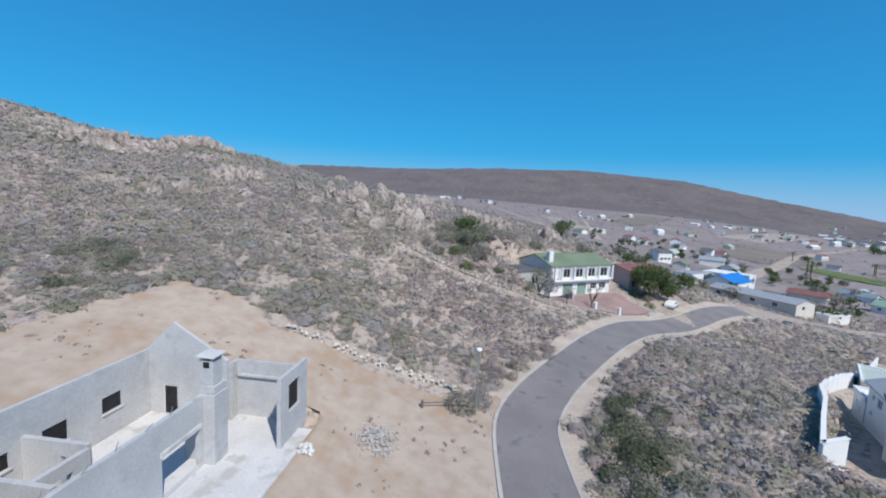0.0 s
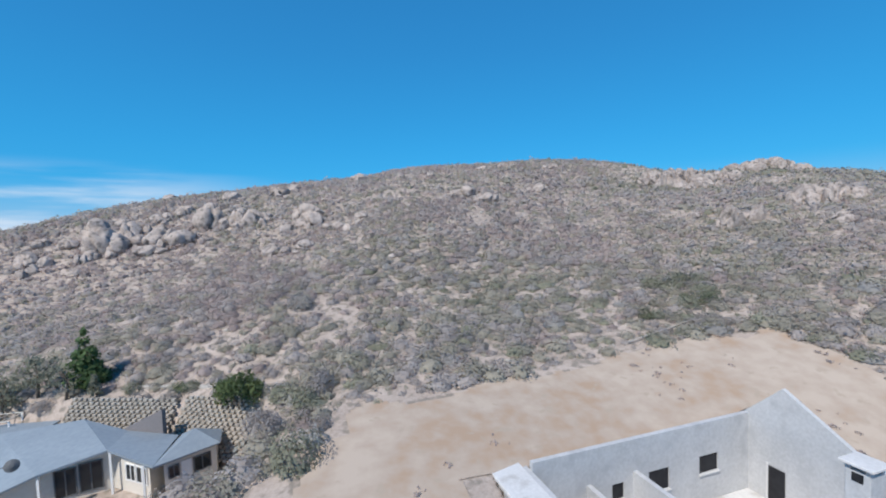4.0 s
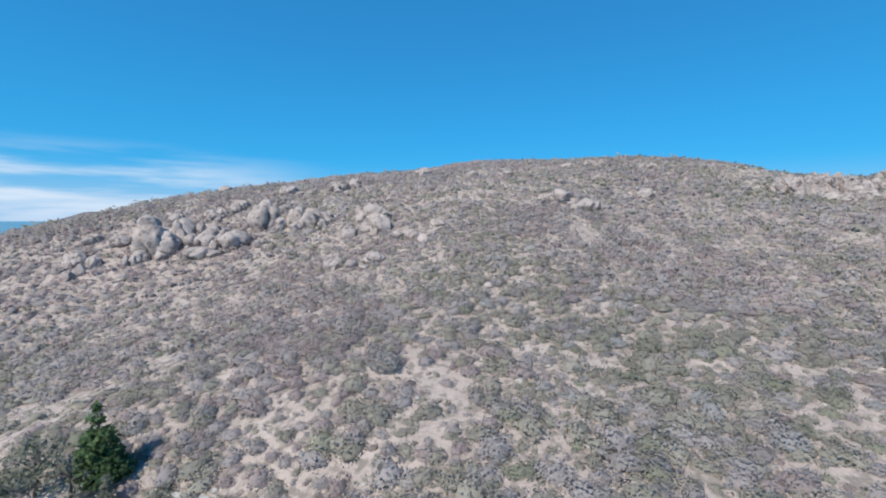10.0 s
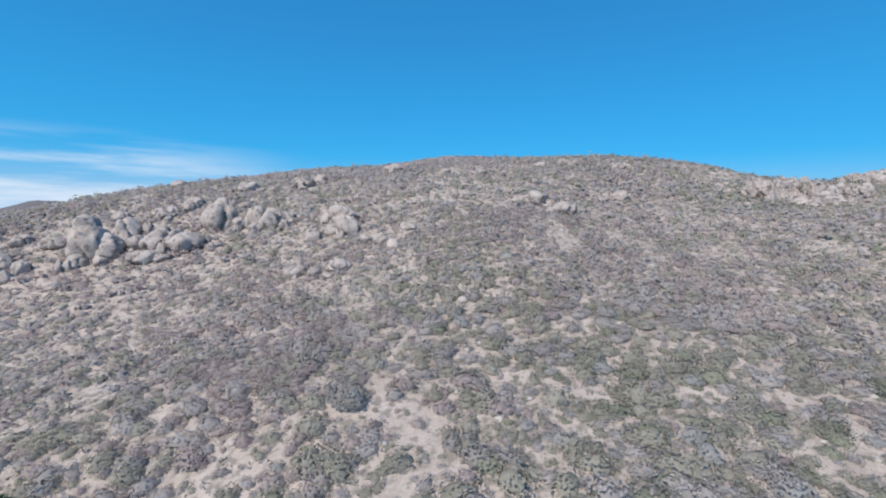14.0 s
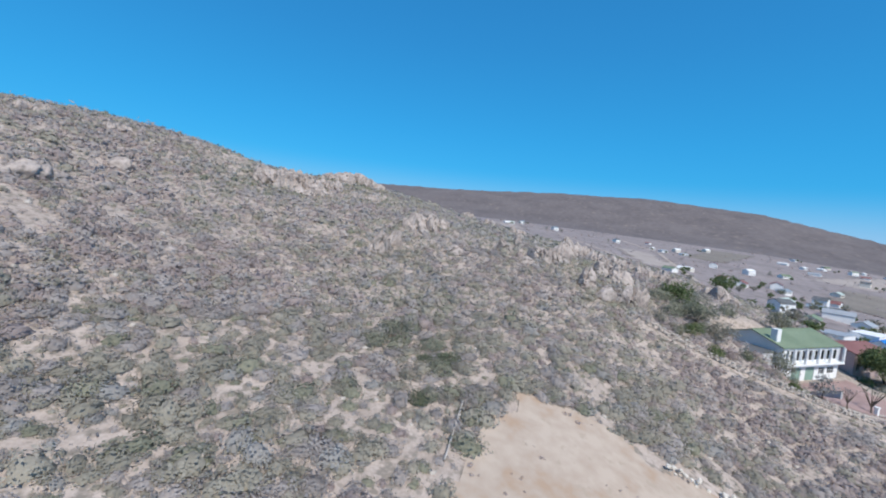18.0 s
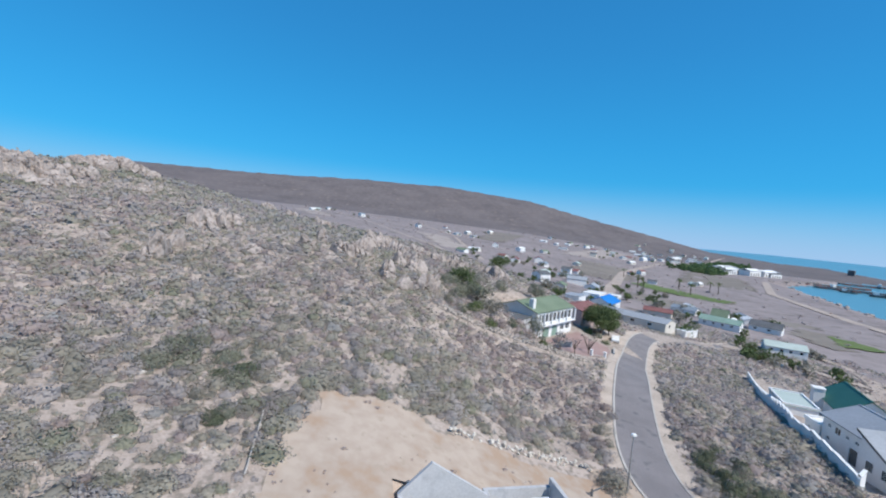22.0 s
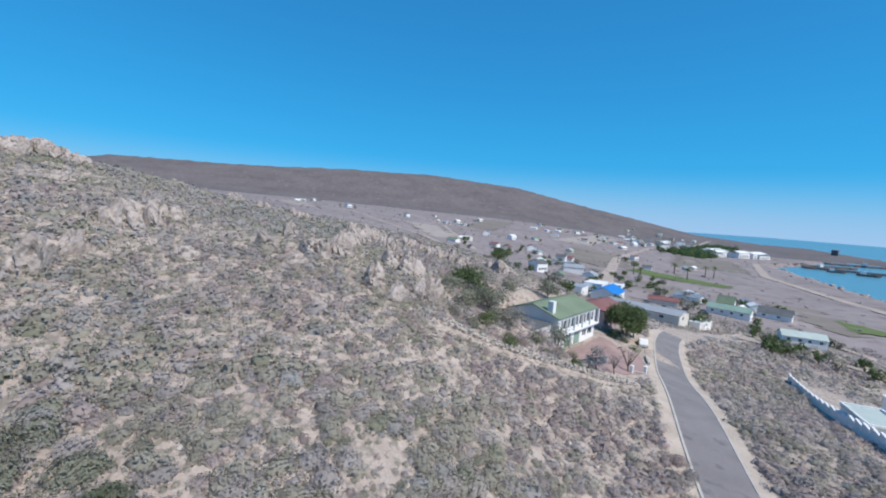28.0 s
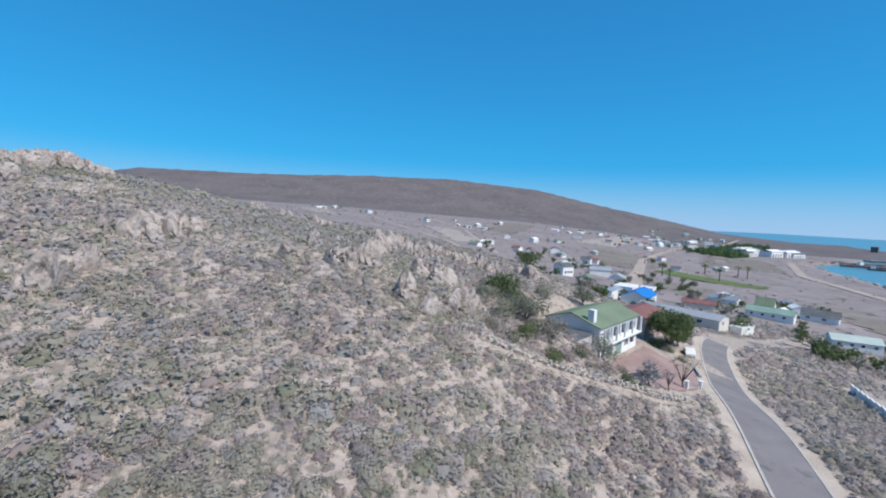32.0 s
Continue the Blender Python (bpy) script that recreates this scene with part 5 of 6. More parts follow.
garden_retainer(((73.5, -10.5), (69.5, -12.6), (65.5, -15.2)), 1.1, "sloping grey retaining wall between garden and drive")
garden_retainer(((79.5, -33.4), (74.5, -30.0)), 0.4, "low wall at the drive's edge")
for px, py in ((64.2, -18.3), (66.6, -22.6)):
    post = thing("gate_post", px, py, gz(px, py), -55, "short white gate post beside the paved drive", "post", "white gate posts")
    part("shaft", boxes((-0.2, 0.2, -0.2, 0.2, -0.3, 0.95), bevel=0.02), WHITE, post)
    part("cap", boxes((-0.27, 0.27, -0.27, 0.27, 0.95, 1.08), bevel=0.02), WHITE, post)
rubble_wall(((64.2, -18.3), (66.4, -22.2)), 0.4, 0.3, 0.4, "low planted stone edging between gate posts", 8, rows=1)

tree("tree", 87.6, -35.2, 6.8, 5.0, 21, LEAF, "dense dark green round tree by the road bend", density=150, size=0.19, trunk=0.06)
tree("tree", 90.8, -39.5, 4.6, 2.8, 22, LEAF, "small leafy tree beside the road bend", density=80, size=0.17, trunk=0.2)
tree("bare_tree", 64.2, -17.8, 3.8, 2.2, 23, SHRUB_OLIVE, "thin bare-limbed tree beside the drive", density=14, size=0.12, trunk=0.2, form="wispy")
tree("bare_tree", 61.6, -13.6, 2.6, 1.3, 24, SHRUB_BROWN, "leafless sapling beside the stone wall", density=8, size=0.1, trunk=0.25, form="wispy")
tree("tree", 61.8, -11.0, 3.0, 1.5, 25, SHRUB_BLUE, "grey-leaved small tree by the stone wall", density=80, size=0.14, trunk=0.25)
tree("tree", 71.2, -10.6, 6.6, 2.7, 26, SHRUB_GREEN, "wispy yellow-green tree in front of the annex", density=90, size=0.12, trunk=0.25)
tree("tree", 66.2, -0.6, 2.8, 2.2, 27, SHRUB_OLIVE, "low olive garden tree above the villa", density=150, size=0.11, trunk=0.15)
tree("tree", 69.2, 1.6, 2.9, 2.6, 28, SHRUB_GREEN, "low wide green garden tree above the villa", density=110, size=0.13, trunk=0.15)
tree("tree", 76.5, 2.5, 3.6, 2.8, 29, LEAF, "green garden tree behind the villa", density=70, size=0.17, trunk=0.2)
tree("tree", 100.3, -23.8, 4.2, 2.8, 30, SHRUB_GREEN, "rounded green tree behind the villa", density=60, size=0.18, trunk=0.2)
tree("tree", 128.7, -22.9, 5.4, 3.8, 31, LEAF, "dark green tree between granite outcrops", density=40, size=0.22, trunk=0.2)
for k, (bx, by, br, lm, lab) in enumerate((
        (61.5, 1.5, 1.3, LEAF, "dark green bush inside the stone wall"), (62.5, -0.8, 1.0, SHRUB_BROWN, "brown dry bush inside the stone wall"),
        (61.8, -3.6, 0.9, SHRUB_GREEN, "green bush inside the stone wall"), (62.2, -5.6, 1.0, SHRUB_OLIVE, "yellowish bush inside the stone wall"),
        (61.4, -7.6, 0.8, LEAF, "dark green bush inside the stone wall"), (65.0, 3.5, 1.6, LEAF, "wide green bush in the garden"),
        (67.5, 1.5, 1.5, SHRUB_GREEN, "wide green bush in the garden"), (71.0, 3.5, 1.9, SHRUB_GREEN, "spreading green bush behind the villa"),
        (75.5, 0.5, 2.1, LEAF, "spreading green bush behind the villa"), (80.5, -3.0, 2.0, SHRUB_GREEN, "spreading green bush behind the villa"),
        (86.8, -31.5, 1.4, LEAF, "garden bush beside the pink house"), (88.3, -34.5, 1.5, SHRUB_OLIVE, "yellowish bush beside the pink house"),
        (85.5, -33.2, 1.1, SHRUB_GREEN, "garden bush beside the pink house"), (82.0, -32.8, 1.0, LEAF, "clipped bush by the drive"))):
    garden_bush(bx, by, br, 40 + k, lm, lab)
tagged(strip("footpath", ((61.2, 10.4), (64.5, 8.8), (67, 7.0), (71.5, 4.6), (76, 1.2)), 0.5, -0.5, VERGE, 0.06, 1.0), "pale footpath above the garden", "path", kind="structure")


def car(x, y, turn, label):
    top = thing("car", x, y, gz(x, y) + 0.02, turn, label, "car")
    bm = bmesh.new()
    prism(bm, [(-2.0, 0.35), (2.0, 0.35), (2.05, 0.75), (1.1, 0.9), (0.6, 1.4), (-1.2, 1.42), (-1.9, 0.95), (-2.05, 0.8)], -0.82, 0.82)
    bmesh.ops.bevel(bm, geom=bm.edges[:], offset=0.06, segments=1, affect="EDGES")
    part("body", bm, WHITE, top)
    part("side_window", boxes((-1.0, 0.55, -0.84, -0.823, 0.95, 1.32)), PANEWORK, top)
    part("side_window", boxes((-1.0, 0.55, 0.823, 0.84, 0.95, 1.32)), PANEWORK, top)
    for wx in (-1.25, 1.3):
        for wy in (-0.78, 0.78):
            bm = bmesh.new()
            bmesh.ops.create_cone(bm, cap_ends=True, segments=14, radius1=0.34, radius2=0.34, depth=0.22, matrix=Matrix.Translation((wx, wy, 0.34)) @ Matrix.Rotation(radians(90), 4, "X"))
            w = part("wheel", bm, DARKROOF, top)
            bm = bmesh.new()
            bmesh.ops.create_cone(bm, cap_ends=True, segments=10, radius1=0.2, radius2=0.2, depth=0.24, matrix=Matrix.Translation((wx, wy, 0.34)) @ Matrix.Rotation(radians(90), 4, "X"))
            part("rim", bm, STEEL, w)


car(86.8, -38.6, -35, "white parked car under the tree by the road bend")

# ---- street lamp and pole ----
lamp = thing("street_lamp", 30.2, -1.5, gz(30.2, -1.5), 0, "slim steel street lamp with a white globe head beside the plot", "street lamp")
bm = bmesh.new()
limb(bm, (0, 0, -0.3), (0, 0, 5.2), 0.085, 0.055, 10)
part("pole", bm, STEEL, lamp)
bm = bmesh.new()
bmesh.ops.create_uvsphere(bm, u_segments=12, v_segments=8, radius=0.24, matrix=Matrix.Translation((0, 0, 5.36)) @ Matrix.Diagonal((1, 1, 0.7, 1)))
part("globe", bm, WHITE, lamp, "white lamp globe")
part("collar", boxes((-0.09, 0.09, -0.09, 0.09, 5.12, 5.24)), STEEL, lamp)
garden_bush(30.8, -0.4, 1.5, 71, SHRUB_OLIVE, "olive bush at the foot of the street lamp")
garden_bush(32.0, -1.6, 1.3, 72, SHRUB_BLUE, "grey-green bush at the foot of the street lamp")
barrier = thing("pipe_barrier", 29.2, 2.6, gz(29.2, 2.6), -62, "fallen dark pipe propped on a stub post", "pipe")
bm = bmesh.new()
limb(bm, (0, 0, 0.45), (3.4, 0, 0.1), 0.05, 0.05)
part("pipe", bm, DARKROOF, barrier)
bm = bmesh.new()
limb(bm, (0, 0, -0.2), (0, 0, 0.65), 0.12, 0.1)
part("post", bm, DARKROOF, barrier)
# bushes beside the road and on the slope above the plot
for k, (bx, by, br, lm, lab) in enumerate((
        (25.5, -12.6, 1.6, SCRUBGREEN, "dark green bush beside the road"), (27.6, -13.6, 1.4, SCRUBGREEN, "dark green bush beside the road"),
        (29.4, -12.0, 1.3, SCRUBGREEN, "dark green bush beside the road"), (31.2, -13.4, 1.5, SCRUBGREEN, "dark green bush beside the road"),
        (33.4, -12.8, 1.1, SCRUBGREEN, "dark green bush beside the road"), (28.4, -15.4, 1.2, SHRUB_GREEN, "olive green bush beside the road"),
        (24.0, -14.6, 1.4, SHRUB_GREEN, "olive green bush beside the road"), (35.6, -14.6, 1.0, SHRUB_GREEN, "olive green bush beside the road"),
        (22.4, -11.6, 1.2, SCRUBGREEN, "dark green bush beside the road"), (32.0, -15.8, 1.0, SHRUB_OLIVE, "olive bush beside the road"),
        (34.6, 35.5, 1.5, SHRUB_GREEN, "green bush on the slope above the plot"), (36.2, 36.8, 1.3, SHRUB_GREEN, "green bush on the slope above the plot"),
        (37.4, 35.4, 1.2, SHRUB_GREEN, "green bush on the slope above the plot"), (33.2, 37.2, 1.2, SHRUB_GREEN, "green bush on the slope above the plot"))):
    garden_bush(bx, by, br, 400 + k, lm, lab, br * 0.9, group="bushes by the road" if by < 0 else "green bushes on the slope")
for k, (bx, by, br, lm, lab) in enumerate((
        (62.5, 6.0, 1.3, SHRUB_GREEN, "green bush inside the stone wall"), (64.0, 8.0, 1.2, SHRUB_OLIVE, "olive bush above the garden"), (68.0, 5.5, 1.8, SHRUB_GREEN, "wide green bush in the garden"),
        (73.5, 6.0, 2.0, SHRUB_GREEN, "spreading green bush above the villa"), (79.0, 3.5, 2.2, SHRUB_OLIVE, "spreading olive bush above the villa"), (84.5, -0.5, 2.2, SHRUB_GREEN, "spreading green bush behind the villa"),
        (90.0, -5.0, 2.4, SHRUB_OLIVE, "spreading olive bush behind the villa"), (95.0, -12.0, 2.2, SHRUB_GREEN, "spreading green bush behind the villa"), (64.5, -3.4, 1.2, SCRUBGREEN, "green bush beside the garden wall"),
        (63.2, -8.4, 0.8, SHRUB_GREEN, "small green bush along the drive"), (64.6, -10.4, 0.7, SCRUBGREEN, "small green bush along the drive"), (66.0, -11.8, 0.7, SHRUB_OLIVE, "small olive bush along the drive"))):
    garden_bush(bx, by, br, 440 + k, lm, lab)
garden_bush(-0.1, 46.6, 1.7, 470, SHRUB_BLUE, "big blue-grey bush standing on the slope", 1.5)
for k, (bx, by, br) in enumerate(((34.9, 32.5, 1.4), (33.3, 30.9, 1.2), (32.8, 29.7, 1.0), (31.4, 31.1, 1.2), (32.5, 32.5, 0.8), (29.6, 33.1, 1.0), (27.8, 30.9, 1.0), (26.9, 31.3, 0.9), (28.3, 29.7, 0.9), (36.3, 30.6, 0.8), (30.0, 28.0, 1.0), (28.9, 28.2, 0.9), (30.6, 27.3, 0.8))):
    garden_bush(bx, by, br, 500 + k, (SHRUB_GREEN, SCRUBGREEN, SHRUB_OLIVE)[k % 3] if k < 10 else SHRUB_GREY, "soft %s bush on the slope above the plot" % (("green", "dark green", "olive")[k % 3] if k < 10 else "dry grey"), br * 0.85, "bushes above the plot")
for k, (bx, by, br) in enumerate(((37.9, -3.4, 1.1), (40.2, -5.2, 1.2), (42.9, -7.1, 1.0), (45.1, -8.8, 1.1), (37.7, -4.6, 0.8), (43.4, -8.7, 0.9), (38.6, -2.2, 0.8), (39.0, -0.9, 0.7))):
    garden_bush(bx, by, br, 540 + k, (SHRUB_BROWN, SHRUB_OLIVE, SHRUB_GREY)[k % 3], "dry %s bush above the road verge" % ("brown", "olive", "grey")[k % 3], br * 0.85, "bushes above the verge")
for k, (bx, by, br) in enumerate(((26.9, -10.1, 1.1), (24.5, -10.4, 1.2), (27.1, -12.3, 1.2), (31.1, -12.6, 1.1), (29.7, -13.8, 1.2), (34.9, -14.5, 1.0), (32.8, -16.4, 1.1), (26.7, -13.9, 1.2), (23.7, -11.9, 1.2), (23.9, -14.1, 1.0), (34.8, -13.1, 0.9), (35.6, -16.0, 0.9))):
    garden_bush(bx, by, br, 570 + k, SCRUBGREEN if k % 4 else SHRUB_GREEN, "dense %s bush at the road's edge" % ("dark green" if k % 4 else "grey-green"), br * 0.95, "bushes by the road")


# ---- the unfinished house ----
ruin = thing("unfinished_house", 0, 0, 0, 0, "roofless unfinished grey plastered house shell with a fireplace", "house shell")
Z0, ZT, TH = 4.4, 8.4, 0.25


def shell_wall(name, x1, y1, x2, y2, z0, z1, holes=(), label="", thick=TH):
    d = math.hypot(x2 - x1, y2 - y1)
    bm = bmesh.new()
    holed_wall(bm, d, z0, z1, thick, holes)
    bmesh.ops.transform(bm, matrix=Matrix.Translation((x1, y1, 0)) @ Matrix.Rotation(math.atan2(y2 - y1, x2 - x1), 4, "Z"), verts=bm.verts)
    return part(name, bm, PLASTER, ruin, label)


WINDOWS = ((10.1, 11.2, 5.3, 6.5), (13.6, 14.3, 5.8, 6.6), (15.8, 17.1, 5.65, 6.75), (19.1, 20.4, 5.9, 6.85))
shell_wall("back_wall", 9.3, 19.65, 22.6, 19.65, Z0 - 0.6, 8.6, [(a - 9.3, b - 9.3, c, d) for a, b, c, d in WINDOWS], "long rear wall with four small window openings")
bm = bmesh.new()
outline = [(0, Z0 - 0.6), (5.6, Z0 - 0.6), (5.6, 8.3), (1.95, 10.5), (0, 8.6)]
prism(bm, outline, 0, TH)
bmesh.ops.transform(bm, matrix=Matrix(((0, -1, 0, 22.85), (-1, 0, 0, 19.9), (0, 0, 1, 0), (0, 0, 0, 1))), verts=bm.verts)
bmesh.ops.recalc_face_normals(bm, faces=bm.faces)
part("gable_wall", bm, PLASTER, ruin, "tall gabled end wall")
# no hole here: a dark sheet on the gable paints the doorway's shade
part("doorway_shade", boxes((22.55, 22.594, 17.75, 18.55, 4.45, 6.25)), DARK, ruin, "dark sheet standing in for the shade in a doorway")
part("door_jamb", boxes((22.52, 22.594, 18.55, 18.65, 4.45, 6.35)), SLAB, ruin)
shell_wall("room_wall", 23.65, 9.7, 23.65, 14.3, Z0 - 0.6, 8.1, (), "lower rear wall of the side room")
part("room_return", boxes((22.85, 23.4, 14.05, 14.3, Z0 - 0.6, 8.1)), PLASTER, ruin)
part("ledge", boxes((23.2, 23.4, 9.72, 14.0, 7.1, 7.22)), PLASTER, ruin)
shell_wall("side_wall", 20.2, 9.45, 23.65, 9.45, Z0 - 1.2, 8.6, [(0.95, 2.45, 6.1, 7.85)], "outer side wall with a tall window opening")
# added dark sheet gives the opening its shade; no real boarding
part("opening_shade", boxes((21.2, 22.6, 9.6, 9.64, 6.15, 7.8)), DARK, ruin, "dark sheet standing in for the shade in a window opening")
shell_wall("front_wall", 9.3, 12.7, 18.1, 12.7, Z0 - 0.4, 8.3, [(5.9, 8.5, 4.45, 6.6), (2.3, 3.3, 4.45, 6.5)], "long front wall with a wide door opening")
shell_wall("cross_wall", 18.65, 12.95, 18.65, 14.0, Z0 - 0.4, 7.4)
shell_wall("cross_wall", 15.1, 16.2, 15.1, 19.65, Z0 - 0.4, 7.0, [(0.5, 1.4, 4.45, 6.3)])
shell_wall("cross_wall", 12.4, 15.0, 12.4, 19.65, Z0 - 0.4, 6.9, [(2.4, 3.3, 4.45, 6.3)])
shell_wall("cross_wall", 12.4, 16.0, 14.85, 16.0, Z0 - 0.4, 6.9, [(0.7, 1.6, 4.45, 6.3)])
shell_wall("end_wall", 9.3, 10.6, 9.3, 20.9, Z0 - 0.6, 8.2, [(3.0, 4.2, 5.4, 6.6)], "end wall running out past the rear wall")
shell_wall("end_wall", 7.9, 12.7, 7.9, 20.9, Z0 - 0.6, 8.1, (), "outer wall of the end bay")
part("bay_slab", boxes((7.55, 9.04, 12.4, 21.0, 8.11, 8.27), bevel=0.02), SLAB, ruin, "pale concrete slab capping the end bay")
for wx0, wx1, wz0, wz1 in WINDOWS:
    # added dark sheet in each opening, in place of the shade behind it
    part("opening_shade", boxes((wx0 + 0.003, wx1 - 0.003, 19.72, 19.76, wz0 + 0.003, wz1 - 0.003)), DARK, ruin, "dark sheet standing in for the shade in a window opening")
    part("sill", boxes((wx0 - 0.05, wx1 + 0.05, 19.56, 19.646, wz0 - 0.09, wz0 - 0.01)), SLAB, ruin)
part("slab", boxes((9.35, 22.59, 8.6, 19.64, Z0 - 0.5, Z0), bevel=0.02), SLAB, ruin, "pale concrete floor slab")
part("room_floor", boxes((22.6, 23.39, 9.71, 14.04, Z0 - 0.5, Z0 - 0.003), bevel=0.01), SLAB, ruin)
part("veranda_edge", boxes((9.3, 20.2, 8.35, 8.6, Z0 - 0.9, Z0 + 0.12)), SLAB, ruin)
part("lintel_beam", boxes((15.1, 17.9, 12.62, 12.7, 6.62, 6.85)), SLAB, ruin)
stack = part("fireplace", boxes((18.12, 19.32, 12.1, 13.1, Z0, 8.3), bevel=0.03), PLASTER, ruin, "stepped plastered fireplace block")
part("flue_step", boxes((18.22, 19.32, 12.16, 13.04, 8.3, 8.75), bevel=0.03), PLASTER, stack)
part("chimney", boxes((18.27, 19.07, 12.25, 13.0, 8.75, 10.1), bevel=0.02), PLASTER, stack)
# flat dark plate: the slot's shade is only colour
part("smoke_slot", boxes((18.262, 18.272, 12.45, 12.8, 9.72, 10.05)), DARK, stack, "dark smoke slot below the cap")
part("chimney_cap", boxes((18.12, 19.22, 12.1, 13.15, 10.3, 10.41), bevel=0.02), SLAB, stack)
for cx, cy in ((18.27, 12.25), (18.92, 12.25), (18.27, 12.85), (18.92, 12.85)):
    part("cap_leg", boxes((cx, cx + 0.15, cy, cy + 0.15, 10.1, 10.3)), PLASTER, stack)
# flat dark plates: the shade of the two recesses is only colour
part("hearth_opening", boxes((19.322, 19.33, 12.3, 12.95, 5.1, 5.9)), DARK, stack, "dark hearth recess")
part("hearth_opening", boxes((19.322, 19.33, 12.3, 12.95, 6.2, 6.8)), DARK, stack, "dark oven recess")
for k in range(8):
    part("brick", boxes((22.62, 22.82, 16.35 - k * 0.27, 16.53 - k * 0.27, 9.12 - k * 0.164, 9.26 - k * 0.164 + 0.02 * (k % 3))), RUBBLE, ruin, "loose grey brick on the gable head")
for k in range(6):
    bm = bmesh.new()
    limb(bm, (9.9 + k * 1.5, 12.82, 8.25), (10.0 + k * 1.5, 12.75 - 0.25 * (k % 2), 8.7), 0.02, 0.015, 5)
    part("roof_strap", bm, STEEL, ruin, "bent steel roof strap")


def heap(name, x, y, radius, count, size, material, label, category, seed):
    """A low heap of broken pieces, each a part."""
    g = random.Random(seed)
    top = thing(name, x, y, gz(x, y) + 0.05, 0, label, category)
    shapes = []
    for k in range(5):
        bm = bmesh.new()
        bmesh.ops.create_icosphere(bm, subdivisions=1, radius=0.5)
        for v in bm.verts:
            v.co = Vector((v.co.x * g.uniform(0.6, 1.3), v.co.y * g.uniform(0.6, 1.2), v.co.z * g.uniform(0.5, 1.0)))
        me = bpy.data.meshes.new("piece")
        bm.to_mesh(me)
        bm.free()
        me.materials.append(material)
        shapes.append(me)
    for k in range(count):
        a, r = g.uniform(0, 6.283), radius * math.sqrt(g.uniform(0, 1)) * g.uniform(0.6, 1.1)
        ob = new("piece", shapes[k % 5])
        ob.parent = top
        s = size * g.uniform(0.5, 1.5)
        px, py = r * math.cos(a) * 1.25, r * math.sin(a)
        ob.matrix_basis = pose(px, py, gz(x + px, y + py) - gz(x, y) + 0.25 * size + max(0, 0.22 * (1 - r / radius)), g.uniform(0, 90), g.uniform(0, 90), g.uniform(0, 360)) @ Matrix.Diagonal((s, s, s, 1))


heap("rubble_heap", 23.6, 4.6, 1.6, 290, 0.17, RUBBLE, "low heap of grey building rubble on the sand", "rubble", 1)
heap("rubble_heap", 20.4, 8.0, 0.5, 20, 0.3, SLAB, "broken white blocks below the side wall", "rubble", 2)
heap("rubble_heap", 16.6, 6.2, 0.5, 24, 0.3, STONE, "small heap of pale stones on the sand", "rubble", 3)

# ---- the house in the hollow ----


def solid_walls(parent, corners, zb, material):
    """One closed wall body over a footprint of corners (x, y, top)."""
    bm = bmesh.new()
    low = [bm.verts.new((x, y, zb)) for x, y, z in corners]
    high = [bm.verts.new((x, y, z)) for x, y, z in corners]
    n = len(corners)
    for i in range(n):
        bm.faces.new((low[i], low[(i + 1) % n], high[(i + 1) % n], high[i]))
    bmesh.ops.triangulate(bm, faces=[bm.faces.new(high)])
    bmesh.ops.recalc_face_normals(bm, faces=bm.faces)
    return part("wall", bm, material, parent)


def sheet_roof(parent, points, faces, thick, material, name="roof"):
    """A thin folded roof sheet."""
    bm = bmesh.new()
    v = [bm.verts.new(p) for p in points]
    made = [bm.faces.new([v[i] for i in f]) for f in faces]
    bmesh.ops.recalc_face_normals(bm, faces=made)
    if sum(f.normal.z for f in made) < 0:
        bmesh.ops.reverse_faces(bm, faces=made)
    bmesh.ops.solidify(bm, geom=made, thickness=thick)
    return part(name, bm, material, parent)


def wall_window(parent, p, q, a, b, z0, z1, frame, tint=PANEWORK):
    """A framed pane on the outside of the wall from p to q, from a to b metres along it."""
    d = math.hypot(q[0] - p[0], q[1] - p[1])
    m = Matrix.Translation((p[0], p[1], 0)) @ Matrix.Rotation(math.atan2(q[1] - p[1], q[0] - p[0]), 4, "Z")
    bm = boxes((a, b, -0.03, -0.005, z0, z1))
    bmesh.ops.transform(bm, matrix=m, verts=bm.verts)
    w = part("window", bm, tint, parent, "dark window glass")
    mid = (a + b) / 2
    bm = boxes((a - 0.06, a, -0.07, 0, z0 - 0.06, z1 + 0.06), (b, b + 0.06, -0.07, 0, z0 - 0.06, z1 + 0.06), (a, b, -0.07, 0, z0 - 0.06, z0), (a, b, -0.07, 0, z1, z1 + 0.06), (mid - 0.03, mid + 0.03, -0.06, -0.031, z0, z1))
    bmesh.ops.transform(bm, matrix=m, verts=bm.verts)
    part("window_frame", bm, frame, w)


hollow = tagged(new("bungalow"), "cream bungalow with a folded blue-grey sheet roof in the hollow", "house")
solid_walls(hollow, [(-16.2, 31.9, 5.7), (-14.2, 32.3, 6.3), (-11.1, 32.9, 6.8), (-8.7, 30.9, 6.35), (-8.1, 33.4, 6.35), (-11.0, 35.1, 6.5), (-14.0, 36.6, 7.0), (-18.4, 37.4, 6.6)], 4.0, CREAM)
sheet_roof(hollow, [(-11.1, 32.2, 7.05), (-14.1, 37.1, 7.3), (-8.3, 30.1, 6.6), (-11.1, 35.4, 6.75), (-7.9, 33.8, 6.6), (-14.2, 31.7, 6.5), (-16.6, 31.4, 5.7), (-19.0, 38.0, 6.8)], [(0, 2, 4), (0, 4, 3), (0, 3, 1), (0, 1, 7, 5), (5, 7, 6)], 0.12, BLUEGREY)
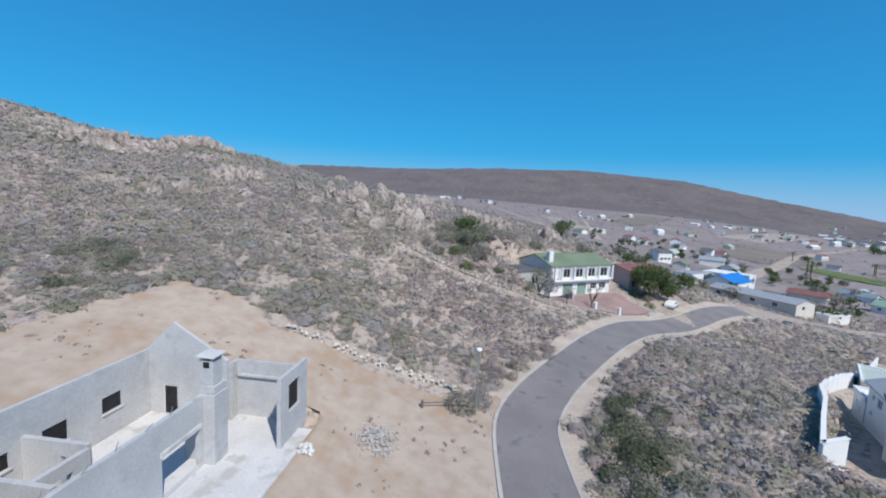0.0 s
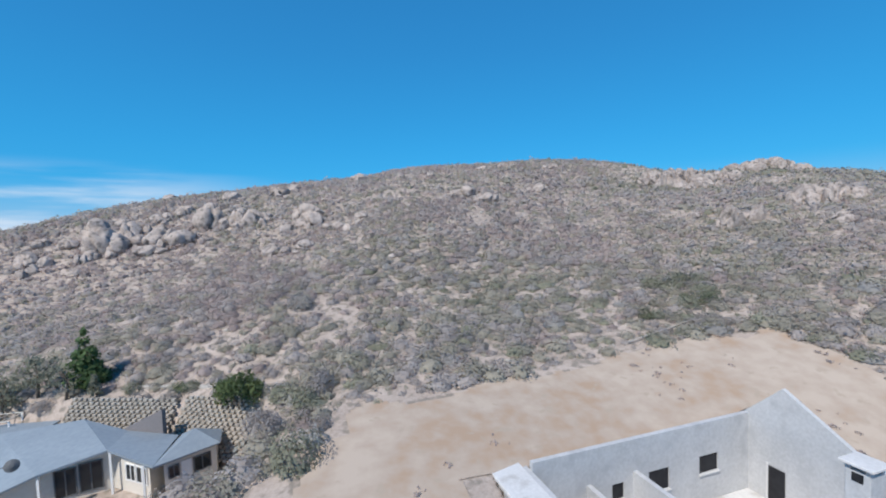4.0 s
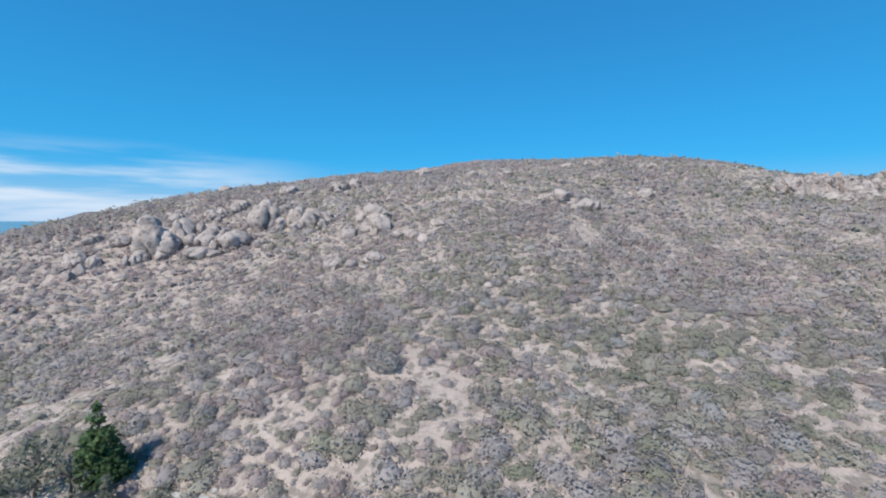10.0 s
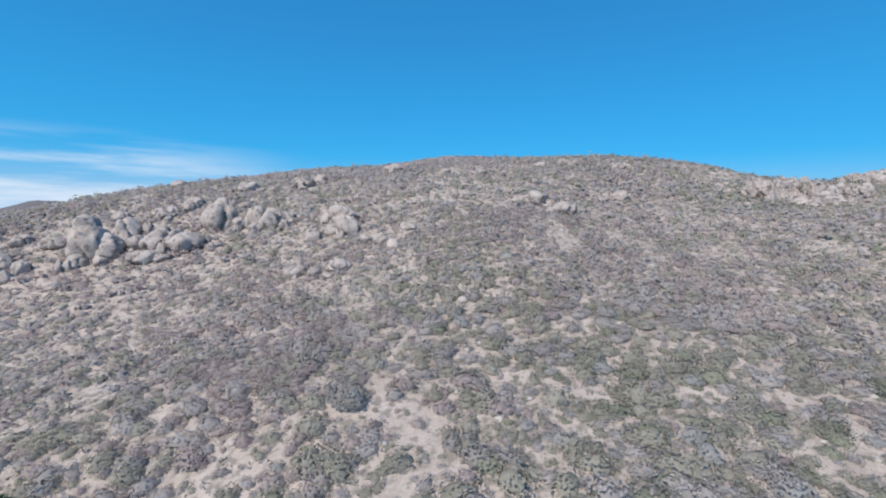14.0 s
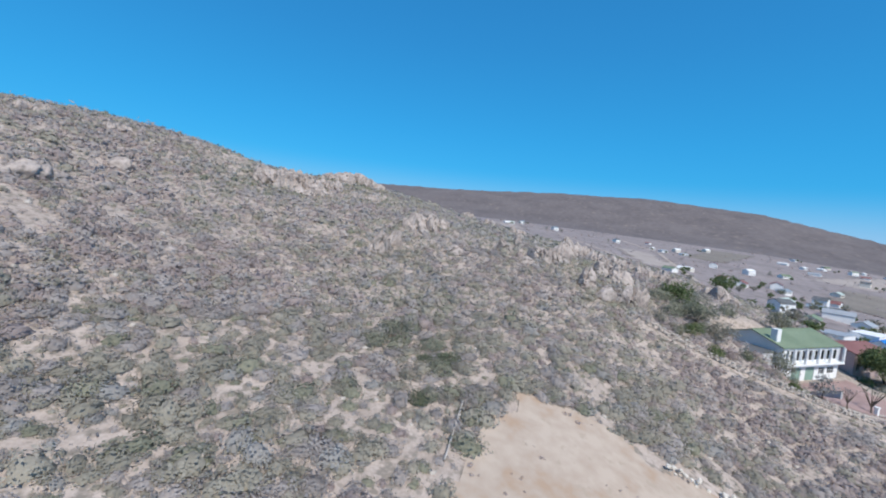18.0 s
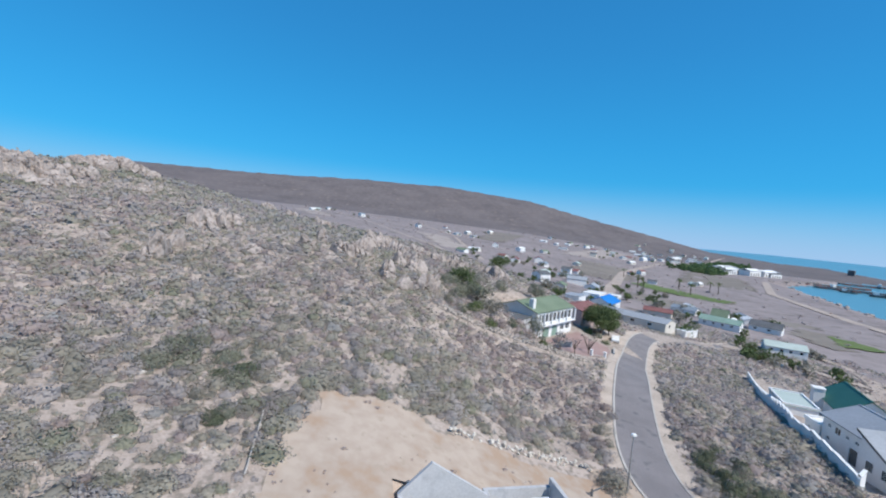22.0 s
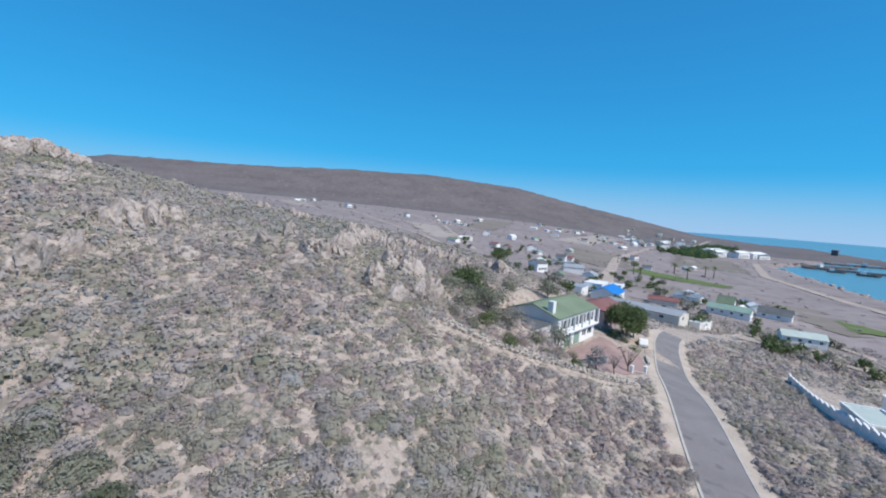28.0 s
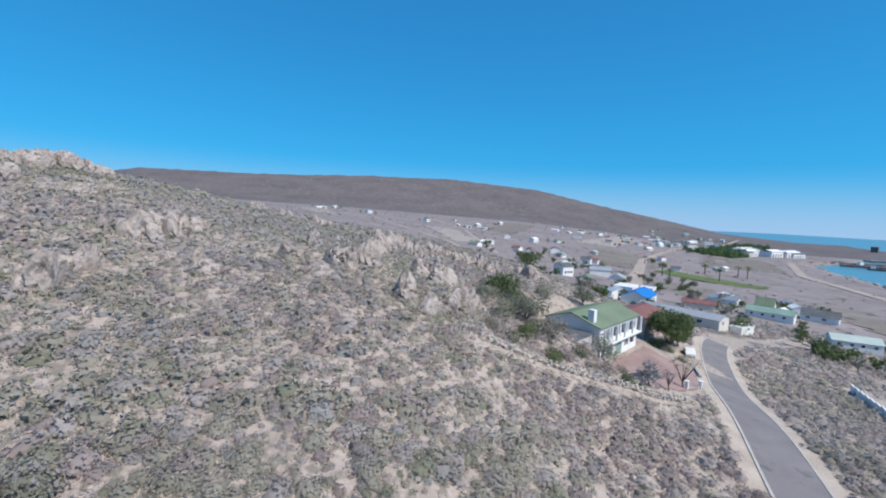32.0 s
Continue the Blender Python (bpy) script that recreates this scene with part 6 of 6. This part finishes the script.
wall_window(hollow, (-14.2, 32.3), (-11.1, 32.9), 0.5, 1.4, 4.7, 6.2, DARKROOF)
wall_window(hollow, (-14.2, 32.3), (-11.1, 32.9), 1.6, 2.6, 4.7, 6.3, DARKROOF)
wall_window(hollow, (-11.1, 32.9), (-8.7, 30.9), 1.2, 1.9, 5.2, 6.1, WHITE)
wall_window(hollow, (-11.1, 32.9), (-8.7, 30.9), 2.1, 2.9, 5.2, 6.1, WHITE)
for px, py, pz in ((-11.0, 32.25, 6.9), (-8.9, 30.6, 6.5), (-14.2, 31.85, 6.4)):
    part("post", boxes((px - 0.06, px + 0.06, py - 0.06, py + 0.06, 4.2, pz)), WHITE, hollow, "white roof post")
wing = tagged(new("bungalow_wing"), "small projecting bungalow wing with a blue-grey hipped roof", "house")
solid_walls(wing, [(-7.9, 30.55, 6.5), (-5.5, 31.95, 6.5), (-5.65, 33.4, 6.5), (-7.3, 33.5, 6.5)], 4.0, CREAM)
sheet_roof(wing, [(-8.3, 30.06, 6.58), (-5.2, 31.75, 6.58), (-5.4, 33.7, 6.58), (-7.7, 33.85, 6.62), (-6.7, 32.5, 7.4)], [(0, 1, 4), (1, 2, 4), (2, 3, 4), (3, 0, 4)], 0.12, BLUEGREY)
wall_window(wing, (-7.9, 30.55), (-5.5, 31.95), 1.55, 2.4, 5.3, 6.1, DARKROOF)
wall_window(wing, (-7.9, 30.55), (-5.5, 31.95), 0.25, 0.7, 5.5, 6.1, DARKROOF)
bm = boxes((0.85, 1.4, -0.05, -0.01, 4.4, 6.2))
bmesh.ops.transform(bm, matrix=Matrix.Translation((-7.9, 30.55, 0)) @ Matrix.Rotation(math.atan2(1.4, 2.4), 4, "Z"), verts=bm.verts)
part("door", bm, WHITE, wing, "white glazed door")
annex = tagged(new("flat_annex"), "flat pale grey-blue annex roof with open beams behind the bungalow", "annex")
solid_walls(annex, [(-20.8, 38.4, 6.3), (-17.6, 38.0, 6.3), (-17.0, 39.9, 6.3), (-20.4, 40.6, 6.3)], 4.2, CREAM)
sheet_roof(annex, [(-21.0, 38.2, 6.42), (-17.4, 37.8, 6.42), (-16.7, 40.1, 6.42), (-20.5, 40.9, 6.42)], [(0, 1, 2, 3)], 0.1, BLUEGREY)
for k in range(4):
    bm = bmesh.new()
    limb(bm, (-22.6 + k * 0.75, 40.3, 6.7), (-21.9 + k * 0.75, 42.4, 6.75), 0.035, 0.035, 4)
    part("beam", bm, CREAM, annex, "cream pergola beam")
for k in range(2):
    bm = bmesh.new()
    limb(bm, (-22.7, 40.6 + k * 1.6, 6.8), (-19.6, 40.2 + k * 1.6, 6.8), 0.035, 0.035, 4)
    part("beam", bm, CREAM, annex, "cream pergola beam")
for px, py in ((-22.6, 40.6), (-19.7, 40.3), (-22.4, 42.2), (-19.7, 41.8)):
    part("post", boxes((px - 0.05, px + 0.05, py - 0.05, py + 0.05, gz(px, py) - 0.3, 6.75)), WHITE, annex, "white pergola post")
dish = thing("satellite_dish", -15.2, 30.6, 7.4, 20, "small dark satellite dish on a bent arm", "satellite dish")
bm = bmesh.new()
limb(bm, (0, 0, -0.5), (0, 0, 0.3), 0.03, 0.03)
limb(bm, (0, 0, 0.3), (0.5, -0.3, 0.35), 0.03, 0.03)
part("arm", bm, DARKROOF, dish)
bm = bmesh.new()
bmesh.ops.create_cone(bm, cap_ends=True, segments=16, radius1=0.32, radius2=0.1, depth=0.12, matrix=Matrix.Translation((0.6, -0.35, 0.4)) @ Matrix.Rotation(radians(60), 4, "X"))
part("bowl", bm, DARKROOF, dish)
wedge = thing("wedge_wall", -11.4, 35.75, 4.4, -27, "tapering concrete buttress wall behind the bungalow, dark grey for its shaded side", "wall")
bm = bmesh.new()
prism(bm, [(0, -0.3), (2.9, -0.3), (2.9, 3.8), (0, 2.4)], -0.15, 0.15)
# dark asphalt colour paints in the shade on the wall's side
part("panel", bm, TAR, wedge)


def block_wall(x1, y1, x2, y2, zb, rows, label):
    """A leaning retaining wall of hollow planter blocks, each a part."""
    top = tagged(new("block_retaining_wall"), label, "retaining wall")
    d = math.hypot(x2 - x1, y2 - y1)
    ux, uy = (x2 - x1) / d, (y2 - y1) / d
    bx, by = uy, -ux
    bm = bmesh.new()
    prism(bm, [(-0.12, -0.09), (0.12, -0.09), (0.14, 0.09), (-0.14, 0.09)], -0.12, 0.12)
    bmesh.ops.bevel(bm, geom=bm.edges[:], offset=0.012, segments=1, affect="EDGES")
    me = bpy.data.meshes.new("block")
    bm.to_mesh(me)
    bm.free()
    me.materials.append(BLOCKS)
    n = int(d / 0.42)
    g = random.Random(17)
    for row in range(rows):
        for k in range(n):
            s = (k + (0.5 if row % 2 else 0)) * 0.42
            off = row * 0.165
            ob = new("block", me)
            ob.parent = top
            ob.matrix_basis = pose(x1 + ux * s + bx * off, y1 + uy * s + by * off, zb + row * 0.21 + g.uniform(-0.02, 0.02), g.uniform(-4, 4), g.uniform(-4, 4), math.degrees(math.atan2(uy, ux)) + g.uniform(-5, 5))
    # soil sheet behind the blocks, coloured dark for the shade in the gaps
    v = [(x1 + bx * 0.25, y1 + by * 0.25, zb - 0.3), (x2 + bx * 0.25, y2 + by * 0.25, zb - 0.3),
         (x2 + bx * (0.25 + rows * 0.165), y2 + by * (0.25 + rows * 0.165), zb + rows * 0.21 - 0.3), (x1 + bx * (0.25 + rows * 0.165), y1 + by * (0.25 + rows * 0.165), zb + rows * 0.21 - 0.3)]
    back = mesh_ob("shaded_soil_face", v, [(0, 1, 2, 3)], SHADESOIL, top)
    return back


BLOCKS = shade("planter_block", (0.27, 0.24, 0.205), (0.42, 0.38, 0.33), 0.9, 1.0, 10.0, 0.3, random=0.3)
# soil brown with the shade between the blocks put into the colour
SHADESOIL = shade("shaded_soil", (0.10, 0.085, 0.065), (0.17, 0.14, 0.11), 0.95, 1.0, 10.0, 0.3)
block_wall(-2.2, 30.9, -9.4, 34.9, 5.0, 15, "leaning retaining wall of tan hollow planter blocks")
block_wall(-9.6, 35.1, -17.2, 38.5, 5.0, 14, "lower retaining wall of tan planter blocks behind the bungalow")

tree("conifer", -16.1, 42.8, 4.5, 1.8, 51, PINE, "dark green conifer above the retaining wall", "tree", trunk=0.1, density=240, size=0.15, form="cone")
tree("tree", -4.55, 34.5, 2.3, 1.8, 52, LEAF, "low bushy green tree above the retaining wall", density=330, size=0.11, trunk=0.04)
tree("tree", -19.2, 42.8, 3.4, 1.4, 53, SHRUB_GREEN, "thin olive tree above the bungalow", density=170, size=0.11, trunk=0.45)
tree("tree", -21.3, 42.6, 3.2, 1.4, 54, SHRUB_GREEN, "thin olive tree above the bungalow", density=170, size=0.11, trunk=0.45)
tree("tree", -16.9, 41.5, 3.0, 1.1, 55, SHRUB_GREEN, "leaning thin sapling above the bungalow", density=60, size=0.12, trunk=0.5)
tree("conifer", -14.9, 40.9, 1.8, 0.7, 56, SHRUB_GREEN, "small young conifer above the planter wall", "tree", trunk=0.1, density=200, size=0.1, form="cone")
for k, (bx, by, br, lm, lab) in enumerate((
        (-12.4, 40.5, 0.85, SHRUB_GREEN, "yellow-green bush above the planter wall"), (-11.3, 38.8, 0.75, SHRUB_BLUE, "round grey-green bush above the planter wall"),
        (-9.3, 37.8, 0.8, SHRUB_BLUE, "round grey-green bush above the planter wall"), (-8.8, 38.8, 0.7, LEAF, "dark green bush above the planter wall"),
        (-8.0, 38.5, 0.7, SHRUB_GREEN, "green bush above the planter wall"), (-0.2, 29.9, 1.1, SHRUB_GREEN, "soft green bush at the plot's corner"),
        (-1.7, 32.1, 1.1, SHRUB_GREEN, "soft green bush at the plot's corner"), (0.7, 31.2, 1.3, SHRUB_GREY, "dry grey bush at the plot's corner"),
        (-0.9, 23.9, 1.5, SHRUB_GREEN, "big grey-green bush beside the plot"), (0.5, 26.4, 0.7, SHRUB_GREY, "dry grey bush beside the plot"),
        (-0.6, 27.5, 0.7, SHRUB_OLIVE, "olive bush beside the plot"), (-2.2, 27.9, 1.2, SHRUB_GREY, "dry grey bush beside the bungalow wing"),
        (-3.4, 26.2, 1.2, SHRUB_OLIVE, "olive bush beside the bungalow wing"), (-2.6, 29.6, 0.9, SHRUB_GREY, "dry grey bush beside the planter wall"),
        (-4.4, 29.9, 0.6, SCRUBGREEN, "yellow-green plant beside the bungalow wing"), (-10.2, 30.0, 0.55, LEAF, "spiky green plant on the bungalow terrace"),
        (-15.2, 28.6, 1.8, SHRUB_OLIVE, "pale olive shrub in front of the bungalow"), (-12.9, 39.4, 0.6, SHRUB_GREY, "dry grey bush above the planter wall"),
        (-18.4, 41.6, 0.8, SHRUB_GREY, "dry grey bush above the bungalow"))):
    garden_bush(bx, by, br, 80 + k, lm, lab)
tagged(patch("terrace", ((-12.6, 26.6), (-5.2, 26.6), (-5.2, 29.4), (-9.2, 29.4), (-9.2, 29.0), (-12.6, 29.0)), PAVING, 0.1, 0.4, 0.05), "brick-paved bungalow terrace", "paving", kind="structure")
pipe_run = thing("pipe_run", 22.4, 28.35, gz(22.4, 28.35), 0, "long pale pipe lying straight up the slope at the plot's edge", "pipe")
bm = bmesh.new()
limb(bm, (0, 0, 0.22), (5.9, 0.2, gz(28.3, 28.55) - gz(22.4, 28.35) + 0.3), 0.06, 0.06)
part("pipe", bm, STONE, pipe_run)

tagged(strip("kerb", ((-13.0, 41.2), (-9.5, 39.6), (-5.5, 37.0), (-3.6, 35.6)), 0.12, -0.12, KERB, 0.12, 0.6, thick=0.25), "thin pale concrete edging above the planter wall", "edging", kind="structure")

# ---- town and harbour ----
LAWNS = (((403, -270), (420, -300), (322, -330), (310, -300), (360, -270)), ((194, -250), (191, -261), (155, -246), (165, -218)))
for k, o in enumerate(LAWNS):
    tagged(patch("lawn", o, LAWN, 0.4, 3.0, 1.5), "watered green lawn on the dry plain", "lawn", kind="structure")
for line, wide, lab in ((((143, -140), (150, -152), (150, -170), (128, -176), (100, -150), (92, -110)), 2.2, "pale dirt track round an empty plot"),
                        (((138, -122), (112, -150), (60, -190), (-20, -240)), 2.6, "pale dirt track along the plain"),
                        (((260, -150), (330, -200), (500, -330), (800, -620), (1100, -1010), (1500, -1500)), 5.0, "straight grey road across the plain"),
                        (((300, -60), (420, -60), (640, -20), (900, 60), (1200, 160)), 3.0, "pale dirt track across the plain"),
                        (((360, -90), (520, -120), (760, -160), (1100, -150)), 3.0, "pale dirt track across the plain"),
                        (((120, -240), (200, -330), (420, -480), (620, -700)), 5.0, "grey coastal road above the shore")):
    tagged(strip("dirt_track", line, wide, -wide, DIRTROAD, 0.35, 6.0), lab, "track", kind="structure")
FIELD = shade("dry_field", (0.19, 0.165, 0.14), (0.27, 0.235, 0.20), 0.95, 0.02, 0.3, 0.0)
PALEFIELD = shade("bare_field", (0.33, 0.28, 0.25), (0.42, 0.36, 0.32), 0.95, 0.02, 0.3, 0.0)
for o, fm, lab in ((((250, -150), (330, -215), (300, -260), (215, -190)), FIELD, "dark dry field of low scrub on the plain"), (((420, -200), (620, -330), (560, -420), (400, -270)), FIELD, "dark dry field of low scrub on the plain"),
                   (((430, -60), (700, -80), (720, -140), (450, -120)), PALEFIELD, "bare pale field on the plain"), (((600, 40), (960, 90), (940, 150), (620, 90)), PALEFIELD, "bare pale field on the plain"),
                   (((480, -390), (700, -600), (640, -680), (430, -480)), FIELD, "dark dry slope of low scrub above the shore"), (((800, -200), (1200, -380), (1160, -470), (780, -270)), FIELD, "dark dry field of low scrub on the plain"),
                   (((700, -330), (1050, -640), (1000, -700), (660, -400)), PALEFIELD, "bare pale field on the plain"), (((160, -190), (250, -270), (230, -300), (140, -215)), FIELD, "dark dry field of low scrub below the cottages")):
    tagged(patch("field", o, fm, 0.3, 8.0, 8.0), lab, "field", kind="structure")
WALLS, ROOFS = (WHITE, WHITE, WHITE, CREAM), (GREYROOF, DARKROOF, GREENROOF, PALEROOF, WHITE, REDROOF, BLUEGREY)
NAMES = {"green_sheet_roof": "a green", "grey_sheet_roof": "a grey", "dark_grey_roof": "a dark grey", "pale_green_roof": "a pale green", "white_paint": "a white", "faded_red_roof": "a red", "blue_grey_roof": "a blue-grey"}


def cottage(x, y, g, big=1.0):
    """A small far house: walls with openings, gable roof."""
    wall, roof = g.choice(WALLS), g.choice(ROOFS)
    length, width, h = g.uniform(8, 15) * big, g.uniform(6, 9) * big, g.choice((2.8, 3.0, 5.2)) * big
    top = thing("cottage", x, y, gz(x, y), g.uniform(-70, -20) + g.choice((0, 0, 90)), f"small {'white' if wall is WHITE else 'cream'} house with {NAMES[roof.name]} roof on the plain", "house", "houses on the plain")
    bm = bmesh.new()
    prism(bm, [(0, -1.5), (width, -1.5), (width, h), (width / 2, h + width * 0.22), (0, h)], 0, length)
    bmesh.ops.transform(bm, matrix=Matrix(((0, 1, 0, 0), (1, 0, 0, 0), (0, 0, 1, 0), (0, 0, 0, 1))), verts=bm.verts)
    bmesh.ops.recalc_face_normals(bm, faces=bm.faces)
    part("wall", bm, wall, top)
    gable_roof(top, length, width, h, width * 0.22, roof, 0.4, 0.2)
    for k in range(3):
        a = length * (0.15 + 0.28 * k)
        part("window", boxes((a, a + 1.6, -0.05, -0.01, 1.0, 2.3)), PANEWORK, top)


def plain_at(az, r):
    return HUB[0] + r * math.cos(radians(az)), HUB[1] + r * math.sin(radians(az))


tg = random.Random(12)
for az0, az1, r0, r1, count, big in ((-34, -24, 260, 420, 7, 1.0), (-46, -33, 480, 700, 5, 1.0), (-30, -14, 420, 760, 12, 1.1), (-20, 6, 620, 1150, 12, 1.1),
                                     (-38, -24, 800, 1350, 20, 1.2), (-44, -36, 1100, 1900, 34, 1.4), (-50, -40, 230, 330, 6, 1.0)):
    for k in range(count):
        px, py = plain_at(tg.uniform(az0, az1), tg.uniform(r0, r1))
        cottage(px, py, tg, big)
        for j in range(tg.choice((0, 1, 2))):
            tree("tree", px + tg.uniform(-16, 16), py + tg.uniform(-16, 16), tg.uniform(3, 5.5), tg.uniform(2, 3.6), 700 + k * 5 + j, LEAF if tg.random() < 0.5 else SHRUB_GREEN, "small garden tree beside a far house", density=8, size=0.6, trunk=0.15, group="garden trees on the plain")


def shed(x, y, turn, length, width, h, roof, label):
    top = thing("harbour_shed", x, y, gz(x, y), turn, label, "shed", "harbour sheds")
    part("wall", boxes((0, length, 0, width, -2, h)), WHITE, top)
    gable_roof(top, length, width, h, width * 0.15, roof, 1.0, 0.6)
    for k in range(4):
        a = length * (0.1 + 0.22 * k)
        part("door", boxes((a, a + length * 0.08, -0.3, -0.02, 0, h * 0.6)), DARKROOF, top)


for k in range(13):
    px, py = 765 + k * 3 + tg.uniform(-25, 25), -735 - k * 17
    shed(px, py, -75 + tg.uniform(-8, 8), tg.uniform(32, 55), tg.uniform(18, 26), tg.uniform(7, 12), tg.choice((WHITE, WHITE, GREYROOF, DARKROOF)), "white harbour factory shed with a low roof")
for k in range(5):
    px, py = 1050 + k * 24, -875 - k * 26
    shed(px, py, -50, 34, 16, 8, tg.choice((WHITE, BLUEGREY)), "white factory shed on the plain")
far_block = thing("harbour_building", 1150, -1690, gz(1150, -1690), -60, "tall dark harbour building on the spit", "building")
part("wall", boxes((0, 44, 0, 18, -2, 19), bevel=0.3), DARKROOF, far_block)
part("roof_slab", boxes((-1, 45, -1, 19, 19, 20), bevel=0.2), GREYROOF, far_block)


def jetty(x, y, turn, length, label):
    top = thing("jetty", x, y, -45, turn, label, "jetty", "harbour jetties")
    part("deck", boxes((0, length, 0, 12, 1.0, 4.2), bevel=0.3), DARKROOF, top)
    for k in range(int(length / 25)):
        part("pile", boxes((k * 25 + 4, k * 25 + 6, 0.5, 2.5, -6, 1.0)), DARKROOF, top)
        part("moored_hull_fender", boxes((k * 25 + 8, k * 25 + 20, -3, -0.2, 0.5, 3.0)), REDROOF, top)


def boat(x, y, turn, length, label):
    top = thing("fishing_boat", x, y, -45.4, turn, label, "boat", "fishing boats")
    bm = bmesh.new()
    w = length * 0.13
    low = [bm.verts.new(p) for p in ((0, -w * 0.7, 0), (length * 0.8, -w * 0.7, 0), (length * 0.92, 0, 0), (length * 0.8, w * 0.7, 0), (0, w * 0.7, 0))]
    high = [bm.verts.new(p) for p in ((-1, -w, length * 0.12), (length * 0.8, -w, length * 0.13), (length, 0, length * 0.17), (length * 0.8, w, length * 0.13), (-1, w, length * 0.12))]
    for i in range(5):
        bm.faces.new((low[i], low[(i + 1) % 5], high[(i + 1) % 5], high[i]))
    bm.faces.new(low[::-1])
    bm.faces.new(high)
    part("hull", bm, DARKROOF, top)
    part("wheelhouse", boxes((length * 0.12, length * 0.36, -w * 0.7, w * 0.7, length * 0.12, length * 0.28)), WHITE, top)
    bm = bmesh.new()
    limb(bm, (length * 0.5, 0, length * 0.1), (length * 0.5, 0, length * 0.5), 0.3, 0.15)
    part("mast", bm, STEEL, top)


jetty(735, -925, -105, 150, "long dark harbour jetty")
jetty(690, -905, -135, 150, "dark harbour jetty reaching into the bay")
jetty(800, -1130, -120, 130, "dark harbour jetty by the spit")
boat(600, -915, -140, 34, "dark-hulled fishing boat moored at the jetty")
boat(640, -900, -140, 28, "dark-hulled fishing boat moored at the jetty")
boat(700, -960, -100, 30, "dark-hulled fishing boat by the jetty")
boat(760, -1190, -60, 40, "dark fishing boat lying off the spit")

# trees of the town
wg2 = random.Random(77)
for az0, az1, r0, r1, count, hh in ((-40, -28, 180, 420, 34, 4.5), (-49, -40, 190, 300, 16, 4.5), (-26, -14, 200, 520, 18, 4.5), (-57, -47, 170, 235, 20, 3.6), (-34, -24, 125, 190, 14, 3.2)):
    for k in range(count):
        px, py = plain_at(wg2.uniform(az0, az1), wg2.uniform(r0, r1))
        tree("tree", px, py, hh * wg2.uniform(0.7, 1.3), hh * wg2.uniform(0.45, 0.8), 200 + k + int(r0), LEAF if k % 3 else SHRUB_OLIVE, "dark green garden tree among the houses", density=9, size=0.5, trunk=0.25, group="trees among the houses")
for k, (px, py) in enumerate(((407, -337), (394, -365), (382, -364), (455, -300), (330, -232), (372, -258), (400, -330), (350, -300))):
    palm(px, py, 9.5 + k % 3, 300 + k, "tall date palm standing on the dry plain")
# dense dark belt of trees by the harbour
for name, x0, y0, x1, y1, wide, count, lab in (("tree_belt", 735, -665, 1150, -1190, 38, 420, "dense dark belt of trees beside the harbour"), ("tree_belt", 700, -640, 740, -700, 30, 70, "dense dark clump of trees by the road")):
    g = np.random.default_rng(count)
    s = g.uniform(0, 1, count)
    x = x0 + (x1 - x0) * s + g.normal(0, wide * 0.5, count)
    y = y0 + (y1 - y0) * s + g.normal(0, wide * 0.5, count)
    v, t, hue, nrm = scatter(np.stack([x, y, ground(x, y)], -1), g.uniform(5, 9, count), g.uniform(8, 15, count), [shrub_shape(120, 0.2, 900 + k) for k in range(4)], g)
    stuff_mesh(name, v, t, PINE, lab, "trees")
# scattered far bushes on the plain and along the shore
g = np.random.default_rng(61)
count = 800
az, r = np.radians(g.uniform(-58, 24, count)), 240 + 1200 * g.uniform(0, 1, count) ** 1.4
x, y = HUB[0] + r * np.cos(az), HUB[1] + r * np.sin(az)
z = ground(x, y)
ok = z > -44
v, t, hue, nrm = scatter(np.stack([x, y, z], -1)[ok], (g.uniform(0.7, 1.7, count) * (1 + r / 700))[ok], (g.uniform(0.5, 1.4, count) * (1 + r / 700))[ok], [shrub_shape(24, 0.3, 950 + k) for k in range(4)], g)
stuff_mesh("plain_bushes", v, t, SHRUB_BROWN, "scattered low bushes on the dry plain", "shrubs", hue)
# dark rocks along the water's edge
g = np.random.default_rng(88)
count = 14000
x, y = g.uniform(60, 760, count), g.uniform(-1000, -180, count)
ok = (bay_mask(x, y) < 0.5) & (np.maximum(np.maximum(bay_mask(x + 9, y), bay_mask(x - 9, y)), np.maximum(bay_mask(x, y - 9), bay_mask(x, y + 9))) > 0.5)
ok &= (np.array([noise.noise(Vector((u * 0.02, v * 0.02, 7.7))) for u, v in zip(x, y)]) > -0.1)
x, y = x[ok][:700], y[ok][:700]
shapes = []
for k in range(4):
    bm = bmesh.new()
    bmesh.ops.create_icosphere(bm, subdivisions=1, radius=1)
    v = np.array([p.co[:] for p in bm.verts]) * g.uniform(0.55, 1.25, (len(bm.verts), 1))
    shapes.append((v, np.array([[p.index for p in f.verts] for f in bm.faces]), v))
    bm.free()
size = 0.7 + 2.2 * g.uniform(0, 1, len(x)) ** 2
v, t, hue, nrm = scatter(np.stack([x, y, np.maximum(ground(x, y), -46.0)], -1), size, size * 0.6, shapes, g)
stuff_mesh("shore_rocks", v, t, ROCK, "dark wet rocks along the water's edge", "rocks")
